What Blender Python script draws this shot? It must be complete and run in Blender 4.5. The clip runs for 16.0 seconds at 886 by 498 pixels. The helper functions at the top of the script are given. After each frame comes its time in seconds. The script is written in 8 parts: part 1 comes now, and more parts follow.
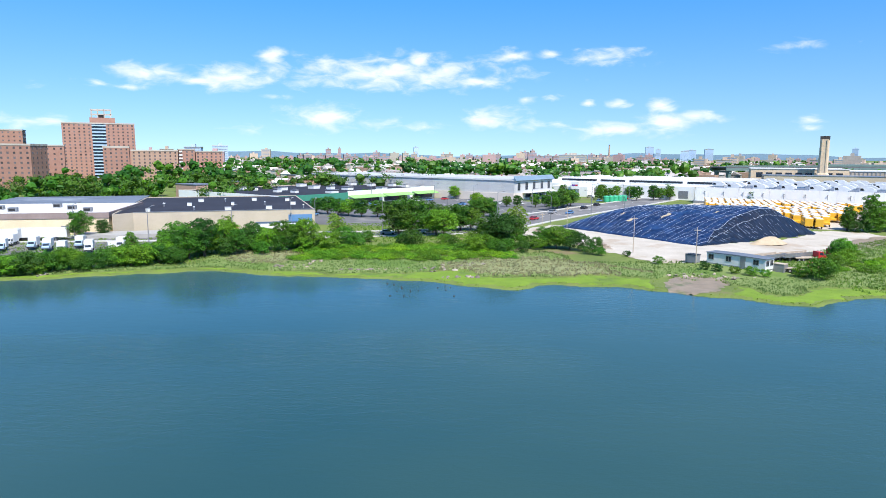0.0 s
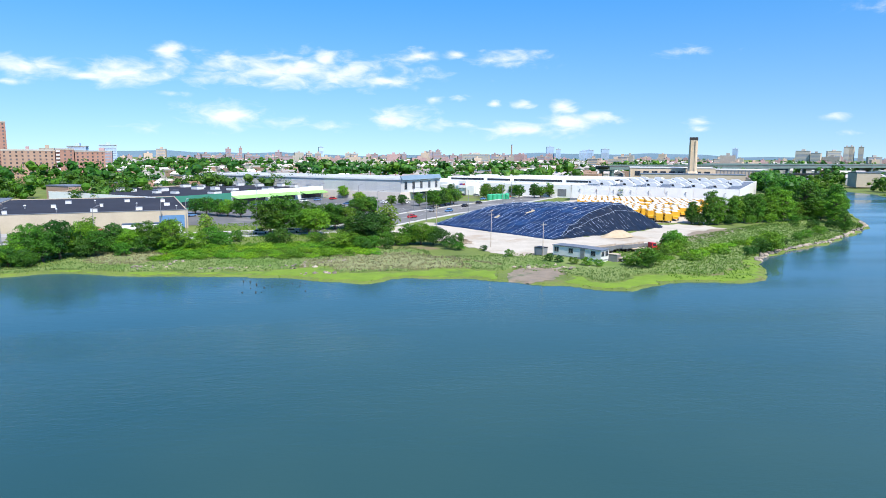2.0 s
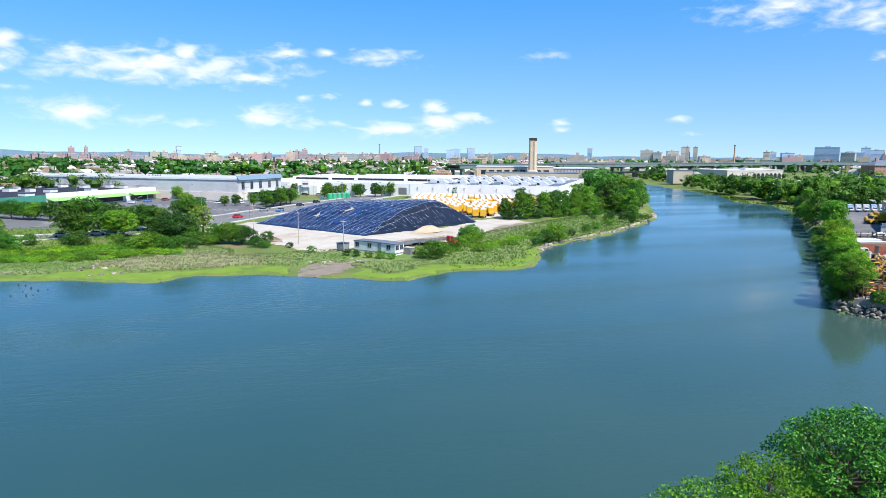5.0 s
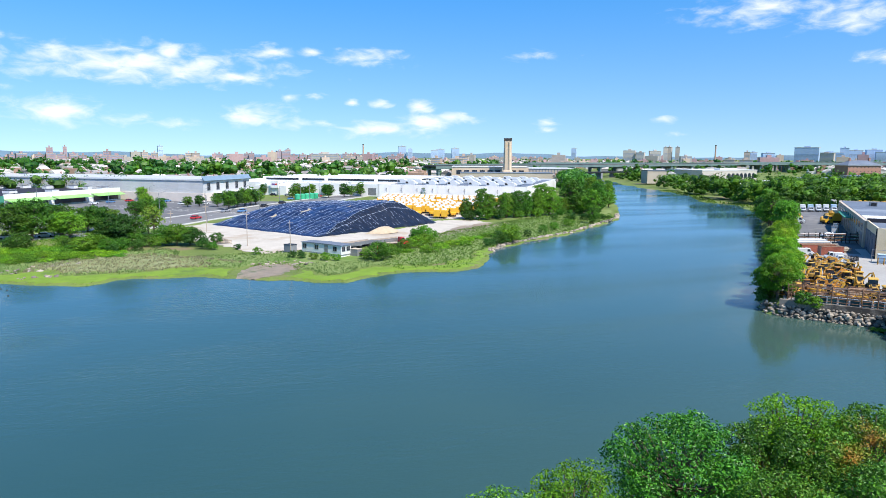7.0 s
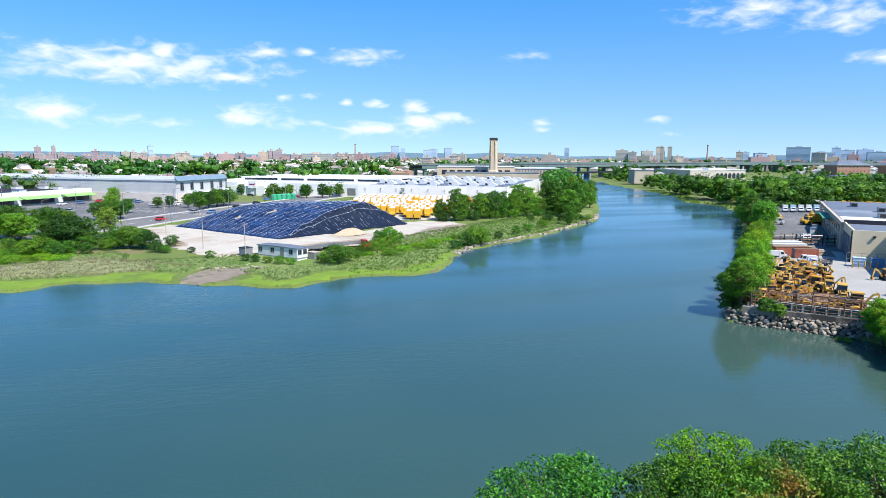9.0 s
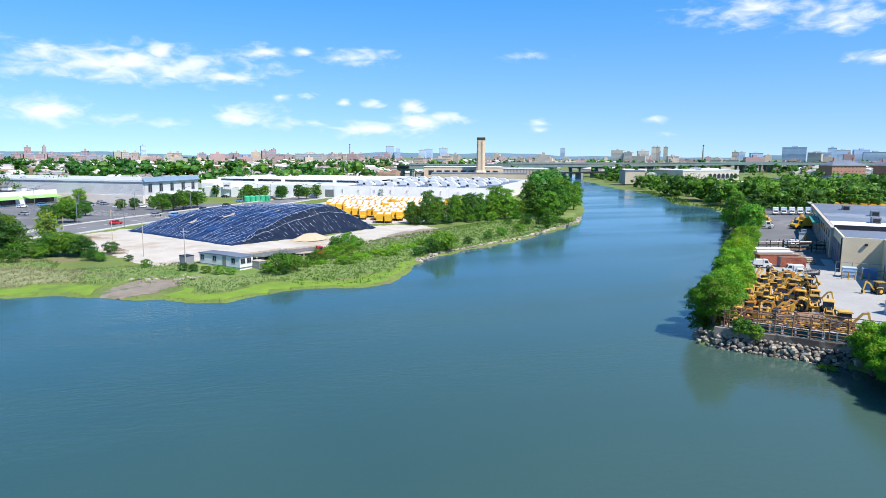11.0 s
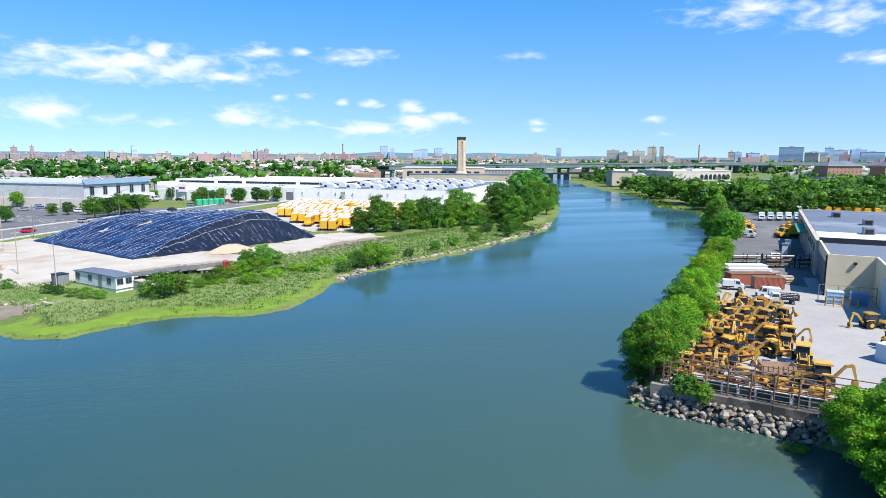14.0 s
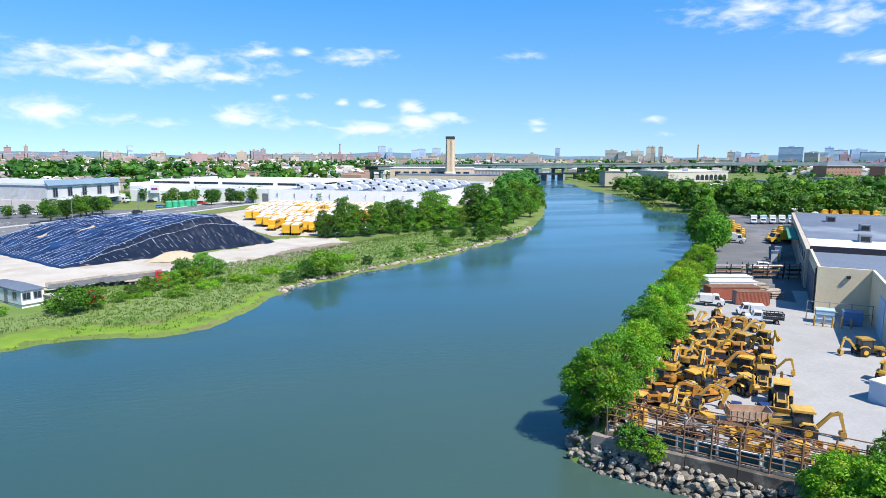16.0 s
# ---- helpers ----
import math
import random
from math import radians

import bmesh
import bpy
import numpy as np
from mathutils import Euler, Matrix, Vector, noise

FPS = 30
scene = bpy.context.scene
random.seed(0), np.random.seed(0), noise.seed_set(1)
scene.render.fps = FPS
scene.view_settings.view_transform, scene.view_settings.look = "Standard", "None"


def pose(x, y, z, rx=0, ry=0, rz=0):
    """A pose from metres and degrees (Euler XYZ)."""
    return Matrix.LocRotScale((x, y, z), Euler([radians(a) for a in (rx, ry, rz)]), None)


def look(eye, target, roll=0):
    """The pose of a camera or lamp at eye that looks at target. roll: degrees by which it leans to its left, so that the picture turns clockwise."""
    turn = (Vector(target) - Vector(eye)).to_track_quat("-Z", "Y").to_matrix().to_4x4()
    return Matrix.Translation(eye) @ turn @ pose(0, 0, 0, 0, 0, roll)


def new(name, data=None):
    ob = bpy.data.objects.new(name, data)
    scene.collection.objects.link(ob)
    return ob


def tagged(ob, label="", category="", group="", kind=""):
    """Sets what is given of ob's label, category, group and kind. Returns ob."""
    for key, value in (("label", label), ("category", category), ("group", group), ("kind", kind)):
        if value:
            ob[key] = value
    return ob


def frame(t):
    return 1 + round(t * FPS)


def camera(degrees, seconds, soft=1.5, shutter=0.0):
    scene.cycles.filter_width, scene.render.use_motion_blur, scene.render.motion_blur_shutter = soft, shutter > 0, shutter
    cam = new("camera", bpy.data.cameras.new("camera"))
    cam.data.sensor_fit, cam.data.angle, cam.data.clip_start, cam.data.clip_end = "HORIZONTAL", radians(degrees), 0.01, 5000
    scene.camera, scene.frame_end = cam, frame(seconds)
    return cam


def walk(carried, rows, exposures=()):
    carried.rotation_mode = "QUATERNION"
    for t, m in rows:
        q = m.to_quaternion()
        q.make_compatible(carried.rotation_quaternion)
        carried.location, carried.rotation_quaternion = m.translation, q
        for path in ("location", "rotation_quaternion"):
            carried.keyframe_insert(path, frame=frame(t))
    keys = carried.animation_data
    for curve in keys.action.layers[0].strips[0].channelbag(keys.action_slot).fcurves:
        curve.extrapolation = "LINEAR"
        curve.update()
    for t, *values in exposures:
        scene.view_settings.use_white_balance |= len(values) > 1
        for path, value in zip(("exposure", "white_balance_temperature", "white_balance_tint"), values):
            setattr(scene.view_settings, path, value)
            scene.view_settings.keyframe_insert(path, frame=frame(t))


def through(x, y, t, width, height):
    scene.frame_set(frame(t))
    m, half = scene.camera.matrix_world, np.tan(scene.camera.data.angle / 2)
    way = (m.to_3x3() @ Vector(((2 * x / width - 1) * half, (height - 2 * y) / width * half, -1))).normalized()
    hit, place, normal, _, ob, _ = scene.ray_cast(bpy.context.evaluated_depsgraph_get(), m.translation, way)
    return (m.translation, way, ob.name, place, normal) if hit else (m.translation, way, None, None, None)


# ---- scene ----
cam = camera(68.24, 16.0, soft=0.6)
PATH = [
    (0.0, (0.000, -0.000, 25.626), (0.519, 98.973, 11.341), 0.30),
    (0.5, (2.720, -1.598, 25.811), (4.742, 97.356, 11.526), 0.30),
    (1.0, (5.248, -3.774, 25.863), (10.928, 95.037, 11.578), 0.30),
    (1.5, (8.227, -5.702, 25.877), (18.518, 92.736, 11.592), 0.30),
    (2.0, (11.223, -7.732, 25.930), (25.308, 90.236, 11.645), 0.30),
    (2.5, (14.046, -10.125, 26.100), (31.741, 87.255, 11.815), 0.30),
    (3.0, (17.012, -12.120, 26.104), (38.243, 84.550, 11.819), 0.30),
    (3.5, (19.720, -14.162, 26.090), (43.992, 81.790, 11.805), 0.30),
    (4.0, (22.572, -15.990, 26.071), (49.854, 79.150, 11.786), 0.30),
    (4.5, (25.243, -18.354, 26.105), (55.706, 75.816, 11.820), 0.30),
    (5.0, (27.515, -20.390, 26.236), (59.987, 73.106, 11.951), 0.30),
    (7.5, (39.525, -23.065, 26.526), (74.074, 69.683, 12.241), 0.30),
    (8.0, (41.783, -22.378, 26.399), (76.658, 70.249, 12.114), 0.30),
    (8.5, (44.393, -21.203, 26.316), (79.545, 71.319, 12.031), 0.30),
    (9.0, (47.178, -19.794, 26.347), (82.310, 72.735, 12.062), 0.30),
    (11.5, (63.913, -8.805, 26.462), (99.488, 83.555, 12.177), 0.30),
    (12.0, (67.643, -6.352, 26.477), (103.258, 85.992, 12.192), 0.30),
    (12.5, (71.434, -3.713, 26.550), (107.124, 88.603, 12.265), 0.30),
    (13.0, (75.353, -1.096, 26.627), (111.071, 91.209, 12.342), 0.30),
    (13.5, (79.326, 1.618, 26.703), (115.066, 93.914, 12.419), 0.30),
    (14.0, (83.052, 4.028, 26.712), (118.774, 96.331, 12.427), 0.30),
    (14.5, (86.966, 6.582, 26.769), (122.657, 98.898, 12.485), 0.30),
    (15.0, (90.133, 8.720, 26.791), (125.860, 101.021, 12.506), 0.30),
    (15.5, (93.277, 10.806, 26.769), (128.956, 103.126, 12.484), 0.30),
    (16.0, (96.383, 12.881, 26.681), (132.075, 105.196, 12.396), 0.30),
]
walk(cam, [(t, look(eye, target, roll)) for t, eye, target, roll in PATH], [(0.0, 0.52), (16.0, 0.52)])

# ---- sky and sun ----
SUN_TO = Vector((0.387 * 0.602, -0.922 * 0.602, 0.799)).normalized()   # towards the sun, 53 degrees high
HIGH_CLOUDS = [
    (-23.46, 6.14, 2.47, 0.68, 1.1),
    (-26.93, 5.20, 1.16, 0.25, 0.6),
    (-25.00, 5.05, 1.40, 0.21, 0.7),
    (-14.07, 7.93, 1.09, 0.53, 1.2),
    (-17.02, 6.08, 2.67, 0.88, 1.1),
    (-20.06, 5.74, 1.72, 0.35, 0.9),
    (-4.30, 6.79, 9.13, 1.19, 1.0),
    (-1.66, 7.83, 1.15, 0.55, 1.3),
    (3.31, 6.10, 1.82, 0.51, 1.2),
    (6.00, 8.20, 1.70, 0.59, 0.9),
    (9.16, 8.29, 1.21, 0.31, 0.8),
    (13.46, 7.97, 3.14, 0.58, 0.75),
    (-13.26, 4.76, 1.29, 0.23, 0.6),
    (-31.15, 4.89, 0.78, 0.24, 0.6),
    (27.84, 8.15, 2.03, 0.36, 0.6),
    (45.41, 10.96, 4.19, 1.04, 0.8),
    (51.43, 10.05, 3.42, 1.00, 0.9),
]
LOW_CLOUDS = [
    (-9.82, 3.07, 2.95, 0.93, 1.0),
    (-5.29, 2.56, 1.64, 0.43, 0.7),
    (-1.41, 2.35, 1.46, 0.38, 0.6),
    (4.66, 3.09, 2.41, 0.76, 1.1),
    (8.28, 2.52, 2.14, 0.38, 0.7),
    (14.61, 2.13, 3.38, 0.65, 0.8),
    (18.84, 2.65, 2.58, 0.72, 1.0),
    (21.18, 3.07, 1.68, 0.53, 0.9),
    (7.27, 4.69, 0.76, 0.28, 0.9),
    (9.54, 4.72, 0.71, 0.23, 0.8),
    (12.50, 4.28, 0.55, 0.23, 0.9),
    (14.98, 4.25, 1.08, 0.32, 0.9),
    (18.42, 4.01, 1.22, 0.49, 1.1),
    (29.06, 2.76, 0.96, 0.29, 0.7),
    (29.11, 2.09, 0.82, 0.25, 0.8),
    (-31.86, 2.29, 2.88, 0.49, 0.7),
    (-16.06, 2.04, 1.81, 0.37, 0.5),
    (53.75, 7.01, 2.32, 0.39, 0.8),
    (38.34, 2.98, 0.88, 0.27, 0.6),
    (40.16, 1.74, 1.04, 0.23, 0.6),
]


def node(tree, kind, put=None, operation=None, data_type=None):
    """A node, with its operation or data type, and its inputs (in the dict `put`) set."""
    n = tree.nodes.new(kind)
    if operation:
        n.operation = operation
    if data_type:
        n.data_type = data_type
    for key, value in (put or {}).items():
        n.inputs[key].default_value = value
    return n


def build_world():
    world = bpy.data.worlds.new("sky")
    scene.world = world
    world.use_nodes = True
    tree = world.node_tree
    link = tree.links.new
    back = tree.nodes["Background"]
    sky = node(tree, "ShaderNodeTexSky")
    sky.sky_type, sky.sun_disc = "NISHITA", False
    sky.sun_elevation, sky.sun_rotation = radians(53.0), math.atan2(SUN_TO.x, SUN_TO.y)
    sky.altitude, sky.air_density, sky.dust_density, sky.ozone_density = 0.0, 1.0, 0.0, 1.5
    at = node(tree, "ShaderNodeTexCoord")
    axes = node(tree, "ShaderNodeSeparateXYZ")
    link(at.outputs["Generated"], axes.inputs[0])
    # a clear, washed sky: the blue reaches far down
    raised = node(tree, "ShaderNodeMapRange", put={"From Min": 0.0, "From Max": 1.0, "To Min": 0.10, "To Max": 1.05})
    link(axes.outputs[2], raised.inputs[0])
    above = node(tree, "ShaderNodeCombineXYZ")
    link(axes.outputs[0], above.inputs[0])
    link(axes.outputs[1], above.inputs[1])
    link(raised.outputs[0], above.inputs[2])
    unit = node(tree, "ShaderNodeVectorMath", operation="NORMALIZE")
    link(above.outputs[0], unit.inputs[0])
    link(unit.outputs[0], sky.inputs[0])
    tone = node(tree, "ShaderNodeMix", data_type="RGBA", put={6: (0.88, 0.98, 1.12, 1.0), 7: (0.36, 1.0, 1.48, 1.0)})
    upward = node(tree, "ShaderNodeMapRange", put={"From Min": 0.0, "From Max": 0.24})
    link(axes.outputs[2], upward.inputs[0])
    link(upward.outputs[0], tone.inputs[0])
    rich = node(tree, "ShaderNodeMix", data_type="RGBA", put={0: 1.0})
    rich.blend_type = "MULTIPLY"
    link(tone.outputs[2], rich.inputs[7])
    link(sky.outputs[0], rich.inputs[6])
    east = node(tree, "ShaderNodeMath", operation="ARCTAN2")
    link(axes.outputs[0], east.inputs[0])
    link(axes.outputs[1], east.inputs[1])
    high = node(tree, "ShaderNodeMath", operation="ARCSINE")
    link(axes.outputs[2], high.inputs[0])
    flat = node(tree, "ShaderNodeCombineXYZ")
    link(east.outputs[0], flat.inputs[0])
    link(high.outputs[0], flat.inputs[1])
    # billows push the outline of every cloud about
    stretch = node(tree, "ShaderNodeVectorMath", operation="MULTIPLY")
    stretch.inputs[1].default_value = (26.0, 64.0, 1.0)
    link(flat.outputs[0], stretch.inputs[0])
    rough = node(tree, "ShaderNodeTexNoise", put={"Scale": 1.0, "Detail": 7.0, "Roughness": 0.55, "Distortion": 0.4})
    link(stretch.outputs[0], rough.inputs["Vector"])
    total = None
    for az, el, wide, tall, dense in HIGH_CLOUDS + LOW_CLOUDS:
        a, e, w, h = (radians(v) for v in (az, el, wide * 1.55, tall * 1.6))
        local = node(tree, "ShaderNodeVectorMath", operation="MULTIPLY_ADD")
        local.inputs[1].default_value = (1 / w, 1 / h, 0.0)
        local.inputs[2].default_value = (-a / w, -e / h, 0.0)
        link(flat.outputs[0], local.inputs[0])
        far = node(tree, "ShaderNodeVectorMath", operation="LENGTH")
        link(local.outputs[0], far.inputs[0])
        fall = node(tree, "ShaderNodeMath", operation="MULTIPLY_ADD")
        link(far.outputs["Value"], fall.inputs[0])
        fall.inputs[1].default_value = -dense
        fall.inputs[2].default_value = dense
        if total is None:
            total = fall
        else:
            most = node(tree, "ShaderNodeMath", operation="MAXIMUM")
            link(total.outputs[0], most.inputs[0])
            link(fall.outputs[0], most.inputs[1])
            total = most
    mixed = node(tree, "ShaderNodeMath", operation="MULTIPLY_ADD")
    link(rough.outputs[0], mixed.inputs[0])
    mixed.inputs[1].default_value = 2.1
    link(total.outputs[0], mixed.inputs[2])
    cover = node(tree, "ShaderNodeMapRange")
    cover.interpolation_type = "SMOOTHSTEP"
    for key, value in (("From Min", 1.12), ("From Max", 2.25), ("To Min", 0.0), ("To Max", 0.92)):
        cover.inputs[key].default_value = value
    link(mixed.outputs[0], cover.inputs[0])
    # thin milky veil low over the horizon
    blend = node(tree, "ShaderNodeMix", data_type="RGBA")
    link(cover.outputs[0], blend.inputs[0])
    link(rich.outputs[2], blend.inputs[6])
    blend.inputs[7].default_value = (7.4, 7.7, 8.1, 1.0)
    link(blend.outputs[2], back.inputs[0])
    back.inputs[1].default_value = 0.105
    sun = new("sun", bpy.data.lights.new("sun", "SUN"))
    sun.data.energy, sun.data.angle, sun.data.color = 5.0, radians(0.53), (1.0, 0.955, 0.89)
    sun.matrix_world = look(SUN_TO * 400, (0, 0, 0))


build_world()

# ---- materials ----
def material(name, light, dark, scale=1.0, rough=0.8, metal=0.0, bump=0.15, fine=18.0, spread=0.0, island=0.0, stain=None, stain_at=0.55, spec=0.35):
    """A worn surface: two colours mixed by broad and fine noise, a bump, a stain colour in patches, and a spread of lightness from piece to piece."""
    m = bpy.data.materials.new(name)
    m.use_nodes = True
    t = m.node_tree
    link = t.links.new
    shade = t.nodes["Principled BSDF"]
    shade.inputs["Roughness"].default_value, shade.inputs["Metallic"].default_value = rough, metal
    shade.inputs["Specular IOR Level"].default_value = spec
    at = node(t, "ShaderNodeTexCoord")
    broad = node(t, "ShaderNodeTexNoise", put={"Scale": scale, "Detail": 5.0, "Roughness": 0.6})
    grain = node(t, "ShaderNodeTexNoise", put={"Scale": scale * fine, "Detail": 3.0, "Roughness": 0.6})
    for n in (broad, grain):
        link(at.outputs["Object"], n.inputs["Vector"])
    both = node(t, "ShaderNodeMix", data_type="FLOAT", put={0: 0.4})
    link(broad.outputs[0], both.inputs[2])
    link(grain.outputs[0], both.inputs[3])
    ramp = node(t, "ShaderNodeMapRange", put={"From Min": 0.36, "From Max": 0.64})
    link(both.outputs[0], ramp.inputs[0])
    colour = node(t, "ShaderNodeMix", data_type="RGBA", put={6: (*dark, 1), 7: (*light, 1)})
    link(ramp.outputs[0], colour.inputs[0])
    out = colour.outputs[2]
    if stain:
        spots = node(t, "ShaderNodeTexNoise", put={"Scale": scale * 0.37, "Detail": 6.0, "Roughness": 0.66})
        link(at.outputs["Object"], spots.inputs["Vector"])
        edge = node(t, "ShaderNodeMapRange", put={"From Min": stain_at, "From Max": stain_at + 0.09})
        link(spots.outputs[0], edge.inputs[0])
        over = node(t, "ShaderNodeMix", data_type="RGBA", put={7: (*stain, 1)})
        link(edge.outputs[0], over.inputs[0])
        link(out, over.inputs[6])
        out = over.outputs[2]
    if spread or island:
        vary = node(t, "ShaderNodeHueSaturation")
        if spread:
            pick = node(t, "ShaderNodeObjectInfo").outputs["Random"]
        else:
            pick = node(t, "ShaderNodeNewGeometry").outputs["Random Per Island"]
        span = spread or island
        reach = node(t, "ShaderNodeMapRange", put={"To Min": 1 - span, "To Max": 1 + span})
        link(pick, reach.inputs[0])
        link(reach.outputs[0], vary.inputs["Value"])
        link(out, vary.inputs["Color"])
        out = vary.outputs[0]
    link(out, shade.inputs["Base Color"])
    if bump:
        lift = node(t, "ShaderNodeBump", put={"Strength": bump, "Distance": 0.05})
        link(grain.outputs[0], lift.inputs["Height"])
        link(lift.outputs[0], shade.inputs["Normal"])
    return m


def leafy(name, light, dark, rough=0.5, through=0.2, tip=None):
    """Foliage: the hue drifts from leaf to leaf and from plant to plant, and light comes through."""
    m = bpy.data.materials.new(name)
    m.use_nodes = True
    t = m.node_tree
    link = t.links.new
    shade = t.nodes["Principled BSDF"]
    shade.inputs["Roughness"].default_value = rough
    shade.inputs["Specular IOR Level"].default_value = 0.3
    mix = node(t, "ShaderNodeMix", data_type="RGBA", put={6: (*dark, 1), 7: (*light, 1)})
    leaf = node(t, "ShaderNodeNewGeometry")
    link(leaf.outputs["Random Per Island"], mix.inputs[0])
    out = mix.outputs[2]
    at = node(t, "ShaderNodeTexCoord")
    drift = node(t, "ShaderNodeTexNoise", put={"Scale": 0.35, "Detail": 3.0})
    link(at.outputs["Object"], drift.inputs["Vector"])
    if tip:
        edge = node(t, "ShaderNodeMapRange", put={"From Min": 0.54, "From Max": 0.66, "To Max": 0.8})
        link(drift.outputs[0], edge.inputs[0])
        over = node(t, "ShaderNodeMix", data_type="RGBA", put={7: (*tip, 1)})
        link(edge.outputs[0], over.inputs[0])
        link(out, over.inputs[6])
        out = over.outputs[2]
    vary = node(t, "ShaderNodeHueSaturation")
    who = node(t, "ShaderNodeObjectInfo")
    hue = node(t, "ShaderNodeMapRange", put={"To Min": 0.485, "To Max": 0.515})
    val = node(t, "ShaderNodeMapRange", put={"To Min": 0.72, "To Max": 1.3})
    swing = node(t, "ShaderNodeMath", operation="FRACT")
    many = node(t, "ShaderNodeMath", operation="MULTIPLY", put={1: 7.31})
    link(who.outputs["Random"], hue.inputs[0])
    link(who.outputs["Random"], many.inputs[0])
    link(many.outputs[0], swing.inputs[0])
    link(swing.outputs[0], val.inputs[0])
    patch = node(t, "ShaderNodeMapRange", put={"From Min": 0.3, "From Max": 0.7, "To Min": 0.8, "To Max": 1.2})
    link(drift.outputs[0], patch.inputs[0])
    times = node(t, "ShaderNodeMath", operation="MULTIPLY")
    link(val.outputs[0], times.inputs[0])
    link(patch.outputs[0], times.inputs[1])
    link(hue.outputs[0], vary.inputs["Hue"])
    link(times.outputs[0], vary.inputs["Value"])
    link(out, vary.inputs["Color"])
    link(vary.outputs[0], shade.inputs["Base Color"])
    glow = node(t, "ShaderNodeBsdfTranslucent")
    link(vary.outputs[0], glow.inputs["Color"])
    both = node(t, "ShaderNodeMixShader", put={0: through})
    link(shade.outputs[0], both.inputs[1])
    link(glow.outputs[0], both.inputs[2])
    link(both.outputs[0], t.nodes["Material Output"].inputs["Surface"])
    return m


def water_material():
    m = bpy.data.materials.new("river_water")
    m.use_nodes = True
    t = m.node_tree
    link = t.links.new
    shade = t.nodes["Principled BSDF"]
    shade.inputs["IOR"].default_value = 1.333
    shade.inputs["Specular IOR Level"].default_value = 0.5
    at = node(t, "ShaderNodeTexCoord")
    silt = node(t, "ShaderNodeTexNoise", put={"Scale": 0.012, "Detail": 4.0, "Roughness": 0.5})
    link(at.outputs["Object"], silt.inputs["Vector"])
    mix = node(t, "ShaderNodeMix", data_type="RGBA", put={6: (0.018, 0.062, 0.066, 1), 7: (0.043, 0.090, 0.076, 1)})
    step = node(t, "ShaderNodeMapRange", put={"From Min": 0.35, "From Max": 0.65})
    link(silt.outputs[0], step.inputs[0])
    link(step.outputs[0], mix.inputs[0])
    # olive of the mirrored trees, put into the colour towards the yard's quay
    place = node(t, "ShaderNodeSeparateXYZ")
    link(at.outputs["Object"], place.inputs[0])
    lee = node(t, "ShaderNodeMath", operation="MULTIPLY_ADD", put={1: -0.6})
    link(place.outputs[1], lee.inputs[0])
    link(place.outputs[0], lee.inputs[2])
    drift = node(t, "ShaderNodeMapRange", put={"From Min": -10.0, "From Max": 100.0})
    drift.interpolation_type = "SMOOTHSTEP"
    link(lee.outputs[0], drift.inputs[0])
    olive = node(t, "ShaderNodeMix", data_type="RGBA", put={7: (0.050, 0.092, 0.074, 1)})
    link(drift.outputs[0], olive.inputs[0])
    link(mix.outputs[2], olive.inputs[6])
    # bluer beyond the bend: the sky's reflection put into the base colour
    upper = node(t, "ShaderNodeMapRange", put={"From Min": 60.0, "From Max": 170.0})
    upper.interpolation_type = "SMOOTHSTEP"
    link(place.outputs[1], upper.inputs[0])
    sky_blue = node(t, "ShaderNodeMix", data_type="RGBA", put={7: (0.042, 0.118, 0.160, 1)})
    link(upper.outputs[0], sky_blue.inputs[0])
    link(olive.outputs[2], sky_blue.inputs[6])
    link(sky_blue.outputs[2], shade.inputs["Base Color"])
    # calm slicks and ruffled lanes
    lanes = node(t, "ShaderNodeMapping")
    lanes.inputs["Rotation"].default_value = (0, 0, radians(-38))
    lanes.inputs["Scale"].default_value = (0.011, 0.055, 1.0)
    link(at.outputs["Object"], lanes.inputs[0])
    slick = node(t, "ShaderNodeTexNoise", put={"Scale": 1.0, "Detail": 5.0, "Roughness": 0.55, "Distortion": 0.6})
    link(lanes.outputs[0], slick.inputs["Vector"])
    gloss = node(t, "ShaderNodeMapRange", put={"From Min": 0.38, "From Max": 0.62, "To Min": 0.06, "To Max": 0.22})
    link(slick.outputs[0], gloss.inputs[0])
    link(gloss.outputs[0], shade.inputs["Roughness"])
    wave = node(t, "ShaderNodeMapping")
    wave.inputs["Rotation"].default_value = (0, 0, radians(25))
    wave.inputs["Scale"].default_value = (1.0, 2.2, 1.0)
    link(at.outputs["Object"], wave.inputs[0])
    swell = node(t, "ShaderNodeTexNoise", put={"Scale": 0.55, "Detail": 4.0, "Roughness": 0.62})
    link(wave.outputs[0], swell.inputs["Vector"])
    ripple = node(t, "ShaderNodeTexNoise", put={"Scale": 3.2, "Detail": 3.0, "Roughness": 0.6})
    link(wave.outputs[0], ripple.inputs["Vector"])
    add = node(t, "ShaderNodeMath", operation="MULTIPLY_ADD", put={1: 0.22})
    link(ripple.outputs[0], add.inputs[0])
    link(swell.outputs[0], add.inputs[2])
    force = node(t, "ShaderNodeMapRange", put={"From Min": 0.36, "From Max": 0.64, "To Min": 0.10, "To Max": 0.55})
    link(slick.outputs[0], force.inputs[0])
    shelter = node(t, "ShaderNodeMapRange", put={"From Min": 30.0, "From Max": 130.0, "To Min": 1.0, "To Max": 0.2})
    link(place.outputs[0], shelter.inputs[0])
    calm = node(t, "ShaderNodeMath", operation="MULTIPLY")
    link(force.outputs[0], calm.inputs[0])
    link(shelter.outputs[0], calm.inputs[1])
    lift = node(t, "ShaderNodeBump", put={"Distance": 0.16})
    link(calm.outputs[0], lift.inputs["Strength"])
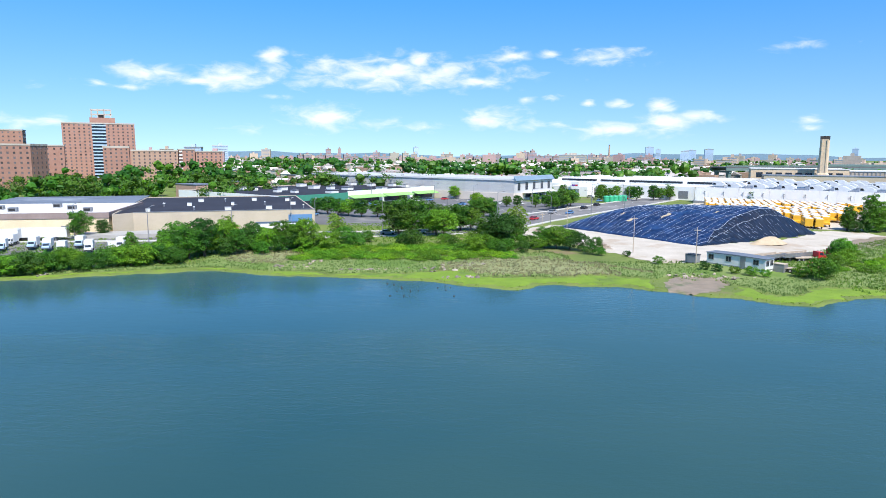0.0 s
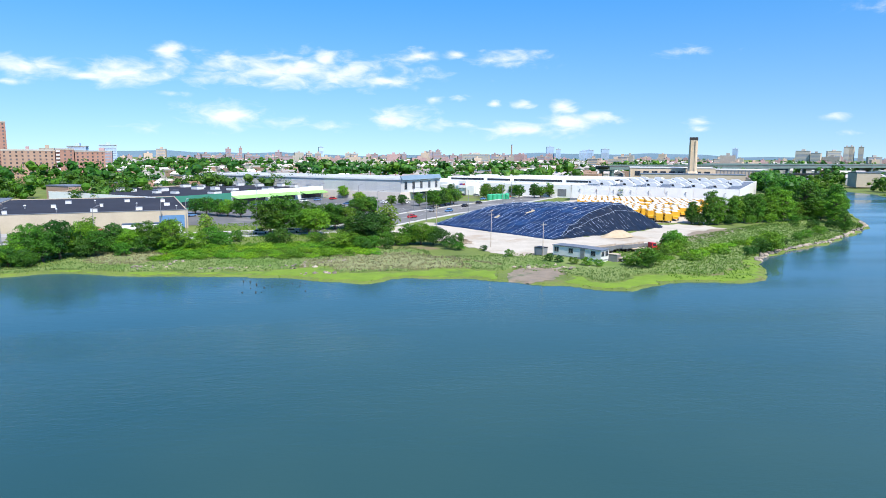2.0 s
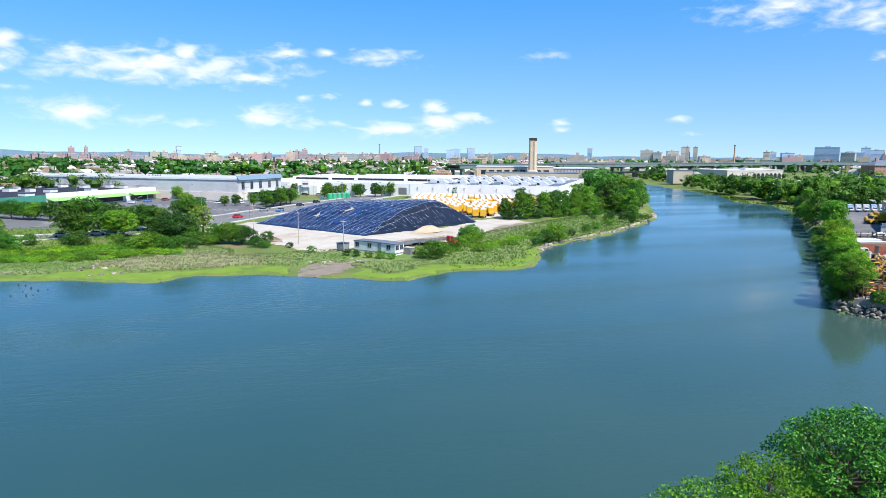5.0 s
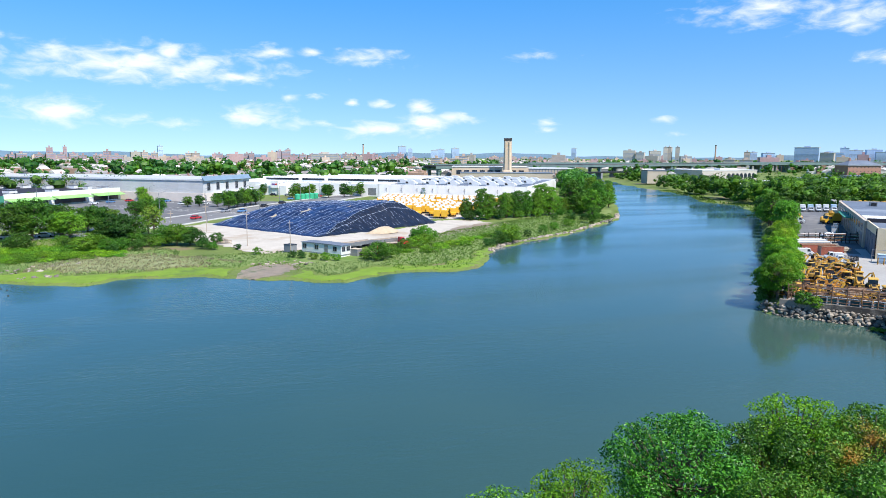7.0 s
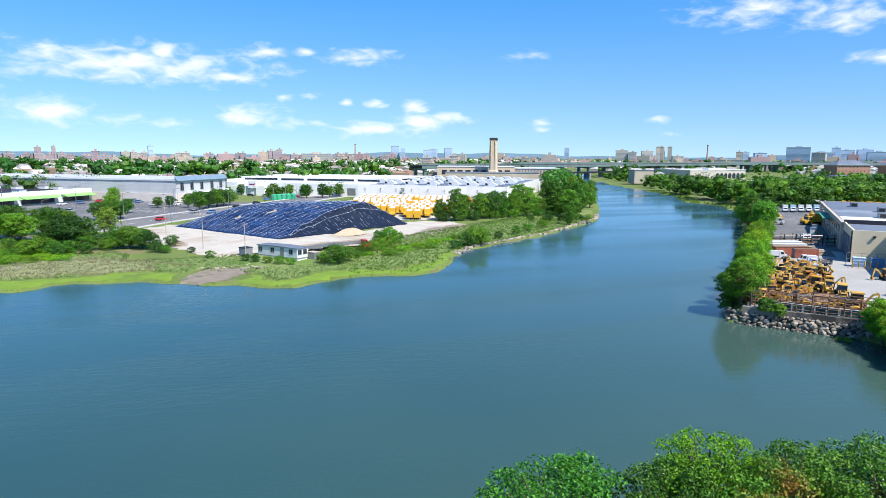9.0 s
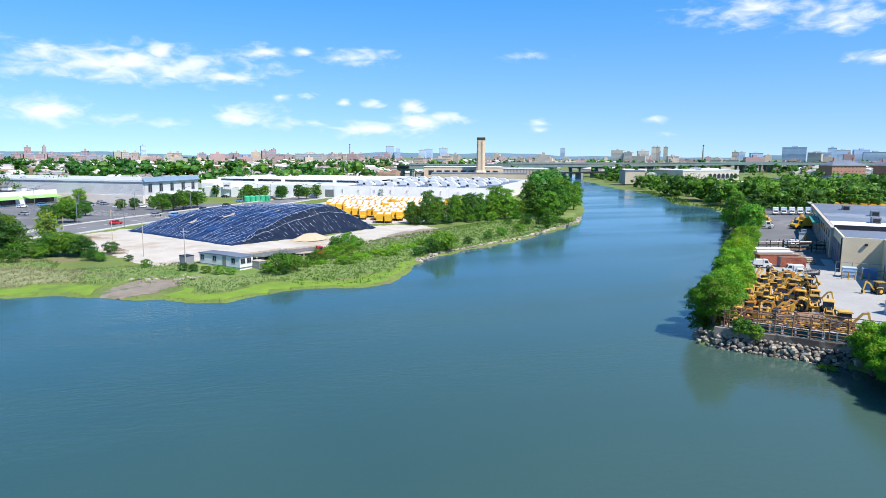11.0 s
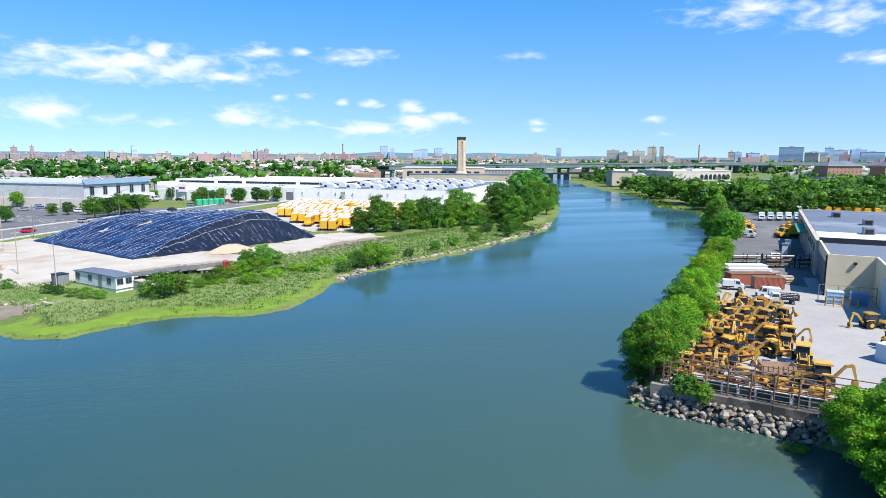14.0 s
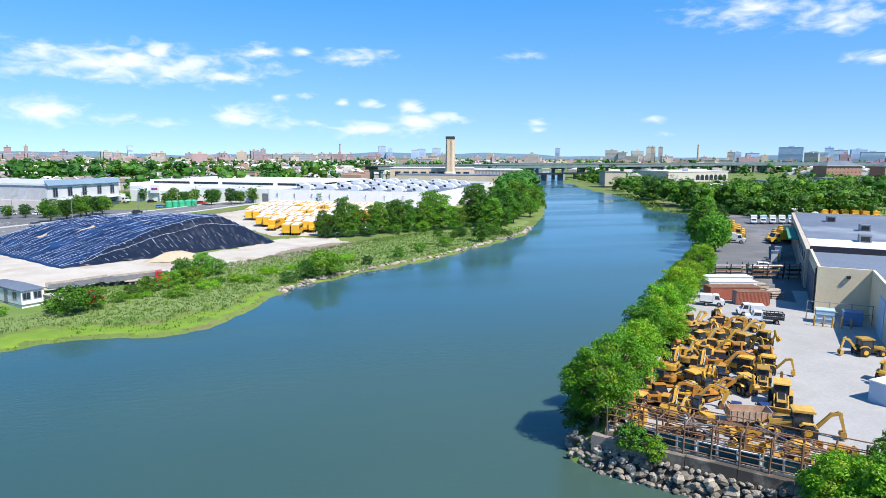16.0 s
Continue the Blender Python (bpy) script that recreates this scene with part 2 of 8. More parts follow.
    link(add.outputs[0], lift.inputs["Height"])
    link(lift.outputs[0], shade.inputs["Normal"])
    return m


WATER = water_material()
MARSH_TURF = material("lime_marsh_turf", (0.185, 0.285, 0.026), (0.12, 0.20, 0.020), 0.35, 0.95, bump=0.4, stain=(0.105, 0.165, 0.030), stain_at=0.56)
REED_TURF = material("tan_reed_bed", (0.195, 0.245, 0.080), (0.145, 0.20, 0.052), 0.16, 0.95, bump=0.5, fine=9.0, stain=(0.115, 0.19, 0.035), stain_at=0.52)
TAN_TURF = material("dry_reed_bed", (0.255, 0.26, 0.125), (0.185, 0.215, 0.08), 0.3, 0.95, bump=0.5, fine=9.0, stain=(0.17, 0.225, 0.065), stain_at=0.58)
SOIL = material("grassy_soil", (0.17, 0.22, 0.045), (0.10, 0.14, 0.035), 0.12, 0.95, stain=(0.20, 0.15, 0.09), stain_at=0.57)
SAND = material("white_sand", (0.53, 0.48, 0.41), (0.41, 0.365, 0.30), 0.25, 0.95, stain=(0.40, 0.33, 0.255), stain_at=0.54)
MUD = material("wet_mud", (0.31, 0.245, 0.175), (0.20, 0.158, 0.115), 0.6, 0.6, stain=(0.12, 0.135, 0.06))
TAN_SAND = material("tan_sand", (0.52, 0.41, 0.28), (0.40, 0.31, 0.205), 0.8, 0.95)
ASPHALT = material("worn_asphalt", (0.165, 0.163, 0.165), (0.11, 0.11, 0.113), 0.2, 0.9, stain=(0.21, 0.20, 0.19), stain_at=0.55)
ROADTAR = material("road_asphalt", (0.20, 0.195, 0.19), (0.145, 0.14, 0.14), 0.15, 0.9, stain=(0.25, 0.24, 0.23))
CONCRETE = material("yard_concrete", (0.40, 0.385, 0.36), (0.32, 0.305, 0.285), 0.22, 0.9, stain=(0.30, 0.285, 0.265), stain_at=0.6)
WALLSTONE = material("stained_concrete", (0.32, 0.275, 0.22), (0.20, 0.17, 0.14), 0.5, 0.9, stain=(0.075, 0.065, 0.055), stain_at=0.5)
KERB = material("kerb_concrete", (0.56, 0.54, 0.5), (0.45, 0.43, 0.4), 0.7, 0.9)
ROCK = material("granite_boulder", (0.37, 0.315, 0.245), (0.18, 0.155, 0.128), 0.9, 0.85, bump=0.6, spread=0.5, stain=(0.12, 0.105, 0.09), stain_at=0.6)
PAINT_WHITE = material("road_paint", (0.75, 0.74, 0.7), (0.6, 0.58, 0.55), 2.0, 0.8)
WHITE_PANEL = material("white_wall_panel", (0.84, 0.83, 0.80), (0.76, 0.75, 0.72), 0.25, 0.55, bump=0.05, spread=0.03)
GREY_BASE = material("grey_plinth", (0.26, 0.27, 0.29), (0.2, 0.21, 0.23), 0.3, 0.8)
ROOF_GREY = material("blue_grey_roof", (0.165, 0.195, 0.245), (0.11, 0.135, 0.175), 0.09, 0.85, stain=(0.24, 0.27, 0.31), stain_at=0.6)
ROOF_WHITE = material("white_roof_coating", (0.66, 0.66, 0.65), (0.56, 0.56, 0.55), 0.1, 0.8, stain=(0.43, 0.42, 0.40), stain_at=0.6)
ROOF_DARK = material("dark_roof_felt", (0.034, 0.034, 0.046), (0.018, 0.018, 0.027), 0.12, 0.85, stain=(0.07, 0.07, 0.085), stain_at=0.64)
CLAD = material("pale_steel_cladding", (0.55, 0.55, 0.54), (0.47, 0.47, 0.465), 0.12, 0.5, bump=0.05, spread=0.04)
BEIGE = material("pinkish_beige_block", (0.68, 0.60, 0.53), (0.58, 0.51, 0.45), 0.2, 0.9)
CREAM = material("cream_render", (0.72, 0.61, 0.42), (0.62, 0.51, 0.34), 0.25, 0.9, stain=(0.47, 0.39, 0.28), stain_at=0.6)
PALE_BLOCK = material("pale_grey_block", (0.52, 0.44, 0.345), (0.43, 0.36, 0.28), 0.2, 0.9)
BROWN_BAND = material("brown_fascia", (0.30, 0.235, 0.215), (0.235, 0.18, 0.165), 0.4, 0.8)
NAVY = material("dark_blue_parapet", (0.075, 0.115, 0.17), (0.055, 0.085, 0.13), 0.25, 0.55)
GREEN_AWNING = material("lime_green_awning", (0.30, 0.60, 0.18), (0.23, 0.5, 0.13), 0.5, 0.6)
GREEN_WALL = material("dark_green_wall", (0.06, 0.27, 0.185), (0.045, 0.21, 0.14), 0.4, 0.7)
BRICK = material("red_brown_brick", (0.40, 0.225, 0.170), (0.32, 0.170, 0.125), 0.35, 0.9, spread=0.12)
BRICK_TAN = material("tan_brick", (0.47, 0.31, 0.225), (0.39, 0.25, 0.18), 0.35, 0.9, spread=0.12)
# brick of the far blocks, with haze put into the colour: paler and pinker
BRICK_FAR = material("hazed_far_brick", (0.42, 0.285, 0.275), (0.33, 0.22, 0.215), 0.02, 0.9, spread=0.2)
STONE_PALE = material("pale_masonry", (0.50, 0.45, 0.39), (0.40, 0.36, 0.31), 0.3, 0.9, spread=0.2)
CONC_PALE = material("weathered_concrete", (0.66, 0.52, 0.36), (0.54, 0.42, 0.29), 0.3, 0.9, stain=(0.25, 0.21, 0.17), stain_at=0.6)
SOOT = material("sooty_cap", (0.07, 0.06, 0.055), (0.04, 0.035, 0.03), 1.0, 0.9)
GLASS = material("dark_window_glass", (0.035, 0.045, 0.06), (0.02, 0.028, 0.04), 0.5, 0.12, bump=0.0, spec=0.6)
PARAPET_BLUE = material("blue_grey_parapet", (0.20, 0.28, 0.36), (0.16, 0.23, 0.30), 0.25, 0.55)
FLAT_GLASS = material("curtained_window_glass", (0.15, 0.125, 0.12), (0.07, 0.06, 0.065), 0.6, 0.2, bump=0.0, spread=0.6, spec=0.5)
TARP = material("navy_tarpaulin", (0.008, 0.031, 0.100), (0.004, 0.015, 0.055), 0.5, 0.45, bump=0.6, fine=5.0, stain=(0.013, 0.045, 0.135), stain_at=0.52, spec=0.35)
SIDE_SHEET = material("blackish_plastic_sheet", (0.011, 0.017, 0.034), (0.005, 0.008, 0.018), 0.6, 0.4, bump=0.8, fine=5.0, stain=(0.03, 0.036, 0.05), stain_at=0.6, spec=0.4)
ROPE = material("white_sandbag_rope", (0.52, 0.55, 0.60), (0.28, 0.32, 0.40), 1.5, 0.9, island=0.35)
STEEL = material("weathered_steel", (0.33, 0.33, 0.34), (0.24, 0.24, 0.25), 1.0, 0.55, 0.6)
RUST = material("rusty_steel", (0.30, 0.165, 0.095), (0.14, 0.078, 0.048), 1.6, 0.85, 0.2, stain=(0.30, 0.2, 0.14))
DARK_METAL = material("black_metal", (0.04, 0.04, 0.042), (0.022, 0.022, 0.025), 2.0, 0.5, 0.3)
RUBBER = material("tyre_rubber", (0.03, 0.03, 0.03), (0.018, 0.018, 0.018), 3.0, 0.85)
PLANT_YELLOW = material("machine_yellow", (0.62, 0.345, 0.045), (0.42, 0.22, 0.03), 0.8, 0.5, spread=0.25, stain=(0.24, 0.14, 0.05), stain_at=0.6)
OLD_YELLOW = material("dusty_machine_yellow", (0.56, 0.34, 0.075), (0.36, 0.21, 0.045), 1.1, 0.7, spread=0.3, stain=(0.17, 0.11, 0.06), stain_at=0.56)
ORANGE_PAINT = material("faded_orange_machine_paint", (0.50, 0.225, 0.03), (0.32, 0.13, 0.02), 0.9, 0.6, spread=0.3, stain=(0.16, 0.09, 0.04), stain_at=0.55)
MACHINE_PAINTS = (PLANT_YELLOW, OLD_YELLOW, ORANGE_PAINT, PLANT_YELLOW)
BUS_YELLOW = material("bus_yellow", (0.74, 0.41, 0.035), (0.64, 0.34, 0.03), 0.5, 0.4, spread=0.08, bump=0.0)
WHITE_PAINT = material("white_vehicle_paint", (0.72, 0.72, 0.71), (0.62, 0.62, 0.61), 0.6, 0.4, spread=0.07, bump=0.0)
BLUE_PAINT = material("blue_paint", (0.12, 0.25, 0.45), (0.09, 0.2, 0.37), 0.8, 0.5)
PALE_BLUE = material("pale_blue_paint", (0.42, 0.55, 0.68), (0.35, 0.47, 0.6), 0.8, 0.6)
RED_PAINT = material("red_paint", (0.55, 0.035, 0.045), (0.42, 0.025, 0.03), 0.8, 0.4)
GREEN_PAINT = material("green_paint", (0.05, 0.42, 0.22), (0.04, 0.33, 0.17), 0.8, 0.6)
TEAL_MESH = material("dark_teal_steel", (0.035, 0.12, 0.125), (0.025, 0.08, 0.085), 1.0, 0.6)
CONTAINER_RED = material("faded_red_container", (0.36, 0.115, 0.07), (0.27, 0.08, 0.05), 0.8, 0.7, stain=(0.45, 0.25, 0.17), stain_at=0.6)
BARK = material("tree_bark", (0.16, 0.12, 0.085), (0.09, 0.07, 0.05), 3.0, 0.95, bump=0.5)
DEADWOOD = material("bleached_wood", (0.46, 0.38, 0.3), (0.33, 0.265, 0.205), 1.5, 0.95, island=0.3)
HOUSE_PALE = material("pale_house_siding", (0.58, 0.54, 0.50), (0.42, 0.39, 0.36), 0.05, 0.85, island=0.5)
FADED_RUST = material("rust_streaked_paint", (0.50, 0.35, 0.24), (0.36, 0.22, 0.14), 1.2, 0.85, stain=(0.50, 0.45, 0.40), stain_at=0.6)
# near-black, stands in for the shade between the quay's boulders
QUAY_SHADE = material("boulder_gap_shade", (0.075, 0.065, 0.055), (0.04, 0.036, 0.03), 1.2, 0.9, bump=0.6)
ROOF_SHINGLE = material("house_roof_shingle", (0.40, 0.365, 0.34), (0.27, 0.245, 0.23), 0.4, 0.9, spread=0.45)
# woods on the horizon hills, the blue of haze put into the colour
HAZED_WOODS = material("woods_blued_by_haze", (0.13, 0.20, 0.26), (0.10, 0.16, 0.20), 0.004, 1.0, bump=0.0)
BRIDGE_GREEN = material("grey_green_girder", (0.15, 0.215, 0.20), (0.11, 0.16, 0.15), 0.2, 0.7)
# far glazing, tan brick and towers: haze put into their base colours
FAR_GLASS = material("hazed_strip_glazing", (0.30, 0.34, 0.42), (0.22, 0.26, 0.33), 0.1, 0.3, bump=0.0)
TAN_FAR = material("hazed_tan_brick", (0.52, 0.41, 0.32), (0.43, 0.33, 0.26), 0.05, 0.9, spread=0.15)
FAR_BLUE = material("haze_blued_tower", (0.44, 0.56, 0.74), (0.36, 0.47, 0.64), 0.05, 0.7, spread=0.12)
LEAF_MID = leafy("green_leaves", (0.088, 0.235, 0.012), (0.024, 0.088, 0.006))
LEAF_DARK = leafy("dark_green_leaves", (0.046, 0.145, 0.012), (0.016, 0.062, 0.006))
LEAF_LIGHT = leafy("bright_green_leaves", (0.150, 0.325, 0.013), (0.044, 0.145, 0.008))
LEAF_OLIVE = leafy("olive_leaves", (0.19, 0.30, 0.02), (0.085, 0.175, 0.012), tip=(0.26, 0.17, 0.03))
LEAF_BANK = leafy("sunny_bank_leaves", (0.235, 0.46, 0.012), (0.07, 0.21, 0.008), through=0.3, tip=(0.30, 0.35, 0.025))
DARK_BLUE = material("dark_blue_cover", (0.02, 0.05, 0.16), (0.012, 0.03, 0.1), 1.0, 0.6)
LEAF_SEED = leafy("locust_leaves_with_seed", (0.13, 0.27, 0.016), (0.035, 0.11, 0.010), tip=(0.30, 0.10, 0.02))
LEAF_DEEP = leafy("deep_green_leaves", (0.075, 0.200, 0.013), (0.022, 0.085, 0.007))
LEAF_NEAR = leafy("glossy_green_leaves", (0.105, 0.30, 0.022), (0.022, 0.095, 0.010), rough=0.38)
LEAF_SUN = leafy("sunlit_green_leaves", (0.20, 0.44, 0.013), (0.06, 0.20, 0.008), through=0.3)
LEAF_VINE = leafy("yellow_green_vine", (0.215, 0.40, 0.013), (0.085, 0.22, 0.010))
REED = leafy("tan_reeds", (0.33, 0.31, 0.175), (0.235, 0.245, 0.115), rough=0.9, through=0.4)
REED_GREEN = leafy("grey_green_reeds", (0.185, 0.265, 0.075), (0.135, 0.205, 0.05), rough=0.9, through=0.4)
WEED = leafy("yellow_green_weeds", (0.15, 0.265, 0.035), (0.095, 0.19, 0.025), rough=0.8, through=0.3)
MARSH = leafy("lime_marsh_grass", (0.20, 0.315, 0.026), (0.145, 0.24, 0.02), rough=0.8, through=0.4)

# ---- builders ----
class Shell:
    """Collects the corners and faces of one mesh."""

    def __init__(self):
        self.v, self.f = [], []

    def add(self, corners, faces):
        n = len(self.v)
        self.v.extend(tuple(c) for c in corners)
        self.f.extend(tuple(n + i for i in face) for face in faces)
        return self

    def box(self, x0, x1, y0, y1, z0, z1, m=None):
        c = [(x, y, z) for z in (z0, z1) for y in (y0, y1) for x in (x0, x1)]
        if m:
            c = [m @ Vector(p) for p in c]
        return self.add(c, [(0, 2, 3, 1), (4, 5, 7, 6), (0, 1, 5, 4), (2, 6, 7, 3), (0, 4, 6, 2), (1, 3, 7, 5)])

    def prism(self, outline, z0, z1, m=None):
        """A flat outline (counter-clockwise) raised from z0 to z1."""
        n = len(outline)
        c = [(x, y, z0) for x, y in outline] + [(x, y, z1) for x, y in outline]
        if m:
            c = [m @ Vector(p) for p in c]
        return self.add(c, [tuple(reversed(range(n))), tuple(range(n, 2 * n))] + [(i, (i + 1) % n, n + (i + 1) % n, n + i) for i in range(n)])

    def side(self, outline, y0, y1, m=None):
        """An outline in x and z, drawn out from y0 to y1."""
        turn = Matrix(((1, 0, 0, 0), (0, 0, -1, 0), (0, 1, 0, 0), (0, 0, 0, 1)))
        return self.prism(outline, -y1, -y0, (m or Matrix()) @ turn)

    def tube(self, a, b, r0, r1=None, n=8):
        a, b = Vector(a), Vector(b)
        r1 = r0 if r1 is None else r1
        turn = (b - a).to_track_quat("Z", "Y").to_matrix()
        ring = [Vector((math.cos(2 * math.pi * i / n), math.sin(2 * math.pi * i / n), 0)) for i in range(n)]
        c = [a + turn @ (p * r0) for p in ring] + [b + turn @ (p * r1) for p in ring]
        return self.add(c, [tuple(reversed(range(n))), tuple(range(n, 2 * n))] + [(i, (i + 1) % n, n + (i + 1) % n, n + i) for i in range(n)])

    def ball(self, centre, rx, ry, rz, n=10, rings=6):
        c = [(centre[0], centre[1], centre[2] - rz)]
        for j in range(1, rings):
            p = math.pi * j / rings
            c += [(centre[0] + rx * math.sin(p) * math.cos(2 * math.pi * i / n), centre[1] + ry * math.sin(p) * math.sin(2 * math.pi * i / n), centre[2] - rz * math.cos(p)) for i in range(n)]
        c.append((centre[0], centre[1], centre[2] + rz))
        f = [(0, 1 + (i + 1) % n, 1 + i) for i in range(n)]
        for j in range(rings - 2):
            f += [(1 + j * n + i, 1 + j * n + (i + 1) % n, 1 + (j + 1) * n + (i + 1) % n, 1 + (j + 1) * n + i) for i in range(n)]
        last = len(c) - 1
        f += [(last, 1 + (rings - 2) * n + i, 1 + (rings - 2) * n + (i + 1) % n) for i in range(n)]
        return self.add(c, f)

    def mesh(self, name, mat, smooth=False):
        me = bpy.data.meshes.new(name)
        me.from_pydata(self.v, [], self.f)
        me.materials.append(mat)
        if smooth:
            me.polygons.foreach_set("use_smooth", [True] * len(me.polygons))
        me.update()
        return me


SIZE = 1.3           # metres for each unit of the plan in which all places below are given
WHOLE = Matrix.Scale(SIZE, 4)


def part(name, shell, mat, parent=None, label="", smooth=False, at=None):
    """One mesh object, under a thing or a part. shell: a Shell, or a mesh that is shared."""
    ob = new(name, shell.mesh(name, mat, smooth) if isinstance(shell, Shell) else shell)
    if parent:
        ob.parent = parent
    if at:
        ob.matrix_basis = at
    return tagged(ob, label)


def thing(name, m, label, category, group="", kind=""):
    ob = new(name)
    ob.empty_display_size = 0.5
    ob.matrix_basis = WHOLE @ m
    return tagged(ob, label, category, group, kind)


def solo(name, shell, mat, label, category, group="", kind="", smooth=False, at=None):
    """A thing that is one mesh."""
    return tagged(part(name, shell, mat, None, "", smooth, WHOLE @ (at or Matrix())), label, category, group, kind)


def box(x0, x1, y0, y1, z0, z1, m=None):
    return Shell().box(x0, x1, y0, y1, z0, z1, m)


def rnd(a, b):
    return random.uniform(a, b)


BLOCK = -36.87       # the street grid: local x runs along (0.8, -0.6), local y along (0.6, 0.8)

# ---- ground and river ----
# The river's outline: the north bank from far left to the bend, then the far end, then the south bank back.
NORTH_BANK = [(-420, 40), (-160, 70), (-68, 99), (-57, 103), (-43, 108), (-37, 109), (-30, 105), (-16, 104), (-2, 101), (4, 97), (8, 95), (12, 95), (16, 98), (26, 97),
              (34, 93), (37, 90.5), (41, 89), (45, 85), (50, 84), (58, 89.5), (66, 89), (71, 87), (78, 93), (83, 102), (89, 111), (101, 119.5), (118, 129), (139, 146), (156, 161),
              (169, 180), (187, 206), (208, 240), (240, 300), (268, 360), (312, 450), (360, 560), (470, 800)]
SOUTH_BANK = [(520, 780), (395, 545), (345, 465), (312, 385), (290, 330), (276, 285), (262, 252), (236, 214), (236, 192), (215, 163), (188, 134), (160, 107), (128, 76), (112, 61.5), (99.5, 50),
              (97.2, 46.0), (98.1, 44.0), (100.4, 41.0), (103.2, 37.4), (105.8, 33.4), (104.6, 27), (96, 17), (82, 7), (72, 5), (62, 9), (52, 11.5), (44, 9.5), (34, 2), (24, -14), (10, -40), (-20, -80), (-420, -140)]
RIVER = np.array(NORTH_BANK + SOUTH_BANK, float)


def bank_distance(x, y):
    """Metres to the water's edge, positive on land."""
    x, y = np.asarray(x, float), np.asarray(y, float)
    best, inside = np.full(x.shape, 1e9), np.zeros(x.shape, bool)
    for (ax, ay), (bx, by) in zip(RIVER, np.roll(RIVER, -1, 0)):
        dx, dy = bx - ax, by - ay
        s = np.clip(((x - ax) * dx + (y - ay) * dy) / (dx * dx + dy * dy), 0, 1)
        best = np.minimum(best, np.hypot(x - ax - s * dx, y - ay - s * dy))
        if ay != by:
            inside ^= ((ay > y) != (by > y)) & (x < dx * (y - ay) / dy + ax)
    return np.where(inside, -best, best)


def wobble(x, y):
    """A smooth unevenness between about -1 and 1."""
    return (np.sin(x * 0.83 + 1.3 * np.sin(y * 0.37)) + np.sin(y * 0.71 + 1.7 * np.sin(x * 0.29 + 2.0)) + 0.6 * np.sin(x * 1.9 + y * 1.3)) / 2.6


def land_height(x, y):
    x, y = np.asarray(x, float), np.asarray(y, float)
    d = bank_distance(x, y) + 0.9 * wobble(x * 0.8, y * 0.8)
    low = np.interp(d, [-30, -6, -0.8, 0.0, 0.7, 7, 16, 40], [-4, -1.6, -0.35, -0.02, 0.22, 0.42, 0.66, 1.28])
    steep = np.interp(d, [-30, -3, -0.5, 0.6, 2.4, 40], [-4, -1.8, -0.6, 0.3, 1.82, 1.88])
    # the made ground of the south bank stands on a wall
    a = (x - 97) * 0.735 + (y - 45) * 0.678
    made = np.clip((y < 0.94 * x - 20) * (x > 80) * np.interp(a, [-40, -18, 110, 150], [0, 1, 1, 0]), 0, 1)
    return low * (1 - made) + steep * made + 0.05 * wobble(x * 0.5, y * 0.5) * np.clip(d / 5, 0, 1)


def ground_z(x, y):
    return float(land_height(np.array([x]), np.array([y]))[0])


def spaced(lo, hi, step, end, grow):
    inner = list(np.arange(lo, hi, step))
    out, s, p = [], step, hi
    while p < end:
        out.append(p)
        s *= grow
        p += s
    left, s, p = [], step, lo
    while p > -end:
        s *= grow
        p -= s
        left.append(p)
    return np.array(left[::-1] + inner + out)


def build_ground():
    xs, ys = spaced(-100, 175, 1.2, 3400, 1.10), spaced(0, 190, 1.2, 3400, 1.10)
    gx, gy = np.meshgrid(xs, ys)
    gz = land_height(gx.ravel(), gy.ravel())
    me = bpy.data.meshes.new("ground")
    n, k = len(xs), len(ys)
    i = (np.arange(k - 1)[:, None] * n + np.arange(n - 1)).ravel()
    me.from_pydata(np.stack([gx.ravel(), gy.ravel(), gz], 1).tolist(), [], np.stack([i, i + 1, i + n + 1, i + n], 1).tolist())
    me.polygons.foreach_set("use_smooth", [True] * len(me.polygons))
    me.materials.append(SOIL)
    solo("ground", me, SOIL, "grassy river bank and low city land", "ground", kind="structure")
    water = Shell()
    water.add([(-3600, -3600, 0), (3600, -3600, 0), (3600, 3600, 0), (-3600, 3600, 0)], [(0, 1, 2, 3)])
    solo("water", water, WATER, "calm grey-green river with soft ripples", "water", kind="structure")


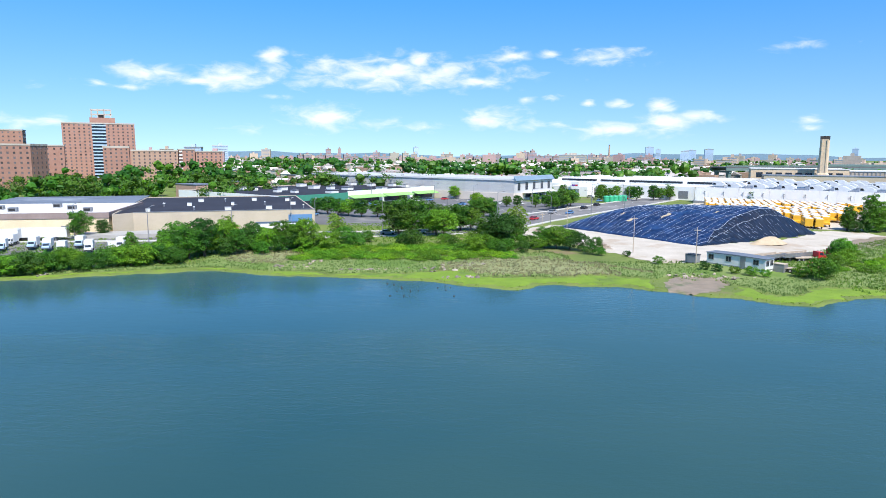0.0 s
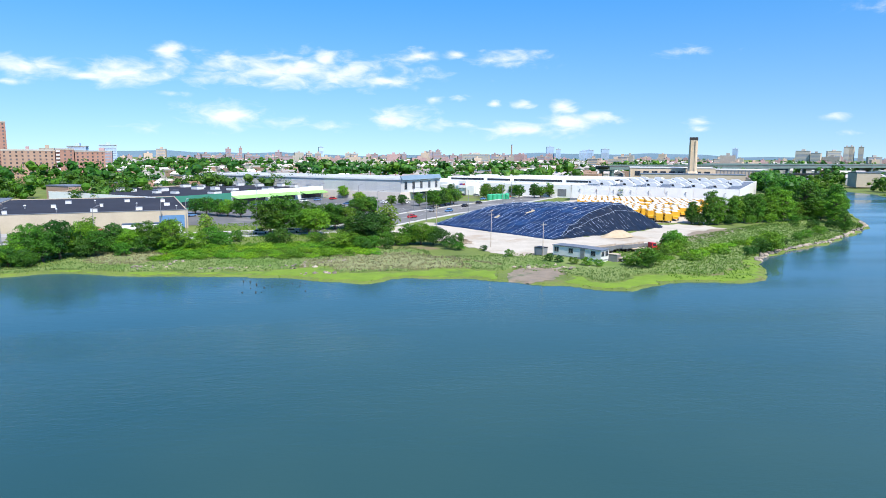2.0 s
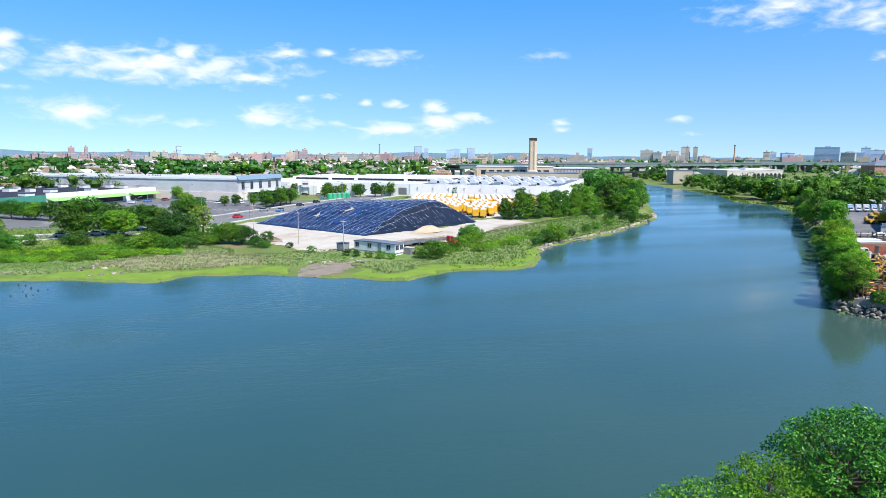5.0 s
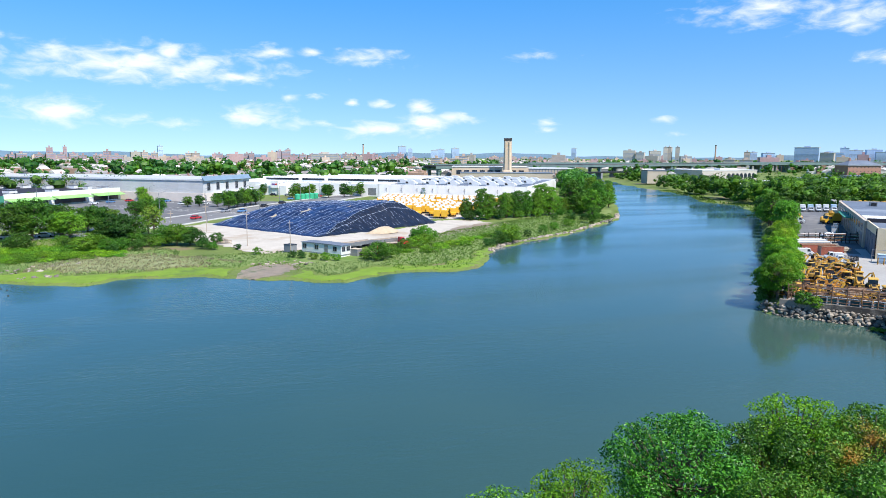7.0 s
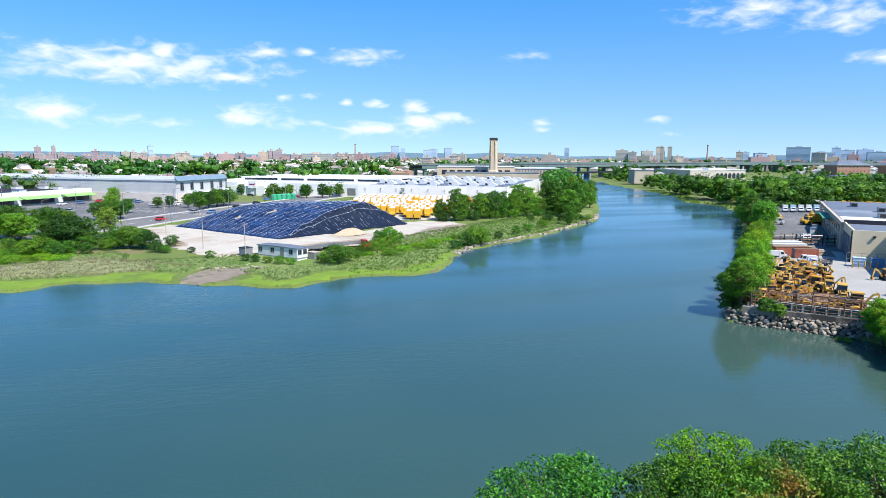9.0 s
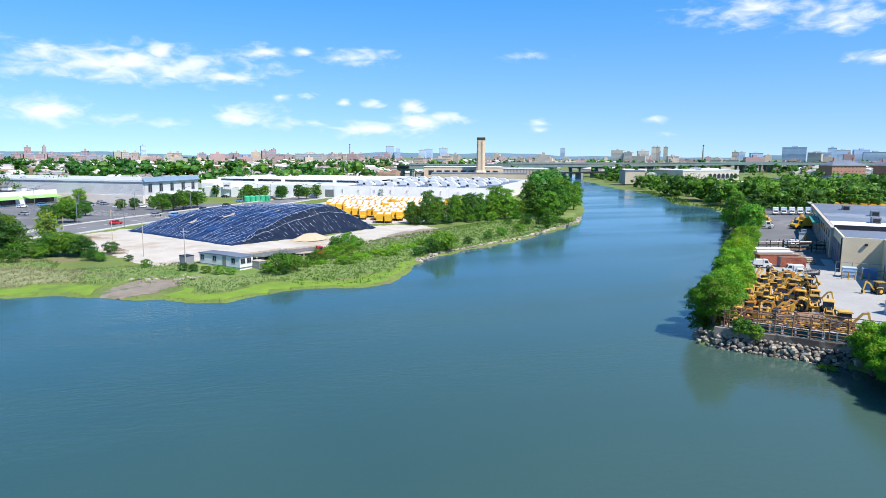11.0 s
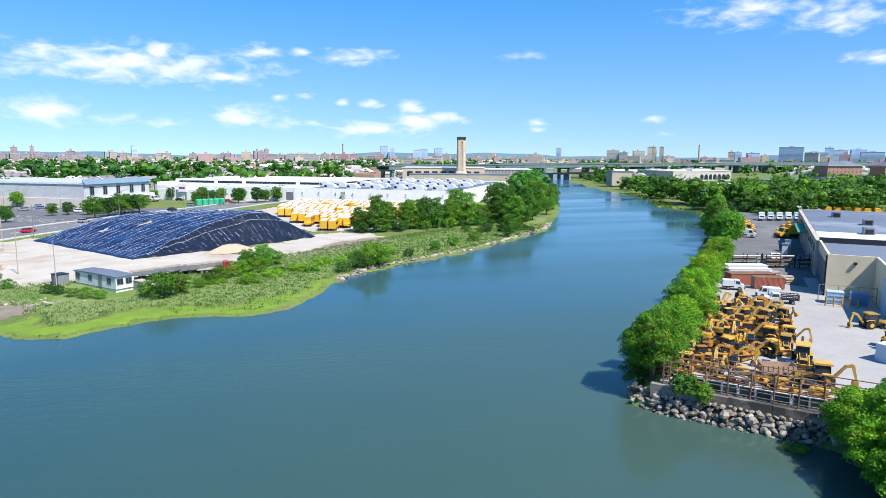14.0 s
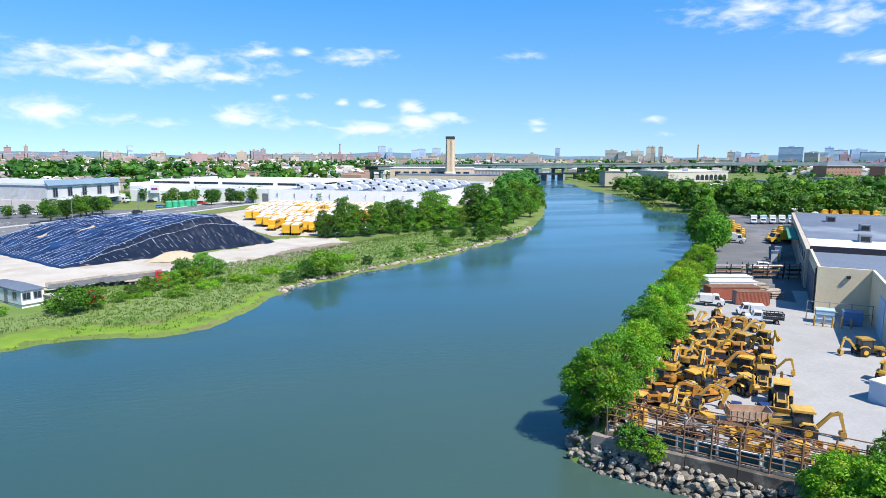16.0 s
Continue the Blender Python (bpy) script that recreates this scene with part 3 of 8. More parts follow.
def sheet(name, outline, mat, label, category, lift=0.06, step=2.0, ragged=0.0, kind="structure"):
    """A surface that lies on the ground: a fine grid clipped to an outline with a ragged edge."""
    o = np.array(outline, float)
    (x0, y0), (x1, y1) = o.min(0) - 1, o.max(0) + 1
    xs, ys = np.arange(x0, x1 + step, step), np.arange(y0, y1 + step, step)
    gx, gy = np.meshgrid(xs, ys)
    px, py = gx.ravel(), gy.ravel()
    best, inside = np.full(px.shape, 1e9), np.zeros(px.shape, bool)
    near = np.stack([px, py], 1)
    for (ax, ay), (bx, by) in zip(o, np.roll(o, -1, 0)):
        dx, dy = bx - ax, by - ay
        s = np.clip(((px - ax) * dx + (py - ay) * dy) / (dx * dx + dy * dy + 1e-9), 0, 1)
        qx, qy = ax + s * dx, ay + s * dy
        d = np.hypot(px - qx, py - qy)
        near = np.where((d < best)[:, None], np.stack([qx, qy], 1), near)
        best = np.minimum(best, d)
        if ay != by:
            inside ^= ((ay > py) != (by > py)) & (px < dx * (py - ay) / dy + ax)
    signed = np.where(inside, best, -best)
    use = signed > -step * 0.75
    pull = ~inside & use
    px, py = np.where(pull, near[:, 0], px), np.where(pull, near[:, 1], py)
    if ragged:
        edge = np.clip(1 - np.abs(signed) / (2 * step), 0, 1) * ragged
        px, py = px + edge * wobble(px * 1.1 + 9, py * 1.1), py + edge * wobble(py * 1.2, px * 1.2 + 4)
    pz = land_height(px, py) + lift
    n = len(xs)
    i = (np.arange(len(ys) - 1)[:, None] * n + np.arange(n - 1)).ravel()
    quads = np.stack([i, i + 1, i + n + 1, i + n], 1)
    quads = quads[use[quads].all(1) & (inside[quads].sum(1) > 0)]
    used, index = np.unique(quads, return_inverse=True)
    me = bpy.data.meshes.new(name)
    me.from_pydata(np.stack([px, py, pz], 1)[used].tolist(), [], index.reshape(-1, 4).tolist())
    me.polygons.foreach_set("use_smooth", [True] * len(me.polygons))
    me.materials.append(mat)
    return solo(name, me, mat, label, category, kind=kind)


build_ground()

# ---- roads, lots and the covered mound ----
def strip(centre, width):
    """The outline of a road along a line of points."""
    c = [Vector((*p, 0)) for p in centre]
    left, right = [], []
    for i, p in enumerate(c):
        d = (c[min(i + 1, len(c) - 1)] - c[max(i - 1, 0)]).normalized()
        side = Vector((-d.y, d.x, 0)) * (width / 2)
        left.append((p + side).to_2d())
        right.append((p - side).to_2d())
    return [tuple(p) for p in right + left[::-1]]


STREET_NE = [(14, 170), (24, 186), (36, 203), (60, 235), (84, 267), (150, 355), (230, 462)]
STREET_W = [(-260, 112), (-120, 134), (-60, 143), (-20, 150), (4, 157), (14, 170)]


def build_roads():
    sheet("road", strip(STREET_NE, 14.5), ROADTAR, "grey asphalt street running inland past the mound", "road", 0.08)
    sheet("road", strip(STREET_W, 9.0), ROADTAR, "grey asphalt street along the river bank", "road", 0.10)
    sheet("parking_lot", [(-34, 172), (2, 166), (12, 180), (44, 226), (62, 252), (34, 262), (-6, 284), (-52, 214)], ASPHALT, "worn grey asphalt car park of the shops", "parking lot", 0.05)
    sheet("parking_lot", [(-118, 108), (-72, 116), (-50, 126), (-34, 140), (-38, 150), (-70, 150), (-76, 148), (-118, 138)], ASPHALT, "grey asphalt truck yard behind the bank", "parking lot", 0.05)
    sheet("bus_lot", [(92, 166), (108, 163), (156, 218), (101, 259), (76, 224), (84, 196)], SAND, "pale gravel lot for parked school buses", "lot", 0.05)
    sheet("sand_lot", [(19, 162), (31, 174), (42, 158), (52, 139), (62, 139), (78, 145), (90, 158), (97, 163), (106, 160), (107, 153), (102, 146), (95, 137), (86, 128.5), (76, 126), (64, 121),
                       (57, 117), (46, 116), (41, 110), (35, 121), (26, 138), (19, 150)], SAND, "white sandy lot at the foot of the mound", "lot", 0.05, 1.2, 1.4)
    sheet("wet_mud", [(33, 91.5), (37, 91), (43, 95), (46, 99), (43, 102), (38, 103), (34, 99)], MUD, "brown wet mud at a drain outfall", "mud", 0.03, 0.7, 0.9)
    sheet("wet_mud", [(79, 129), (86, 136), (92, 145), (100, 151), (113, 155), (112, 150), (103, 145), (94, 135.5), (86, 128)], MUD, "wet grey mud and puddles beside the lot", "mud", 0.09, 1.0, 1.2)
    for road, width in ((STREET_NE, 14.5), (STREET_W, 9.0)):
        for side in (-1, 1):
            kerb = Shell()
            for (ax, ay), (bx, by) in zip(road, road[1:]):
                n = max(1, int(math.hypot(bx - ax, by - ay) / 6))
                dx, dy = (bx - ax) / n, (by - ay) / n
                length = math.hypot(dx, dy)
                for i in range(n):
                    x, y = ax + dx * i, ay + dy * i
                    m = pose(x, y, ground_z(x, y), 0, 0, math.degrees(math.atan2(dy, dx)))
                    off = side * (width / 2 + 0.6)
                    kerb.box(0, length, off - 0.6, off + 0.6, 0.0, 0.22, m)
            solo("kerb", kerb, KERB, "pale concrete kerb and sidewalk along the street", "kerb", kind="structure")
    dash = Shell()
    for (ax, ay), (bx, by) in zip(STREET_NE[:5], STREET_NE[1:5]):
        n = int(math.hypot(bx - ax, by - ay) / 7)
        for i in range(n):
            x, y = ax + (bx - ax) * i / n, ay + (by - ay) * i / n
            m = pose(x, y, ground_z(x, y) + 0.10, 0, 0, math.degrees(math.atan2(by - ay, bx - ax)))
            dash.box(0, 3.2, -0.09, 0.09, 0, 0.015, m)
    solo("lane_marking", dash, PAINT_WHITE, "white dashed lane line on the street", "lane marking", kind="structure")
    for row, (x, y) in enumerate(((-6, 250), (6, 268), (2, 236), (14, 222))):
        lines = Shell()
        m = pose(x, y, 1.39, 0, 0, BLOCK)
        for i in range(13):
            lines.box(i * 2.7, i * 2.7 + 0.12, -2.5, 2.5, 0, 0.012, m)
        solo("parking_bay", lines, PAINT_WHITE, "white parking bay lines on the asphalt", "parking bay", kind="structure")


build_roads()

MOUND_AT, MOUND_TURN = (53.5, 132.5), 32.3     # the near corner of the mound, and the turn of its long base
MOUND_WIDE, MOUND_DEEP, MOUND_TOP = 45.0, 44.0, 5.75
mound_frame = pose(*MOUND_AT, 1.25, 0, 0, MOUND_TURN)


def soft_least(a, b, k):
    h = max(k - abs(a - b), 0) / k
    return min(a, b) - h * h * k * 0.25


def grade(x, *knots):
    """A value that runs in straight steps from knot to knot, each an (x, value)."""
    return float(np.interp(x, [k[0] for k in knots], [k[1] for k in knots]))


def mound_z(u, v):
    """Height of the cover over its base; u runs along the near base, v away from it."""
    # the long western slope, flatter towards the near corner, up to the crown
    west = max(u, 0) * grade(v, (0, 0.20), (8, 0.225), (17, 0.285), (30, 0.37), (44, 0.38)) + 0.12
    crown = grade(v, (0, 6.7), (8, 6.6), (30, 5.7), (44, 5.2)) + 0.22 * math.sin(u * 0.13 + 0.2) + 0.16 * math.sin(v * 0.17)
    h = soft_least(west, crown, 3.0)
    # the steep near face meets it in a crease
    h = soft_least(h, max(v, 0) * grade(u, (0, 0.42), (10, 0.50), (22, 0.68), (30, 0.90), (45, 0.92)) + 0.12, 0.55)
    h = soft_least(h, max(MOUND_WIDE - u, 0) * 0.68 + 0.12, 1.5)
    h = soft_least(h, max(MOUND_DEEP - v, 0) * 0.60 + 0.12, 2.0)
    fold = 0.07 * math.sin(v * 3.4 + 0.8 * math.sin(u * 0.9)) + 0.06 * math.sin(u * 1.7 + v * 0.6) + 0.05 * math.sin(u * 4.1 - v * 1.3)
    if v < 9:
        fold += 0.07 * math.sin(u * 5.6 + 0.9 * math.sin(v * 1.1)) * min(1, (9 - v) / 3)
    return max(h, 0.02) + fold * min(1, max(h, 0))


def crease(u):
    """How far the crease between the near face and the long slope lies from the near base."""
    return grade(u, (3, 1.0), (10, 4.4), (22, 7.2), (30, 7.4), (38, 6.4), (45, 4.0))


def build_mound():
    mound = thing("covered_mound", mound_frame, "long mound under a navy tarpaulin held by white rope lines", "mound")
    nu, nv = 130, 130
    cover = Shell()
    for j in range(nv + 1):
        for i in range(nu + 1):
            u, v = MOUND_WIDE * i / nu, MOUND_DEEP * j / nv
            rim = 0.5 * math.sin(u * 0.7 + v * 0.9) + 0.3 * math.sin(u * 1.9)
            edge = (i in (0, nu)) or (j in (0, nv))
            cover.v.append((u + (rim if i in (0, nu) else 0), v + (rim if j in (0, nv) else 0), -0.3 if edge else mound_z(u, v)))
    faces = [(j * (nu + 1) + i, j * (nu + 1) + i + 1, (j + 1) * (nu + 1) + i + 1, (j + 1) * (nu + 1) + i) for j in range(nv) for i in range(nu)]
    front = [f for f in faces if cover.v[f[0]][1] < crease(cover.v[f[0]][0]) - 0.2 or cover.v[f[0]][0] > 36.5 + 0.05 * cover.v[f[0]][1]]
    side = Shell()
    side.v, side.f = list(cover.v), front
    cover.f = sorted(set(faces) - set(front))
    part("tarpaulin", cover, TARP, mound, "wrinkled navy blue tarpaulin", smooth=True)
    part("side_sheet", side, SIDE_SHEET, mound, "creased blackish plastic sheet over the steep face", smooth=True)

    def bag(rope, u0, v0, u1, v1, width):
        a, b = Vector((u0, v0, mound_z(u0, v0) + 0.05)), Vector((u1, v1, mound_z(u1, v1) + 0.05))
        d = (b - a).normalized()
        s = Vector((-d.y, d.x, 0)).normalized() * width
        up = Vector((0, 0, 0.04))
        rope.add([a - s, a + s, b + s, b - s, a - s * 0.5 + up, a + s * 0.5 + up, b + s * 0.5 + up, b - s * 0.5 + up],
                 [(4, 5, 6, 7), (0, 1, 5, 4), (1, 2, 6, 5), (2, 3, 7, 6), (3, 0, 4, 7)])

    # rows of sandbags that hold the cover: up the long slope, and down the near one
    bags = Shell()
    v = 0.6
    while v < MOUND_DEEP - 1.5:
        v += 1.4
        u = 0.8
        while u < MOUND_WIDE - 7:
            w = v + 0.35 * math.sin(u * 0.36 + v) - 0.9 * math.exp(-u / 6)
            l = rnd(1.4, 4.2)
            if rnd(0, 1) < 0.93 and w > crease(u) + 0.4:
                thick, steps = rnd(0.010, 0.022), max(1, round(l / 1.2))
                for k in range(steps):
                    p, q = u + l * k / steps, u + l * (k + 1) / steps
                    bag(bags, p, v + 0.35 * math.sin(p * 0.36 + v) - 0.9 * math.exp(-p / 6), q, v + 0.35 * math.sin(q * 0.36 + v) - 0.9 * math.exp(-q / 6), thick)
            u += l + rnd(0.06, 0.35)
    for k in range(30):
        u = 7 + k * 1.28 + rnd(-0.3, 0.3)
        v = rnd(0.3, 0.9)
        while v < crease(u) - 0.5:
            l = rnd(0.3, 1.3)
            if rnd(0, 1) < 0.66:
                bag(bags, u, v, u - 0.22 * l + rnd(-0.1, 0.1), v + l, rnd(0.016, 0.04))
            v += l + rnd(0.2, 0.9)
    tagged(part("rope_net", bags, ROPE, mound, "pale rope net that holds the cover"), kind="stuff")
    for near, far in ((1.0, -0.25), (0.72, -0.2)):
        rope = Shell()
        path = [(3.5 + 0.6 * i, crease(3.5 + 0.6 * i) * near + far + 0.12 * math.sin(i * 0.3)) for i in range(66)]
        for i, (u, v) in enumerate(path):
            z = sum(mound_z(u + d, v + e) for d in (-0.5, 0, 0.5) for e in (-0.3, 0, 0.3)) / 9 + 0.06
            rope.v += [(u, v - 0.032, z + 0.02), (u, v - 0.015, z + 0.07), (u, v + 0.015, z + 0.07), (u, v + 0.032, z + 0.02)]
        rope.f = [(4 * i + k, 4 * i + 4 + k, 4 * i + 5 + k, 4 * i + 1 + k) for i in range(len(path) - 1) for k in range(3)]
        part("rope_line", rope, ROPE, mound)
    for u, v, r in ((14, 20, 1.7), (11, 31, 0.8), (22, 12, 1.0), (8, 26, 1.1)):
        patch = Shell()
        n = 12
        patch.v = [(u, v, mound_z(u, v) + 0.09)]
        for i in range(n):
            q = r * rnd(0.45, 1.1)
            pu, pv = u + 1.7 * q * math.cos(i * 6.283 / n), v + 0.5 * q * math.sin(i * 6.283 / n)
            patch.v.append((pu, pv, mound_z(pu, pv) + 0.05))
        patch.f = [(0, 1 + i, 1 + (i + 1) % n) for i in range(n)]
        part("worn_patch", patch, TAN_SAND, mound, "sand showing through a tear")


build_mound()

# ---- buildings ----
def windows(parent, glass_mesh, frame_mesh, places):
    """Each window: a pane in its frame, at the given local poses."""
    for m in places:
        w = part("window", frame_mesh, None, parent, at=m)
        part("pane", glass_mesh, None, w)


def white_hall():
    hall = thing("distribution_hall", pose(101, 259.5, 1.2, 0, 0, BLOCK), "long low white hall with rows of rooftop units", "building")
    wide, deep, high = 65.0, 98.0, 6.4
    part("plinth", box(-0.2, wide + 0.2, -0.25, 0.4, 0, 1.0), GREY_BASE, hall)
    part("roof", box(0.3, wide - 0.3, 0.3, deep - 0.3, high - 0.9, high - 0.6), ROOF_GREY, hall, "blue-grey felt roof")
    part("wall", box(0, 0.3, 0, deep, 0, high), WHITE_PANEL, hall)
    part("wall", box(wide - 0.3, wide, 0, deep, 0, high), WHITE_PANEL, hall)
    part("wall", box(0.3, wide - 0.3, deep - 0.3, deep, 0, high), WHITE_PANEL, hall)
    panel = box(0.02, 5.4, 0, 0.3, 1.0, high).mesh("wall_panel", WHITE_PANEL)
    for i in range(12):
        part("wall_panel", panel, None, hall, at=pose(0.02 + i * 5.413, 0, 0))
    lamp = Shell().box(-0.15, 0.15, -0.4, 0, 4.6, 4.9).box(-0.04, 0.04, -0.1, 0, 3.2, 4.6).mesh("wall_lamp", STEEL)
    for i in range(9):
        part("wall_lamp", lamp, None, hall, at=pose(4 + i * 7, 0, 0))
    body = Shell().side([(0, 0), (4.6, 0), (4.6, 1.5), (3.4, 2.2), (0, 2.2)], -1.4, 1.4).box(0.3, 4.3, -1.2, 1.2, -0.5, 0)
    body = body.mesh("housing", WHITE_PAINT)
    vent = Shell().side([(0.3, 0.7), (1.6, 0.7), (1.2, 1.6), (0.3, 1.6)], -1.46, -1.41).mesh("grille", DARK_METAL)
    hood = Shell().side([(4.6, 1.5), (5.5, 0.9), (5.5, 0.4), (4.6, 0.4)], -1.0, 1.0).mesh("hood", WHITE_PAINT)
    for row in range(6):
        for k in range(7):
            if rnd(0, 1) < 0.1:
                continue
            unit = thing("rooftop_unit", pose(101, 259.5, 1.2, 0, 0, BLOCK) @ pose(2.5 + k * 9 + rnd(-1.5, 1.5), 5 + row * 14.5 + rnd(-2, 2), high - 0.2) @ Matrix.Diagonal((0.92, 0.95, 0.85, 1)),
                         "white rooftop air handler with dark grilles", "air handler", "units on the white hall")
            part("housing", body, None, unit)
            part("grille", vent, None, unit)
            part("hood", hood, None, unit)


def grey_warehouse():
    m = pose(29.8, 260.5, 1.3, 0, 0, BLOCK)
    hall = thing("warehouse", m, "long pale steel warehouse on a beige block base", "building")
    long, deep, high = 118.0, 32.0, 9.2
    part("base_wall", box(-long, -0.2, -0.5, 0.3, 0, 3.3), BEIGE, hall, "pinkish beige block base")
    sheet_mesh = Shell()
    for i in range(12):
        sheet_mesh.box(i * 0.5 + 0.03, i * 0.5 + 0.44, 0, 0.12, 3.3, high - 0.9)
    sheet_mesh.box(0, 6, 0.05, 0.3, 3.3, high - 0.9)
    sheet_mesh = sheet_mesh.mesh("cladding", CLAD)
    for i in range(19):
        part("cladding", sheet_mesh, None, hall, at=pose(-6.2 - i * 6.0, 0, 0))
    part("eave", box(-long, 0, -0.3, 0.3, high - 0.9, high - 0.55), WHITE_PAINT, hall, "white eaves trim")
    part("roof", Shell().side([(-long, high - 0.55), (0, high - 0.55), (0, high - 0.3), (-long, high - 0.3)], 0, deep), CLAD, hall)
    part("end_wall", box(-0.3, 0, 0.3, deep, 3.4, high - 0.2), CLAD, hall)
    part("end_wall", box(-0.3, 0.1, 0.3, 8.0, 0, 3.4), BEIGE, hall)
    part("parapet", Shell().add([(0.0, -0.3, high - 1.2), (0.9, -0.3, high - 0.9), (-0.4, -0.6, high + 0.9), (0.0, deep + 0.3, high - 1.2), (0.9, deep + 0.3, high - 0.9), (-0.4, deep + 0.3, high + 0.9)],
                               [(0, 1, 2), (3, 5, 4), (1, 4, 5, 2), (0, 3, 4, 1), (0, 2, 5, 3)]), PARAPET_BLUE, hall, "blue-grey sloping parapet")
    pane = box(-0.02, 0.05, -0.85, 0.85, -1.4, 1.4).mesh("pane", GLASS)
    rim = Shell()
    for y0, y1, z0, z1 in ((-1, 1, 1.4, 1.55), (-1, 1, -1.55, -1.4), (-1, -0.85, -1.4, 1.4), (0.85, 1, -1.4, 1.4), (-0.05, 0.05, -1.4, 1.4)):
        rim.box(-0.02, 0.12, y0, y1, z0, z1)
    rim = rim.mesh("window", STEEL)
    windows(hall, pane, rim, [pose(0.02, y, 5.9) for y in (3.2, 9.3, 15.6, 22.4, 28.6)])
    part("loading_dock", box(-6, 0.0, 8.0, deep - 0.5, 0.0, 1.1), CONCRETE, hall, "concrete loading dock")
    part("canopy", box(0, 2.2, 6.0, deep, 3.15, 3.4), WHITE_PAINT, hall)
    for y in (8.2, 14, 20, 26, 31.5):
        part("pillar", box(-0.35, 0.05, y - 0.3, y + 0.3, 1.1, 3.4), WHITE_PAINT, hall)
    part("back_wall", box(-6.3, -6.0, 8, deep, 1.1, 3.4), GREY_BASE, hall)
    for x in (-46, -88):
        part("dock_door", Shell().side([(x, 0.2), (x + 4.6, 0.2), (x + 3.6, 2.9), (x + 1.0, 2.9)], -0.62, -0.51), STEEL, hall, "grey sloped dock shelter")


def shop_row():
    """The low shops with a lime-green awning, along the car park."""
    m = pose(-2.5, 282, 1.3, 0, 0, BLOCK)
    shop = thing("shop_building", m, "low white shop row with lime-green awning", "building")
    long, deep, high = 84.0, 58.0, 4.7
    part("wall", box(-deep, -0.3, -0.3, 0, 0, high), WHITE_PANEL, shop)
    part("wall", box(-0.3, 0, -52, 0, 0, high + 0.3), WHITE_PANEL, shop, "white shop front")
    part("wall", box(-0.3, 0, -long, -52, 0, high - 0.2), GREEN_WALL, shop, "dark green shop front")
    part("wall", box(-deep, -0.3, -long, -long + 0.3, 0, high), WHITE_PANEL, shop)
    part("wall", box(-deep - 0.3, -deep, -long, 0, 0, high), PALE_BLOCK, shop)
    part("roof", box(-deep, -0.3, -long + 0.3, -0.3, high - 0.7, high - 0.4), ROOF_DARK, shop, "dark felt roof")
    for y0, y1 in ((-15, -0.5), (-33, -17), (-52, -34)):
        part("awning", Shell().side([(0, 3.4), (3.2, 2.5), (3.2, 2.35), (0, 3.1)], y0, y1), GREEN_AWNING, shop, "lime-green awning")
        part("shop_window", box(0, 0.06, y0 + 1, y1 - 1, 0.4, 2.2), GLASS, shop)
    for y in (-80, -74, -67, -60):
        part("shop_window", box(0, 0.06, y, y + 3.6, 0.5, 2.5), GLASS, shop)
    for k in range(18):
        x, y = -6 - (k % 6) * 8.5 + rnd(-2, 2), -8 - (k // 6) * 26 + rnd(-6, 6)
        sx, sy = rnd(0.8, 1.8), rnd(0.8, 2.2)
        vent = thing("roof_vent", m @ pose(x, y, high - 0.4), "small white ventilation box on the dark roof", "roof vent", "vents on the shop roof")
        part("case", box(-sx, sx, -sy, sy, 0, rnd(0.7, 1.2)), WHITE_PAINT, vent)
        part("cap", box(-sx - 0.1, sx + 0.1, -sy - 0.1, sy + 0.1, 1.2, 1.32), STEEL, vent)


def carrier_depot():
    """The white depot beyond the street with dark slots under its roof edge, and its sign."""
    m = pose(51, 313, 1.3, 0, 0, BLOCK)
    depot = thing("depot_building", m, "long white depot with dark clerestory slots", "building")
    part("wall", box(0, 82, 0, 0.3, 0, 5.6), WHITE_PANEL, depot)
    part("wall", box(-0.3, 0, 0, 60, 0, 7.0), WHITE_PANEL, depot)
    part("wall", box(82, 82.3, 0, 60, 0, 7.0), WHITE_PANEL, depot)
    part("clerestory", box(0, 82, 12, 12.3, 5.6, 8.0), WHITE_PANEL, depot)
    part("roof", box(0, 82, 0.3, 12, 5.3, 5.55), ROOF_WHITE, depot)
    part("roof", box(0, 82, 12.3, 60, 7.6, 7.9), ROOF_WHITE, depot, "white coated roof")
    for x0, x1 in ((2, 20), (22, 34), (36, 60), (62, 80)):
        part("window_band", box(x0, x1, 11.9, 12.0, 6.4, 7.3), GLASS, depot, "dark band of windows")
    for x in (4, 14, 24, 50, 62, 72):
        part("dock_door", box(x, x + 4, -0.06, 0, 0.6, 3.8), STEEL, depot)
    part("annex", box(6, 24, -7, 0, 0, 4.4), WHITE_PANEL, depot, "white annex with a flat roof")
    sign = thing("pole_sign", pose(61, 296, 1.3, 0, 0, BLOCK + 8), "white sign board on twin steel posts", "sign")
    part("board", box(-1.9, 1.9, -0.2, 0.2, 3.4, 6.6), WHITE_PAINT, sign)
    for x in (-1.7, 1.7):
        part("post", box(x - 0.12, x + 0.12, -0.12, 0.12, 0, 3.4), STEEL, sign)
    part("emblem", box(-1.3, 0.2, -0.24, -0.2, 4.7, 5.4), material("violet_emblem", (0.14, 0.06, 0.3), (0.11, 0.05, 0.25)), sign, "violet bar")
    part("emblem", box(0.25, 1.3, -0.24, -0.2, 4.7, 5.4), RED_PAINT, sign, "red bar")


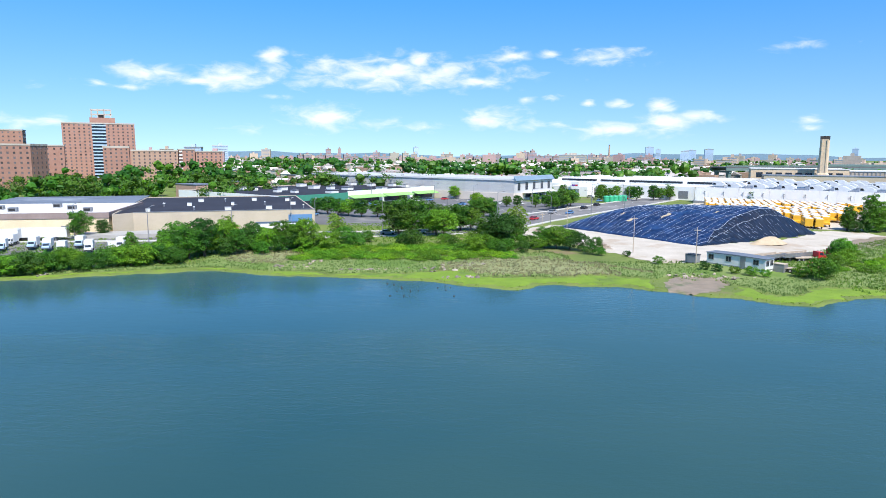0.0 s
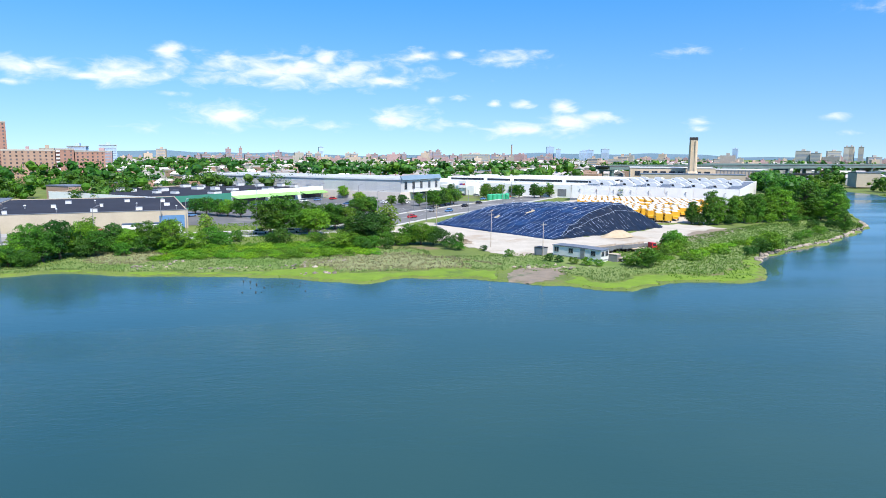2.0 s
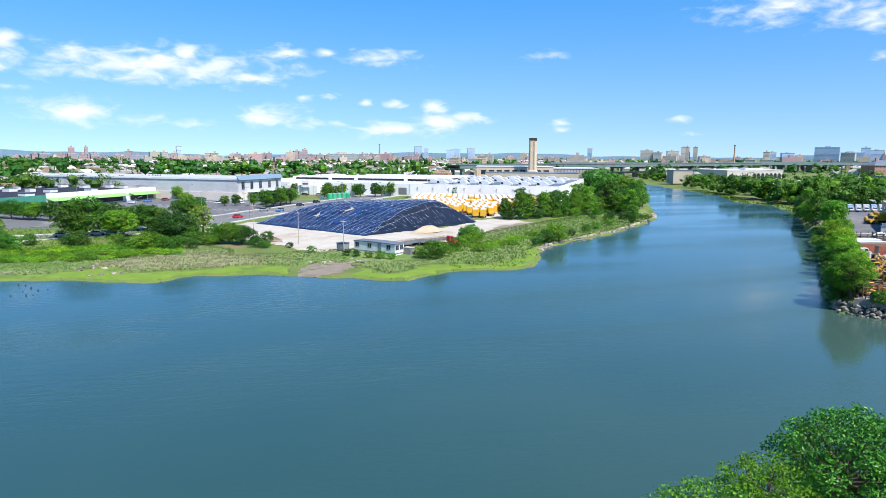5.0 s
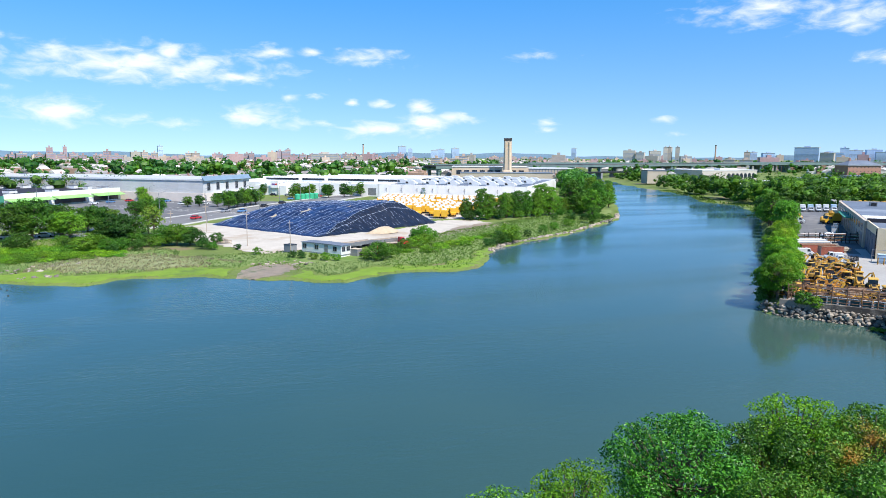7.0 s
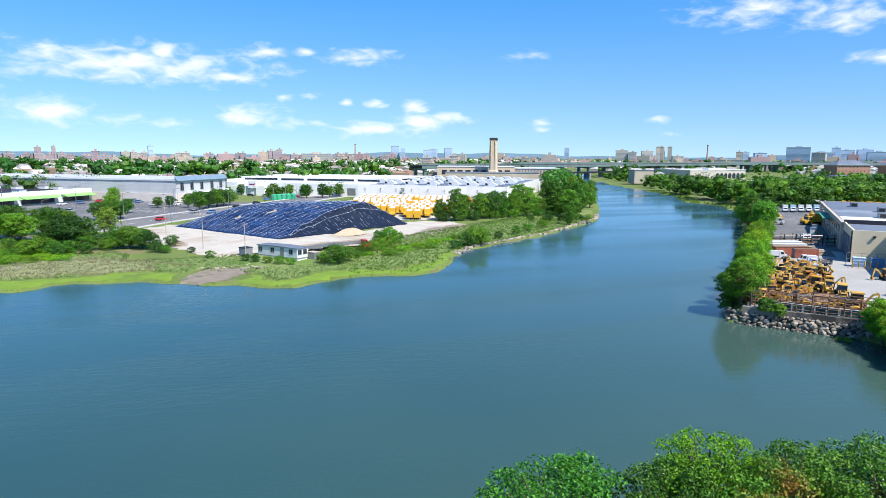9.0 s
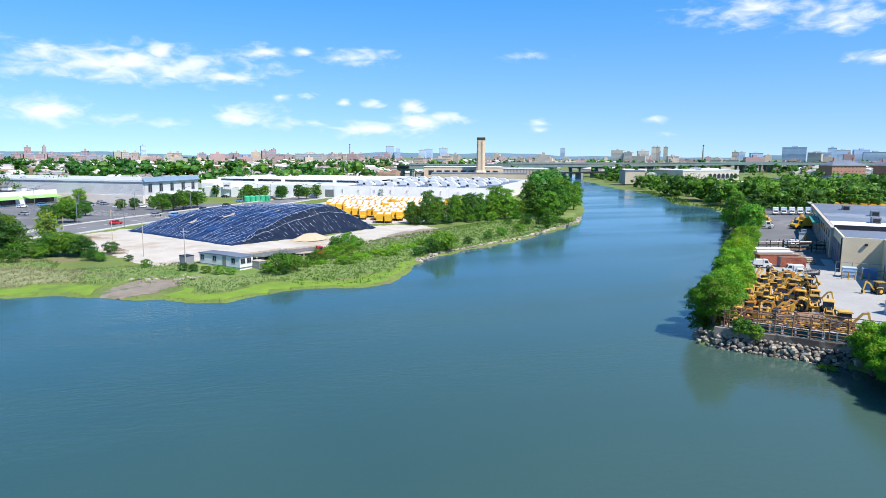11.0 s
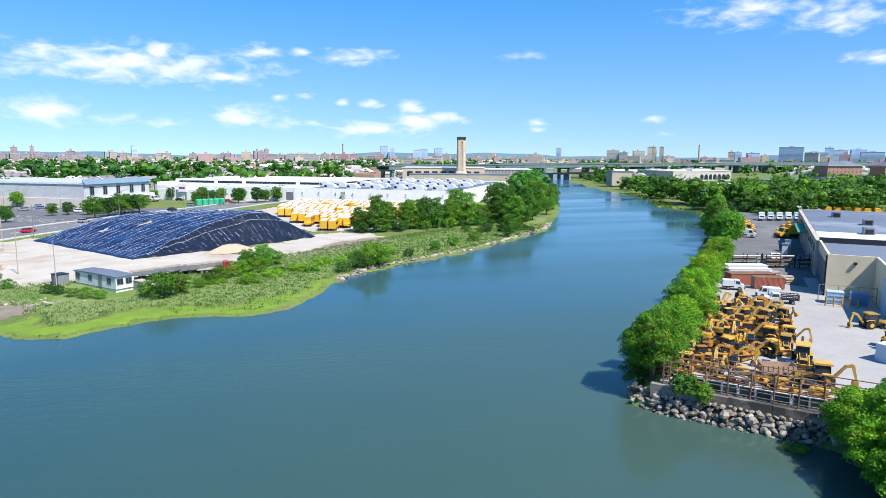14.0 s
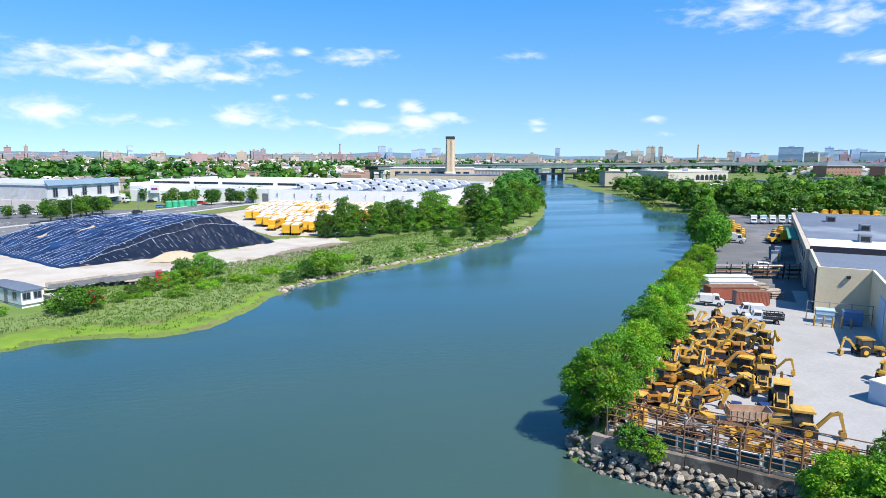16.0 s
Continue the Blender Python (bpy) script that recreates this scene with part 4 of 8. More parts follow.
def river_halls():
    """The dark-roofed block hall and the cream hall behind the truck yard."""
    m = pose(-31.5, 165.0, 1.3, 0, 0, 17.0)
    hall = thing("block_hall", m, "pale block hall with a wide black felt roof", "building")
    high = 4.6
    part("wall", box(-42, 0, 0, 0.3, 0, high), PALE_BLOCK, hall)
    part("wall", box(-0.3, 0, 0.3, 58, 0, high), PALE_BLOCK, hall)
    part("wall", box(-46, -45.7, -3, 58, 0, high), PALE_BLOCK, hall)
    part("wall", box(-46, 0, 58, 58.3, 0, high), PALE_BLOCK, hall)
    part("wall", Shell().prism([(-45.7, -4.0), (-42, 0), (-42, 0.3), (-45.7, -3.6)], 0, high), PALE_BLOCK, hall)
    part("roof", Shell().prism([(-45.7, -3.4), (-42, 0.3), (-0.3, 0.3), (-0.3, 58), (-45.7, 58)], high - 0.5, high - 0.2), ROOF_DARK, hall, "black felt roof")
    part("roof", box(-84, -46.1, 22, 66, high - 0.1, high + 0.1), ROOF_GREY, hall, "pale grey roof")
    part("coping", box(-42, 0.1, -0.08, 0.38, high, high + 0.14), STEEL, hall)
    part("roller_door", box(-6.6, -0.8, -0.08, 0, 0, 3.4), BLUE_PAINT, hall, "blue roller door")
    part("ramp", Shell().side([(-52, 0.9), (-34, 0.9), (-31, 0), (-52, 0)], -12, -5), CONCRETE, hall, "concrete loading ramp")
    for k in range(14):
        vent = thing("roof_vent", m @ pose(-4 - (k % 5) * 8.4 + rnd(-2, 2), 5 + (k // 5) * 16 + rnd(-3, 3), high - 0.2), "grey vent on the black roof", "roof vent", "vents on the block hall")
        r = rnd(0.22, 0.5)
        if k % 3 == 0:
            part("case", Shell().tube((0, 0, 0), (0, 0, 0.5), r * 0.6, r * 0.6, 10), STEEL, vent)
            part("cap", Shell().ball((0, 0, 0.8), r, r, r * 0.7), WHITE_PAINT, vent, smooth=True)
        else:
            part("case", box(-r * 1.6, r * 1.6, -r, r, 0, 0.8), WHITE_PAINT, vent)
            part("cap", box(-r * 1.7, r * 1.7, -r * 1.1, r * 1.1, 0.8, 0.9), STEEL, vent)
    m = pose(-75.5, 149, 1.3, 0, 0, 12.0)
    hall = thing("cream_hall", m, "cream rendered hall with a brown fascia and white roof", "building")
    part("wall", box(-70, 0, 0, 0.3, 0, 3.7), CREAM, hall)
    part("wall", box(-0.3, 0, 0.3, 34, 0, 3.7), CREAM, hall)
    part("fascia", box(-70, 0.1, -0.15, 0.3, 3.7, 5.0), BROWN_BAND, hall)
    part("fascia", box(-0.3, 0.1, 0.3, 34, 3.7, 5.0), BROWN_BAND, hall)
    part("roof", box(-70, -0.3, 0.3, 34, 4.4, 4.75), ROOF_WHITE, hall, "white coated roof")
    for k in range(7):
        unit = thing("rooftop_unit", m @ pose(-6 - k * 5.5, 6 + (k * 7) % 19, 4.75), "small grey rooftop unit", "air handler", "units on the cream hall")
        part("housing", box(-0.9, 0.9, -0.7, 0.7, 0, 1.0), STEEL, unit)
        part("grille", box(-0.7, 0.7, -0.75, -0.7, 0.2, 0.8), DARK_METAL, unit)
    for x in (-10, -24, -38):
        part("wall_vent", box(x, x + 1.6, -0.06, 0, 1.5, 2.1), STEEL, hall)


def yard_hall():
    """The rendered hall of the machine yard, with dock doors along its side."""
    m = pose(143.2, 65.2, 1.9, 0, 0, 42.7) @ Matrix.Diagonal((1, 1, 1.08, 1))
    hall = thing("yard_hall", m, "cream hall with grey roofs and dark dock doors", "building")
    part("wall", box(0, 0.3, -5.5, 0, 0, 5.3), CREAM, hall, "cream rendered gable wall")
    part("wall", box(0.3, 16.6, -0.3, 0, 0, 5.3), CREAM, hall)
    part("roof", box(0.3, 16.6, -42, -0.3, 4.7, 4.95), ROOF_GREY, hall)
    part("parapet", box(16.6, 17.0, -42, -0.0, 4.5, 5.7), ROOF_DARK, hall)
    part("wing_wall", box(-16, 0.0, -5.8, -5.5, 0, 5.3), CREAM, hall)
    part("wing_wall", box(-16.3, -16, -42, -5.5, 0, 5.3), CREAM, hall)
    part("roof", box(-16, 0.3, -42, -5.8, 4.7, 4.95), ROOF_GREY, hall)
    part("wall", box(17.0, 83, -0.3, 0.4, 0, 5.2), PALE_BLOCK, hall)
    part("roof", box(17.0, 31, -42, -0.3, 5.0, 5.25), ROOF_WHITE, hall, "pale coated roof strip")
    part("roof", box(31, 83, -42, -0.3, 5.0, 5.25), ROOF_GREY, hall)
    part("wall", box(83, 83.3, -42, 0.4, 0, 5.4), PALE_BLOCK, hall)
    part("wall", box(-16, 83, -42.3, -42, 0, 5.3), PALE_BLOCK, hall)
    for x in (1.6, 5.4, 9.2, 13.0):
        part("dock_door", box(x, x + 3.4, 0.0, 0.08, 0, 3.9), NAVY, hall, "dark blue dock door")
    for x in range(20, 80, 5):
        part("window", box(x, x + 2.4, 0.4, 0.46, 3.2, 4.4), GLASS, hall)
        part("dock_door", box(x - 0.5, x + 2.8, 0.4, 0.47, 0, 2.7), STEEL, hall)
    part("canopy", Shell().side([(44, 3.6), (62, 3.6), (62, 3.8), (44, 3.8)], 0.4, 1.9), GREEN_WALL, hall, "teal canopy over the docks")
    part("blue_door", box(-10.4, -6.9, -5.5, -5.42, 0, 3.8), PALE_BLUE, hall, "blue roller door")
    part("downpipe", Shell().tube((0.5, 0.12, 0), (0.5, 0.12, 5.1), 0.09), DARK_METAL, hall)
    part("wall_lamp", box(-0.3, 0, -3.4, -3.0, 4.2, 4.5), DARK_METAL, hall)
    for x, y in ((30, -8), (48, -10), (50, -16), (64, -6), (70, -18), (10, -14)):
        unit = thing("rooftop_unit", m @ pose(x, y, 5.2), "pale box unit on the hall roof", "air handler", "units on the yard hall")
        part("housing", box(-1.2, 1.2, -0.8, 0.8, 0, 1.1), STEEL, unit)
        part("grille", box(-1.25, -1.2, -0.6, 0.6, 0.2, 0.9), DARK_METAL, unit)


def power_house():
    """The chimney and the works at its foot."""
    m = pose(222, 381, 1.5, 0, 0, BLOCK + 6)
    stack = thing("chimney", m, "tall buff concrete chimney with a sooty cap", "chimney")
    shaft = Shell()
    rings = [(3.4, 0), (3.3, 8), (2.7, 9), (2.4, 29.0)]
    for s, z in rings:
        c = s * 0.28
        shaft.v += [(-s + c, -s, z), (s - c, -s, z), (s, -s + c, z), (s, s - c, z), (s - c, s, z), (-s + c, s, z), (-s, s - c, z), (-s, -s + c, z)]
    for j in range(3):
        shaft.f += [(8 * j + i, 8 * j + (i + 1) % 8, 8 * j + 8 + (i + 1) % 8, 8 * j + 8 + i) for i in range(8)]
    shaft.f.append(tuple(range(24, 32)))
    part("shaft", shaft, CONC_PALE, stack)
    part("cap", box(-2.48, 2.48, -2.48, 2.48, 28.2, 29.9), SOOT, stack, "blackened cap")
    for s in (-1.3, 1.3):
        part("pilaster", box(s - 0.2, s + 0.2, -2.9, -2.4, 0, 28), CONC_PALE, stack)
    works = thing("incinerator_building", pose(196, 400, 1.5, 0, 0, BLOCK + 14), "buff concrete works hall at the foot of the chimney", "building")
    part("wall", box(-6, 46, 0, 30, 0, 10.6), CONC_PALE, works)
    part("roof", box(-6.3, 46.3, -0.3, 30.3, 10.6, 11.0), ROOF_WHITE, works)
    part("wing", box(46, 76, 2, 30, 0, 9.6), PALE_BLOCK, works, "grey ribbed wing")
    part("roof", box(46, 76.4, 1.6, 30.4, 9.6, 10.1), ROOF_WHITE, works)
    for k in range(9):
        part("window", box(-3 + k * 5.3, 0.5 + k * 5.3, -0.08, 0, 5.6, 8.6), GLASS, works)
    for k in range(14):
        part("rib", box(47 + k * 2.1, 47.5 + k * 2.1, 1.7, 2, 0, 9.6), GREY_BASE, works)
    part("annex", box(0, 60, -22, -2, 0, 7.2), PALE_BLOCK, works, "low tan annex")
    part("roof", box(-0.2, 60.2, -22.2, -1.8, 7.2, 7.5), ROOF_GREY, works)


white_hall()
grey_warehouse()
shop_row()
carrier_depot()
river_halls()
yard_hall()
power_house()

# ---- trees, shrubs and grasses ----
def leaves(shell_list, centres, count, size, seed, droop=0.0, shell=0.84, stray=0.36):
    """Many small bent leaf sprays over the surface of soft clumps. centres: rows of x, y, z, radius."""
    r = np.random.RandomState(seed)
    c = np.array(centres, float)
    weight = c[:, 3] ** 2
    pick = r.choice(len(c), count, p=weight / weight.sum())
    d = r.normal(size=(count, 3))
    d /= np.linalg.norm(d, axis=1)[:, None]
    d[:, 2] = np.where(d[:, 2] < -0.25, -d[:, 2] * 0.6, d[:, 2])
    far = c[pick, 3] * (shell + (1.08 - shell) * r.rand(count)) * (0.85 + 0.3 * r.rand(count))
    far *= np.where(r.rand(count) < 0.16, r.rand(count), 1.0)
    at = c[pick, :3] + d * far[:, None] * np.array([1, 1, 0.8])
    n = d + r.normal(size=(count, 3)) * stray + np.array([0.0, 0, 0.25])
    n /= np.linalg.norm(n, axis=1)[:, None]
    u = np.cross(n, r.normal(size=(count, 3)))
    u /= np.linalg.norm(u, axis=1)[:, None]
    v = np.cross(n, u)
    v[:, 2] -= droop
    s = (size * (0.6 + 0.8 * r.rand(count)))[:, None]
    pts = np.stack([at - u * s * 0.9, at - v * s * 0.5 + n * s * 0.16, at + u * s * 0.9, at + v * s * 0.5 + n * s * 0.16], 1)
    shell_list.append(pts.reshape(-1, 3))


def leaf_mesh(name, blocks, mat):
    pts = np.concatenate(blocks)
    q = np.arange(len(pts)).reshape(-1, 4)
    me = bpy.data.meshes.new(name)
    me.from_pydata(pts.tolist(), [], q.tolist())
    me.materials.append(mat)
    return me


def limb(shell, points, r0, r1, n=6):
    for i in range(len(points) - 1):
        k = len(points) - 1
        shell.tube(points[i], points[i + 1], r0 + (r1 - r0) * i / k, r0 + (r1 - r0) * (i + 1) / k, n)


def grow(seed, high, wide, bare, count, size, clumps=16, lean=0.0, droop=0.0, flat=1.0, puff=(0.28, 0.44), stray=0.36):
    """A trunk with limbs, and the crown's clumps with their leaves. Returns the wood and the leaf blocks."""
    r = random.Random(seed)
    wood, centres = Shell(), []
    top = Vector((lean * high, 0, high * 0.72))
    mid = Vector((lean * high * 0.3 + r.uniform(-0.2, 0.2), r.uniform(-0.2, 0.2), bare))
    t = high * 0.022 + 0.05
    limb(wood, [Vector((0, 0, -0.3)), mid, (mid + top) / 2 + Vector((r.uniform(-0.3, 0.3), r.uniform(-0.3, 0.3), 0)), top], t * 1.3, t * 0.3, 7)
    for i in range(clumps):
        a = i * 2.399 + r.uniform(-0.4, 0.4)
        k = (i + 0.5) / clumps
        z = bare + (high - bare) * (0.08 + 0.84 * k)
        girth = math.sin(math.pi * (0.16 + 0.74 * k)) ** 0.7
        out = wide * girth * math.sqrt(r.uniform(0.08, 0.72))
        q = wide * r.uniform(*puff) * (0.7 + 0.5 * girth)
        c = Vector((math.cos(a) * out + lean * z, math.sin(a) * out, min(z, high - q * 0.7) * flat))
        centres.append((*c, q))
        start = mid.lerp(top, min(0.9, k * 0.8))
        bend = start.lerp(c, 0.55) + Vector((0, 0, -0.1 * wide))
        limb(wood, [start, bend, c], t * 0.45, t * 0.1, 5)
    blocks = []
    leaves(blocks, centres, count, size, seed + 7, droop, stray=stray)
    return wood, blocks


def tree_kind(name, seed, mat, label, category, *shape, **more):
    """A first tree of a kind, kept far below the ground plane's view as a pattern: returns a maker of copies."""
    wood, blocks = grow(seed, *shape, **more)
    bark, crown = wood.mesh("trunk", BARK), leaf_mesh("crown", blocks, mat)

    low = category == "bush"

    def plant(x, y, scale=1.0, turn=0.0, z=None, group="", stretch=1.0, lab=None):
        m = pose(x, y, ground_z(x, y) - 0.05 if z is None else z, 0, 0, turn) @ Matrix.Diagonal((scale, scale, scale * stretch, 1))
        if low:
            return solo(name, crown, None, lab or label, category, group, at=m)
        t = thing(name, m, lab or label, category, group)
        part("trunk", bark, None, t)
        part("crown", crown, None, t)
        return t
    return plant


MAPLE = [tree_kind("tree", 11 + i, (LEAF_MID, LEAF_DARK, LEAF_LIGHT)[i], ("leafy green street tree with a rounded crown", "dark green broadleaf tree with a dense crown",
         "bright green young tree with an open crown")[i], "tree", 8.0, 3.6, 1.1, 4600, 0.215, clumps=30, puff=(0.22, 0.37), stray=0.5) for i in range(3)]
ASH = [tree_kind("tree", 31 + i, (LEAF_MID, LEAF_LIGHT)[i], ("tall green tree with an airy upright crown", "tall bright green tree on the bank")[i], "tree", 11.0, 3.1, 0.3, 6000, 0.22, clumps=42, puff=(0.22, 0.38), stray=0.5) for i in range(2)]
BUSH = [tree_kind("bush", 41 + i, (LEAF_MID, LEAF_DARK, LEAF_LIGHT)[i], ("dense rounded green bush by the water", "dark green shrub growing on the bank", "bright green shrub on the bank")[i], "bush",
        3.4, 2.3, 0.15, 2300, 0.145, clumps=16, puff=(0.22, 0.38), stray=0.5) for i in range(3)]
VINE = [tree_kind("bush", 51 + i, (LEAF_VINE, LEAF_LIGHT)[i], "low yellow-green vine-covered thicket", "bush", 1.7, 2.6, 0.02, 1900, 0.14, clumps=14, puff=(0.2, 0.34), stray=0.5) for i in range(2)]
THIN = tree_kind("tree", 61, LEAF_OLIVE, "thin half-bare olive tree by the street", "tree", 7.0, 2.4, 1.5, 520, 0.3, clumps=18)
BANKTREE = [tree_kind("tree", 71 + i, (LEAF_BANK, LEAF_SUN, LEAF_BANK)[i], ("bright green tree overhanging the water", "dense green tree along the seawall", "green tree tinged with brown seed heads")[i], "tree",
            7.4, 3.5, 0.8, 12500, 0.125, clumps=44, puff=(0.18, 0.29), stray=0.55) for i in range(3)]
WILLOW = tree_kind("tree", 81, LEAF_LIGHT, "feathery light green willow by the water", "tree", 9.5, 3.8, 1.6, 6000, 0.24, clumps=30, droop=0.9)
NEARTREE = [tree_kind("tree", 91 + i, (LEAF_NEAR, LEAF_SEED, LEAF_SUN)[i], ("broad green tree top beneath the flight path", "locust tree with rusty seed clusters", "light green tree with pale upright twigs")[i], "tree",
            8.2, (4.3, 4.0, 3.2)[i], 2.4, (23000, 21000, 12000)[i], (0.088, 0.088, 0.08)[i], clumps=(84, 76, 70)[i], puff=((0.13, 0.22), (0.13, 0.21), (0.13, 0.22))[i], stray=0.75) for i in range(3)]
SHRUB = tree_kind("bush", 99, LEAF_LIGHT, "small bright shrub rooted in the seawall", "bush", 2.2, 1.1, 0.2, 1500, 0.11, clumps=12)


def scatter(kinds, spots, group, scale=(0.8, 1.2)):
    for x, y, *s in spots:
        k = s[0] if s else rnd(*scale)
        kinds[random.randrange(len(kinds))](x, y, k * rnd(0.94, 1.06), rnd(0, 360), group=group, stretch=rnd(0.9, 1.1))


def bank_plants():
    g = "trees on the north bank"
    # thicket in front of the truck yard
    for i in range(40):
        x = -76 + i * 0.75 + rnd(-0.8, 0.8)
        y = float(np.interp(x, [-76, -66, -59, -54, -48], [99.5, 104, 108, 110.5, 115])) + rnd(-1.5, 3.2)
        (BUSH[random.randrange(3)](x, y, rnd(0.65, 1.15), rnd(0, 360), group=g) if rnd(0, 1) < 0.75 else MAPLE[random.randrange(3)](x, y, rnd(0.38, 0.52), rnd(0, 360), group=g))
    scatter(MAPLE, [(-77.3, 139.4, 0.8), (-74.6, 144.3, 0.5), (-67, 164, 0.6), (-53.5, 163, 0.48), (-48, 120.1, 0.92), (-45.8, 118.4, 0.8), (-44.2, 121.6, 0.88), (-41, 123.9, 0.82), (-38.6, 123.2, 0.66), (-37, 127.9, 0.68), (-33.6, 127.2, 0.6), (-31, 128, 0.74), (-28.4, 128.8, 0.62), (-26.5, 128.2, 0.74)], g)
    scatter(MAPLE, [(-96, 131, 0.7), (-93, 128, 0.6)], g)
    scatter(ASH, [(-52, 122, 0.46), (-47, 127, 0.5), (-41, 130, 0.48), (-36, 131, 0.42), (-30, 133, 0.4), (-56, 118, 0.42)], g)
    scatter(BUSH, [(-45 + i * 2.3 + rnd(-0.6, 0.6), 124 + i * 0.5 + rnd(-3, 3), rnd(0.7, 1.2)) for i in range(13)], g)
    THIN(-29, 140, 0.75, 20, group=g)
    THIN(-22, 141, 0.8, 120, group=g)
    THIN(-46, 141, 0.8, 200, group=g)
    # vine-covered ground
    for x in np.arange(-27, 13, 2.3):
        for y in np.arange(118.5, 134, 2.3):
            if y < 131 + 0.12 * x + 2 and rnd(0, 1) < 0.86:
                VINE[random.randrange(2)](x + rnd(-1.2, 1.2), y + rnd(-1, 1), rnd(0.5, 1.0), rnd(0, 360), group="thicket on the north bank", stretch=rnd(0.45, 0.8))
    scatter(BUSH, [(-26.5, 127, 0.8), (-15.5, 138.8, 0.72), (-5.6, 132.9, 1.15), (-7.4, 133.6, 0.8), (3, 132, 0.7), (7, 128, 0.8), (12, 124, 0.6), (16.2, 125.7, 0.7), (8, 134, 0.9), (1, 136, 0.7)], g)
    # street trees: each with its height
    for x, y, h in ((-9.3, 146.7, 7.8), (-6.6, 147.6, 9.2), (-2.5, 156.0, 7.4), (0.9, 147.1, 6.4), (-0.8, 149.4, 6.2), (5.1, 158.3, 6.6), (7.6, 159.2, 5.8), (2.6, 159.6, 6.4), (-14.8, 193.5, 5.0), (-18.4, 193.2, 5.2), (-23.1, 193.1, 5.5), (-27.4, 196.4, 5.3),
                    (-34.6, 201.7, 5.6), (-38.8, 205.4, 5.0), (-31, 199, 5.2), (-10.6, 192, 4.8), (13.0, 194.9, 5.9), (10.4, 192.6, 5.4), (15.8, 196.0, 5.0), (12.2, 131.0, 7.2), (9.8, 132.6, 6.2), (14.6, 133.0, 6.4), (23.5, 129.8, 4.8), (21.2, 130.8, 4.4), (26.0, 129.4, 4.2)):
        MAPLE[(1, 0, 2, 0)[int(x * 3) % 4]](x, y, h / 8.0 * 1.16, rnd(0, 360), group="street trees", stretch=0.86)
    THIN(-24.5, 151.4, 0.72, 60, group=g)
    scatter(BUSH, [(x, 127 + rnd(-1.5, 3.5), rnd(0.7, 1.15)) for x in (6.5, 8.6, 10.8, 13.2, 15.6, 18.0, 19.8, 22.4, 24.8, 27.2)], g)
    scatter(BUSH, [(31.5, 130.0, 0.7), (28.8, 123.8, 0.7), (30.5, 122.5, 0.5), (35.2, 121.2, 0.38), (38.5, 113.5, 0.4)], g)
    THIN(18, 148, 1.05, 40, group=g)
    THIN(16.5, 152, 0.9, 210, group=g)
    # car park and lot trees
    scatter(MAPLE, [(-29, 256, 0.6), (6, 276, 0.75), (12, 211, 0.8), (16, 215, 0.65), (24, 234, 0.5), (28, 236, 0.6), (34, 232, 0.6), (38, 236, 0.5), (37.5, 219, 0.8), (40.5, 225, 0.85), (43.5, 230, 0.85),
                    (46, 235, 0.85), (48, 240, 0.8), (44, 237, 0.75), (-20, 268, 0.6)], "car park trees")
    scatter(MAPLE, [(50.5, 299, 0.55), (56.6, 300, 0.6), (68.5, 277, 0.75), (75.7, 281, 0.7), (84, 288, 0.7), (94, 286, 0.75), (101, 290, 0.75), (81.4, 270, 0.75), (88.5, 271, 0.8), (97, 276, 0.75), (72, 279, 0.7), (66, 271, 0.6), (92, 273, 0.7)], "trees along the depot")
    MAPLE[0](119, 248, 0.7, 30, group=g)
    # the bush by the trailer, the thicket on the lot's edge
    scatter(BUSH, [(59.5, 100.5, 1.05), (61.5, 102.5, 0.85), (57.6, 102.6, 0.55), (66, 108, 0.55)], g)
    scatter(MAPLE, [(72.5, 117.5, 0.5), (75.5, 121, 0.5)], g)
    scatter(BUSH, [(68, 111, 0.7), (71, 113.5, 0.8), (77.5, 122.5, 0.8), (64.5, 105.5, 0.5), (74, 116, 0.85), (48, 104.5, 0.42), (50, 103, 0.45), (46, 106.5, 0.4), (44.5, 108, 0.4), (51.8, 102, 0.4)], g)
    scatter(VINE, [(66 + i * 2.4 + rnd(-1, 1), 106 + i * 1.7 + rnd(-2.5, 2.0), rnd(0.5, 0.8)) for i in range(16)], "thicket on the north bank")
    scatter(BUSH, [(94, 116.5, 1.25), (96.5, 118.5, 0.95), (91.5, 115.5, 0.9), (104, 126, 0.5), (112, 132, 0.6), (118, 137, 0.55), (88, 113.5, 0.6), (126, 143, 0.7)], g)
    # the wood at the point
    for x, y, h in ((102.9, 163.8, 6.8), (104.8, 165.4, 5.6), (107.3, 162.3, 9.3), (109.9, 162.2, 8.4), (112.9, 165.6, 6.2), (115.7, 165.0, 7.8), (117.9, 166.6, 8.2), (120.7, 167.2, 8.4), (123.0, 168.2, 8.7), (125.6, 168.2, 8.4),
                    (129.0, 170.4, 6.4), (130.8, 170.2, 8.6), (133.2, 172.6, 11.0), (136.2, 171.6, 10.4), (139.6, 172.4, 6.6), (142.6, 174.0, 5.8), (147.0, 176.4, 12.6), (150.2, 178.2, 11.6), (148.0, 165.0, 9.4), (151.5, 168.5, 8.8),
                    (137.0, 147.8, 5.6), (154, 183, 8.0), (158, 186, 7.4)):
        ASH[random.randrange(2)](x, y, h / 11.0, rnd(0, 360), group="wood at the point", stretch=rnd(0.94, 1.06))
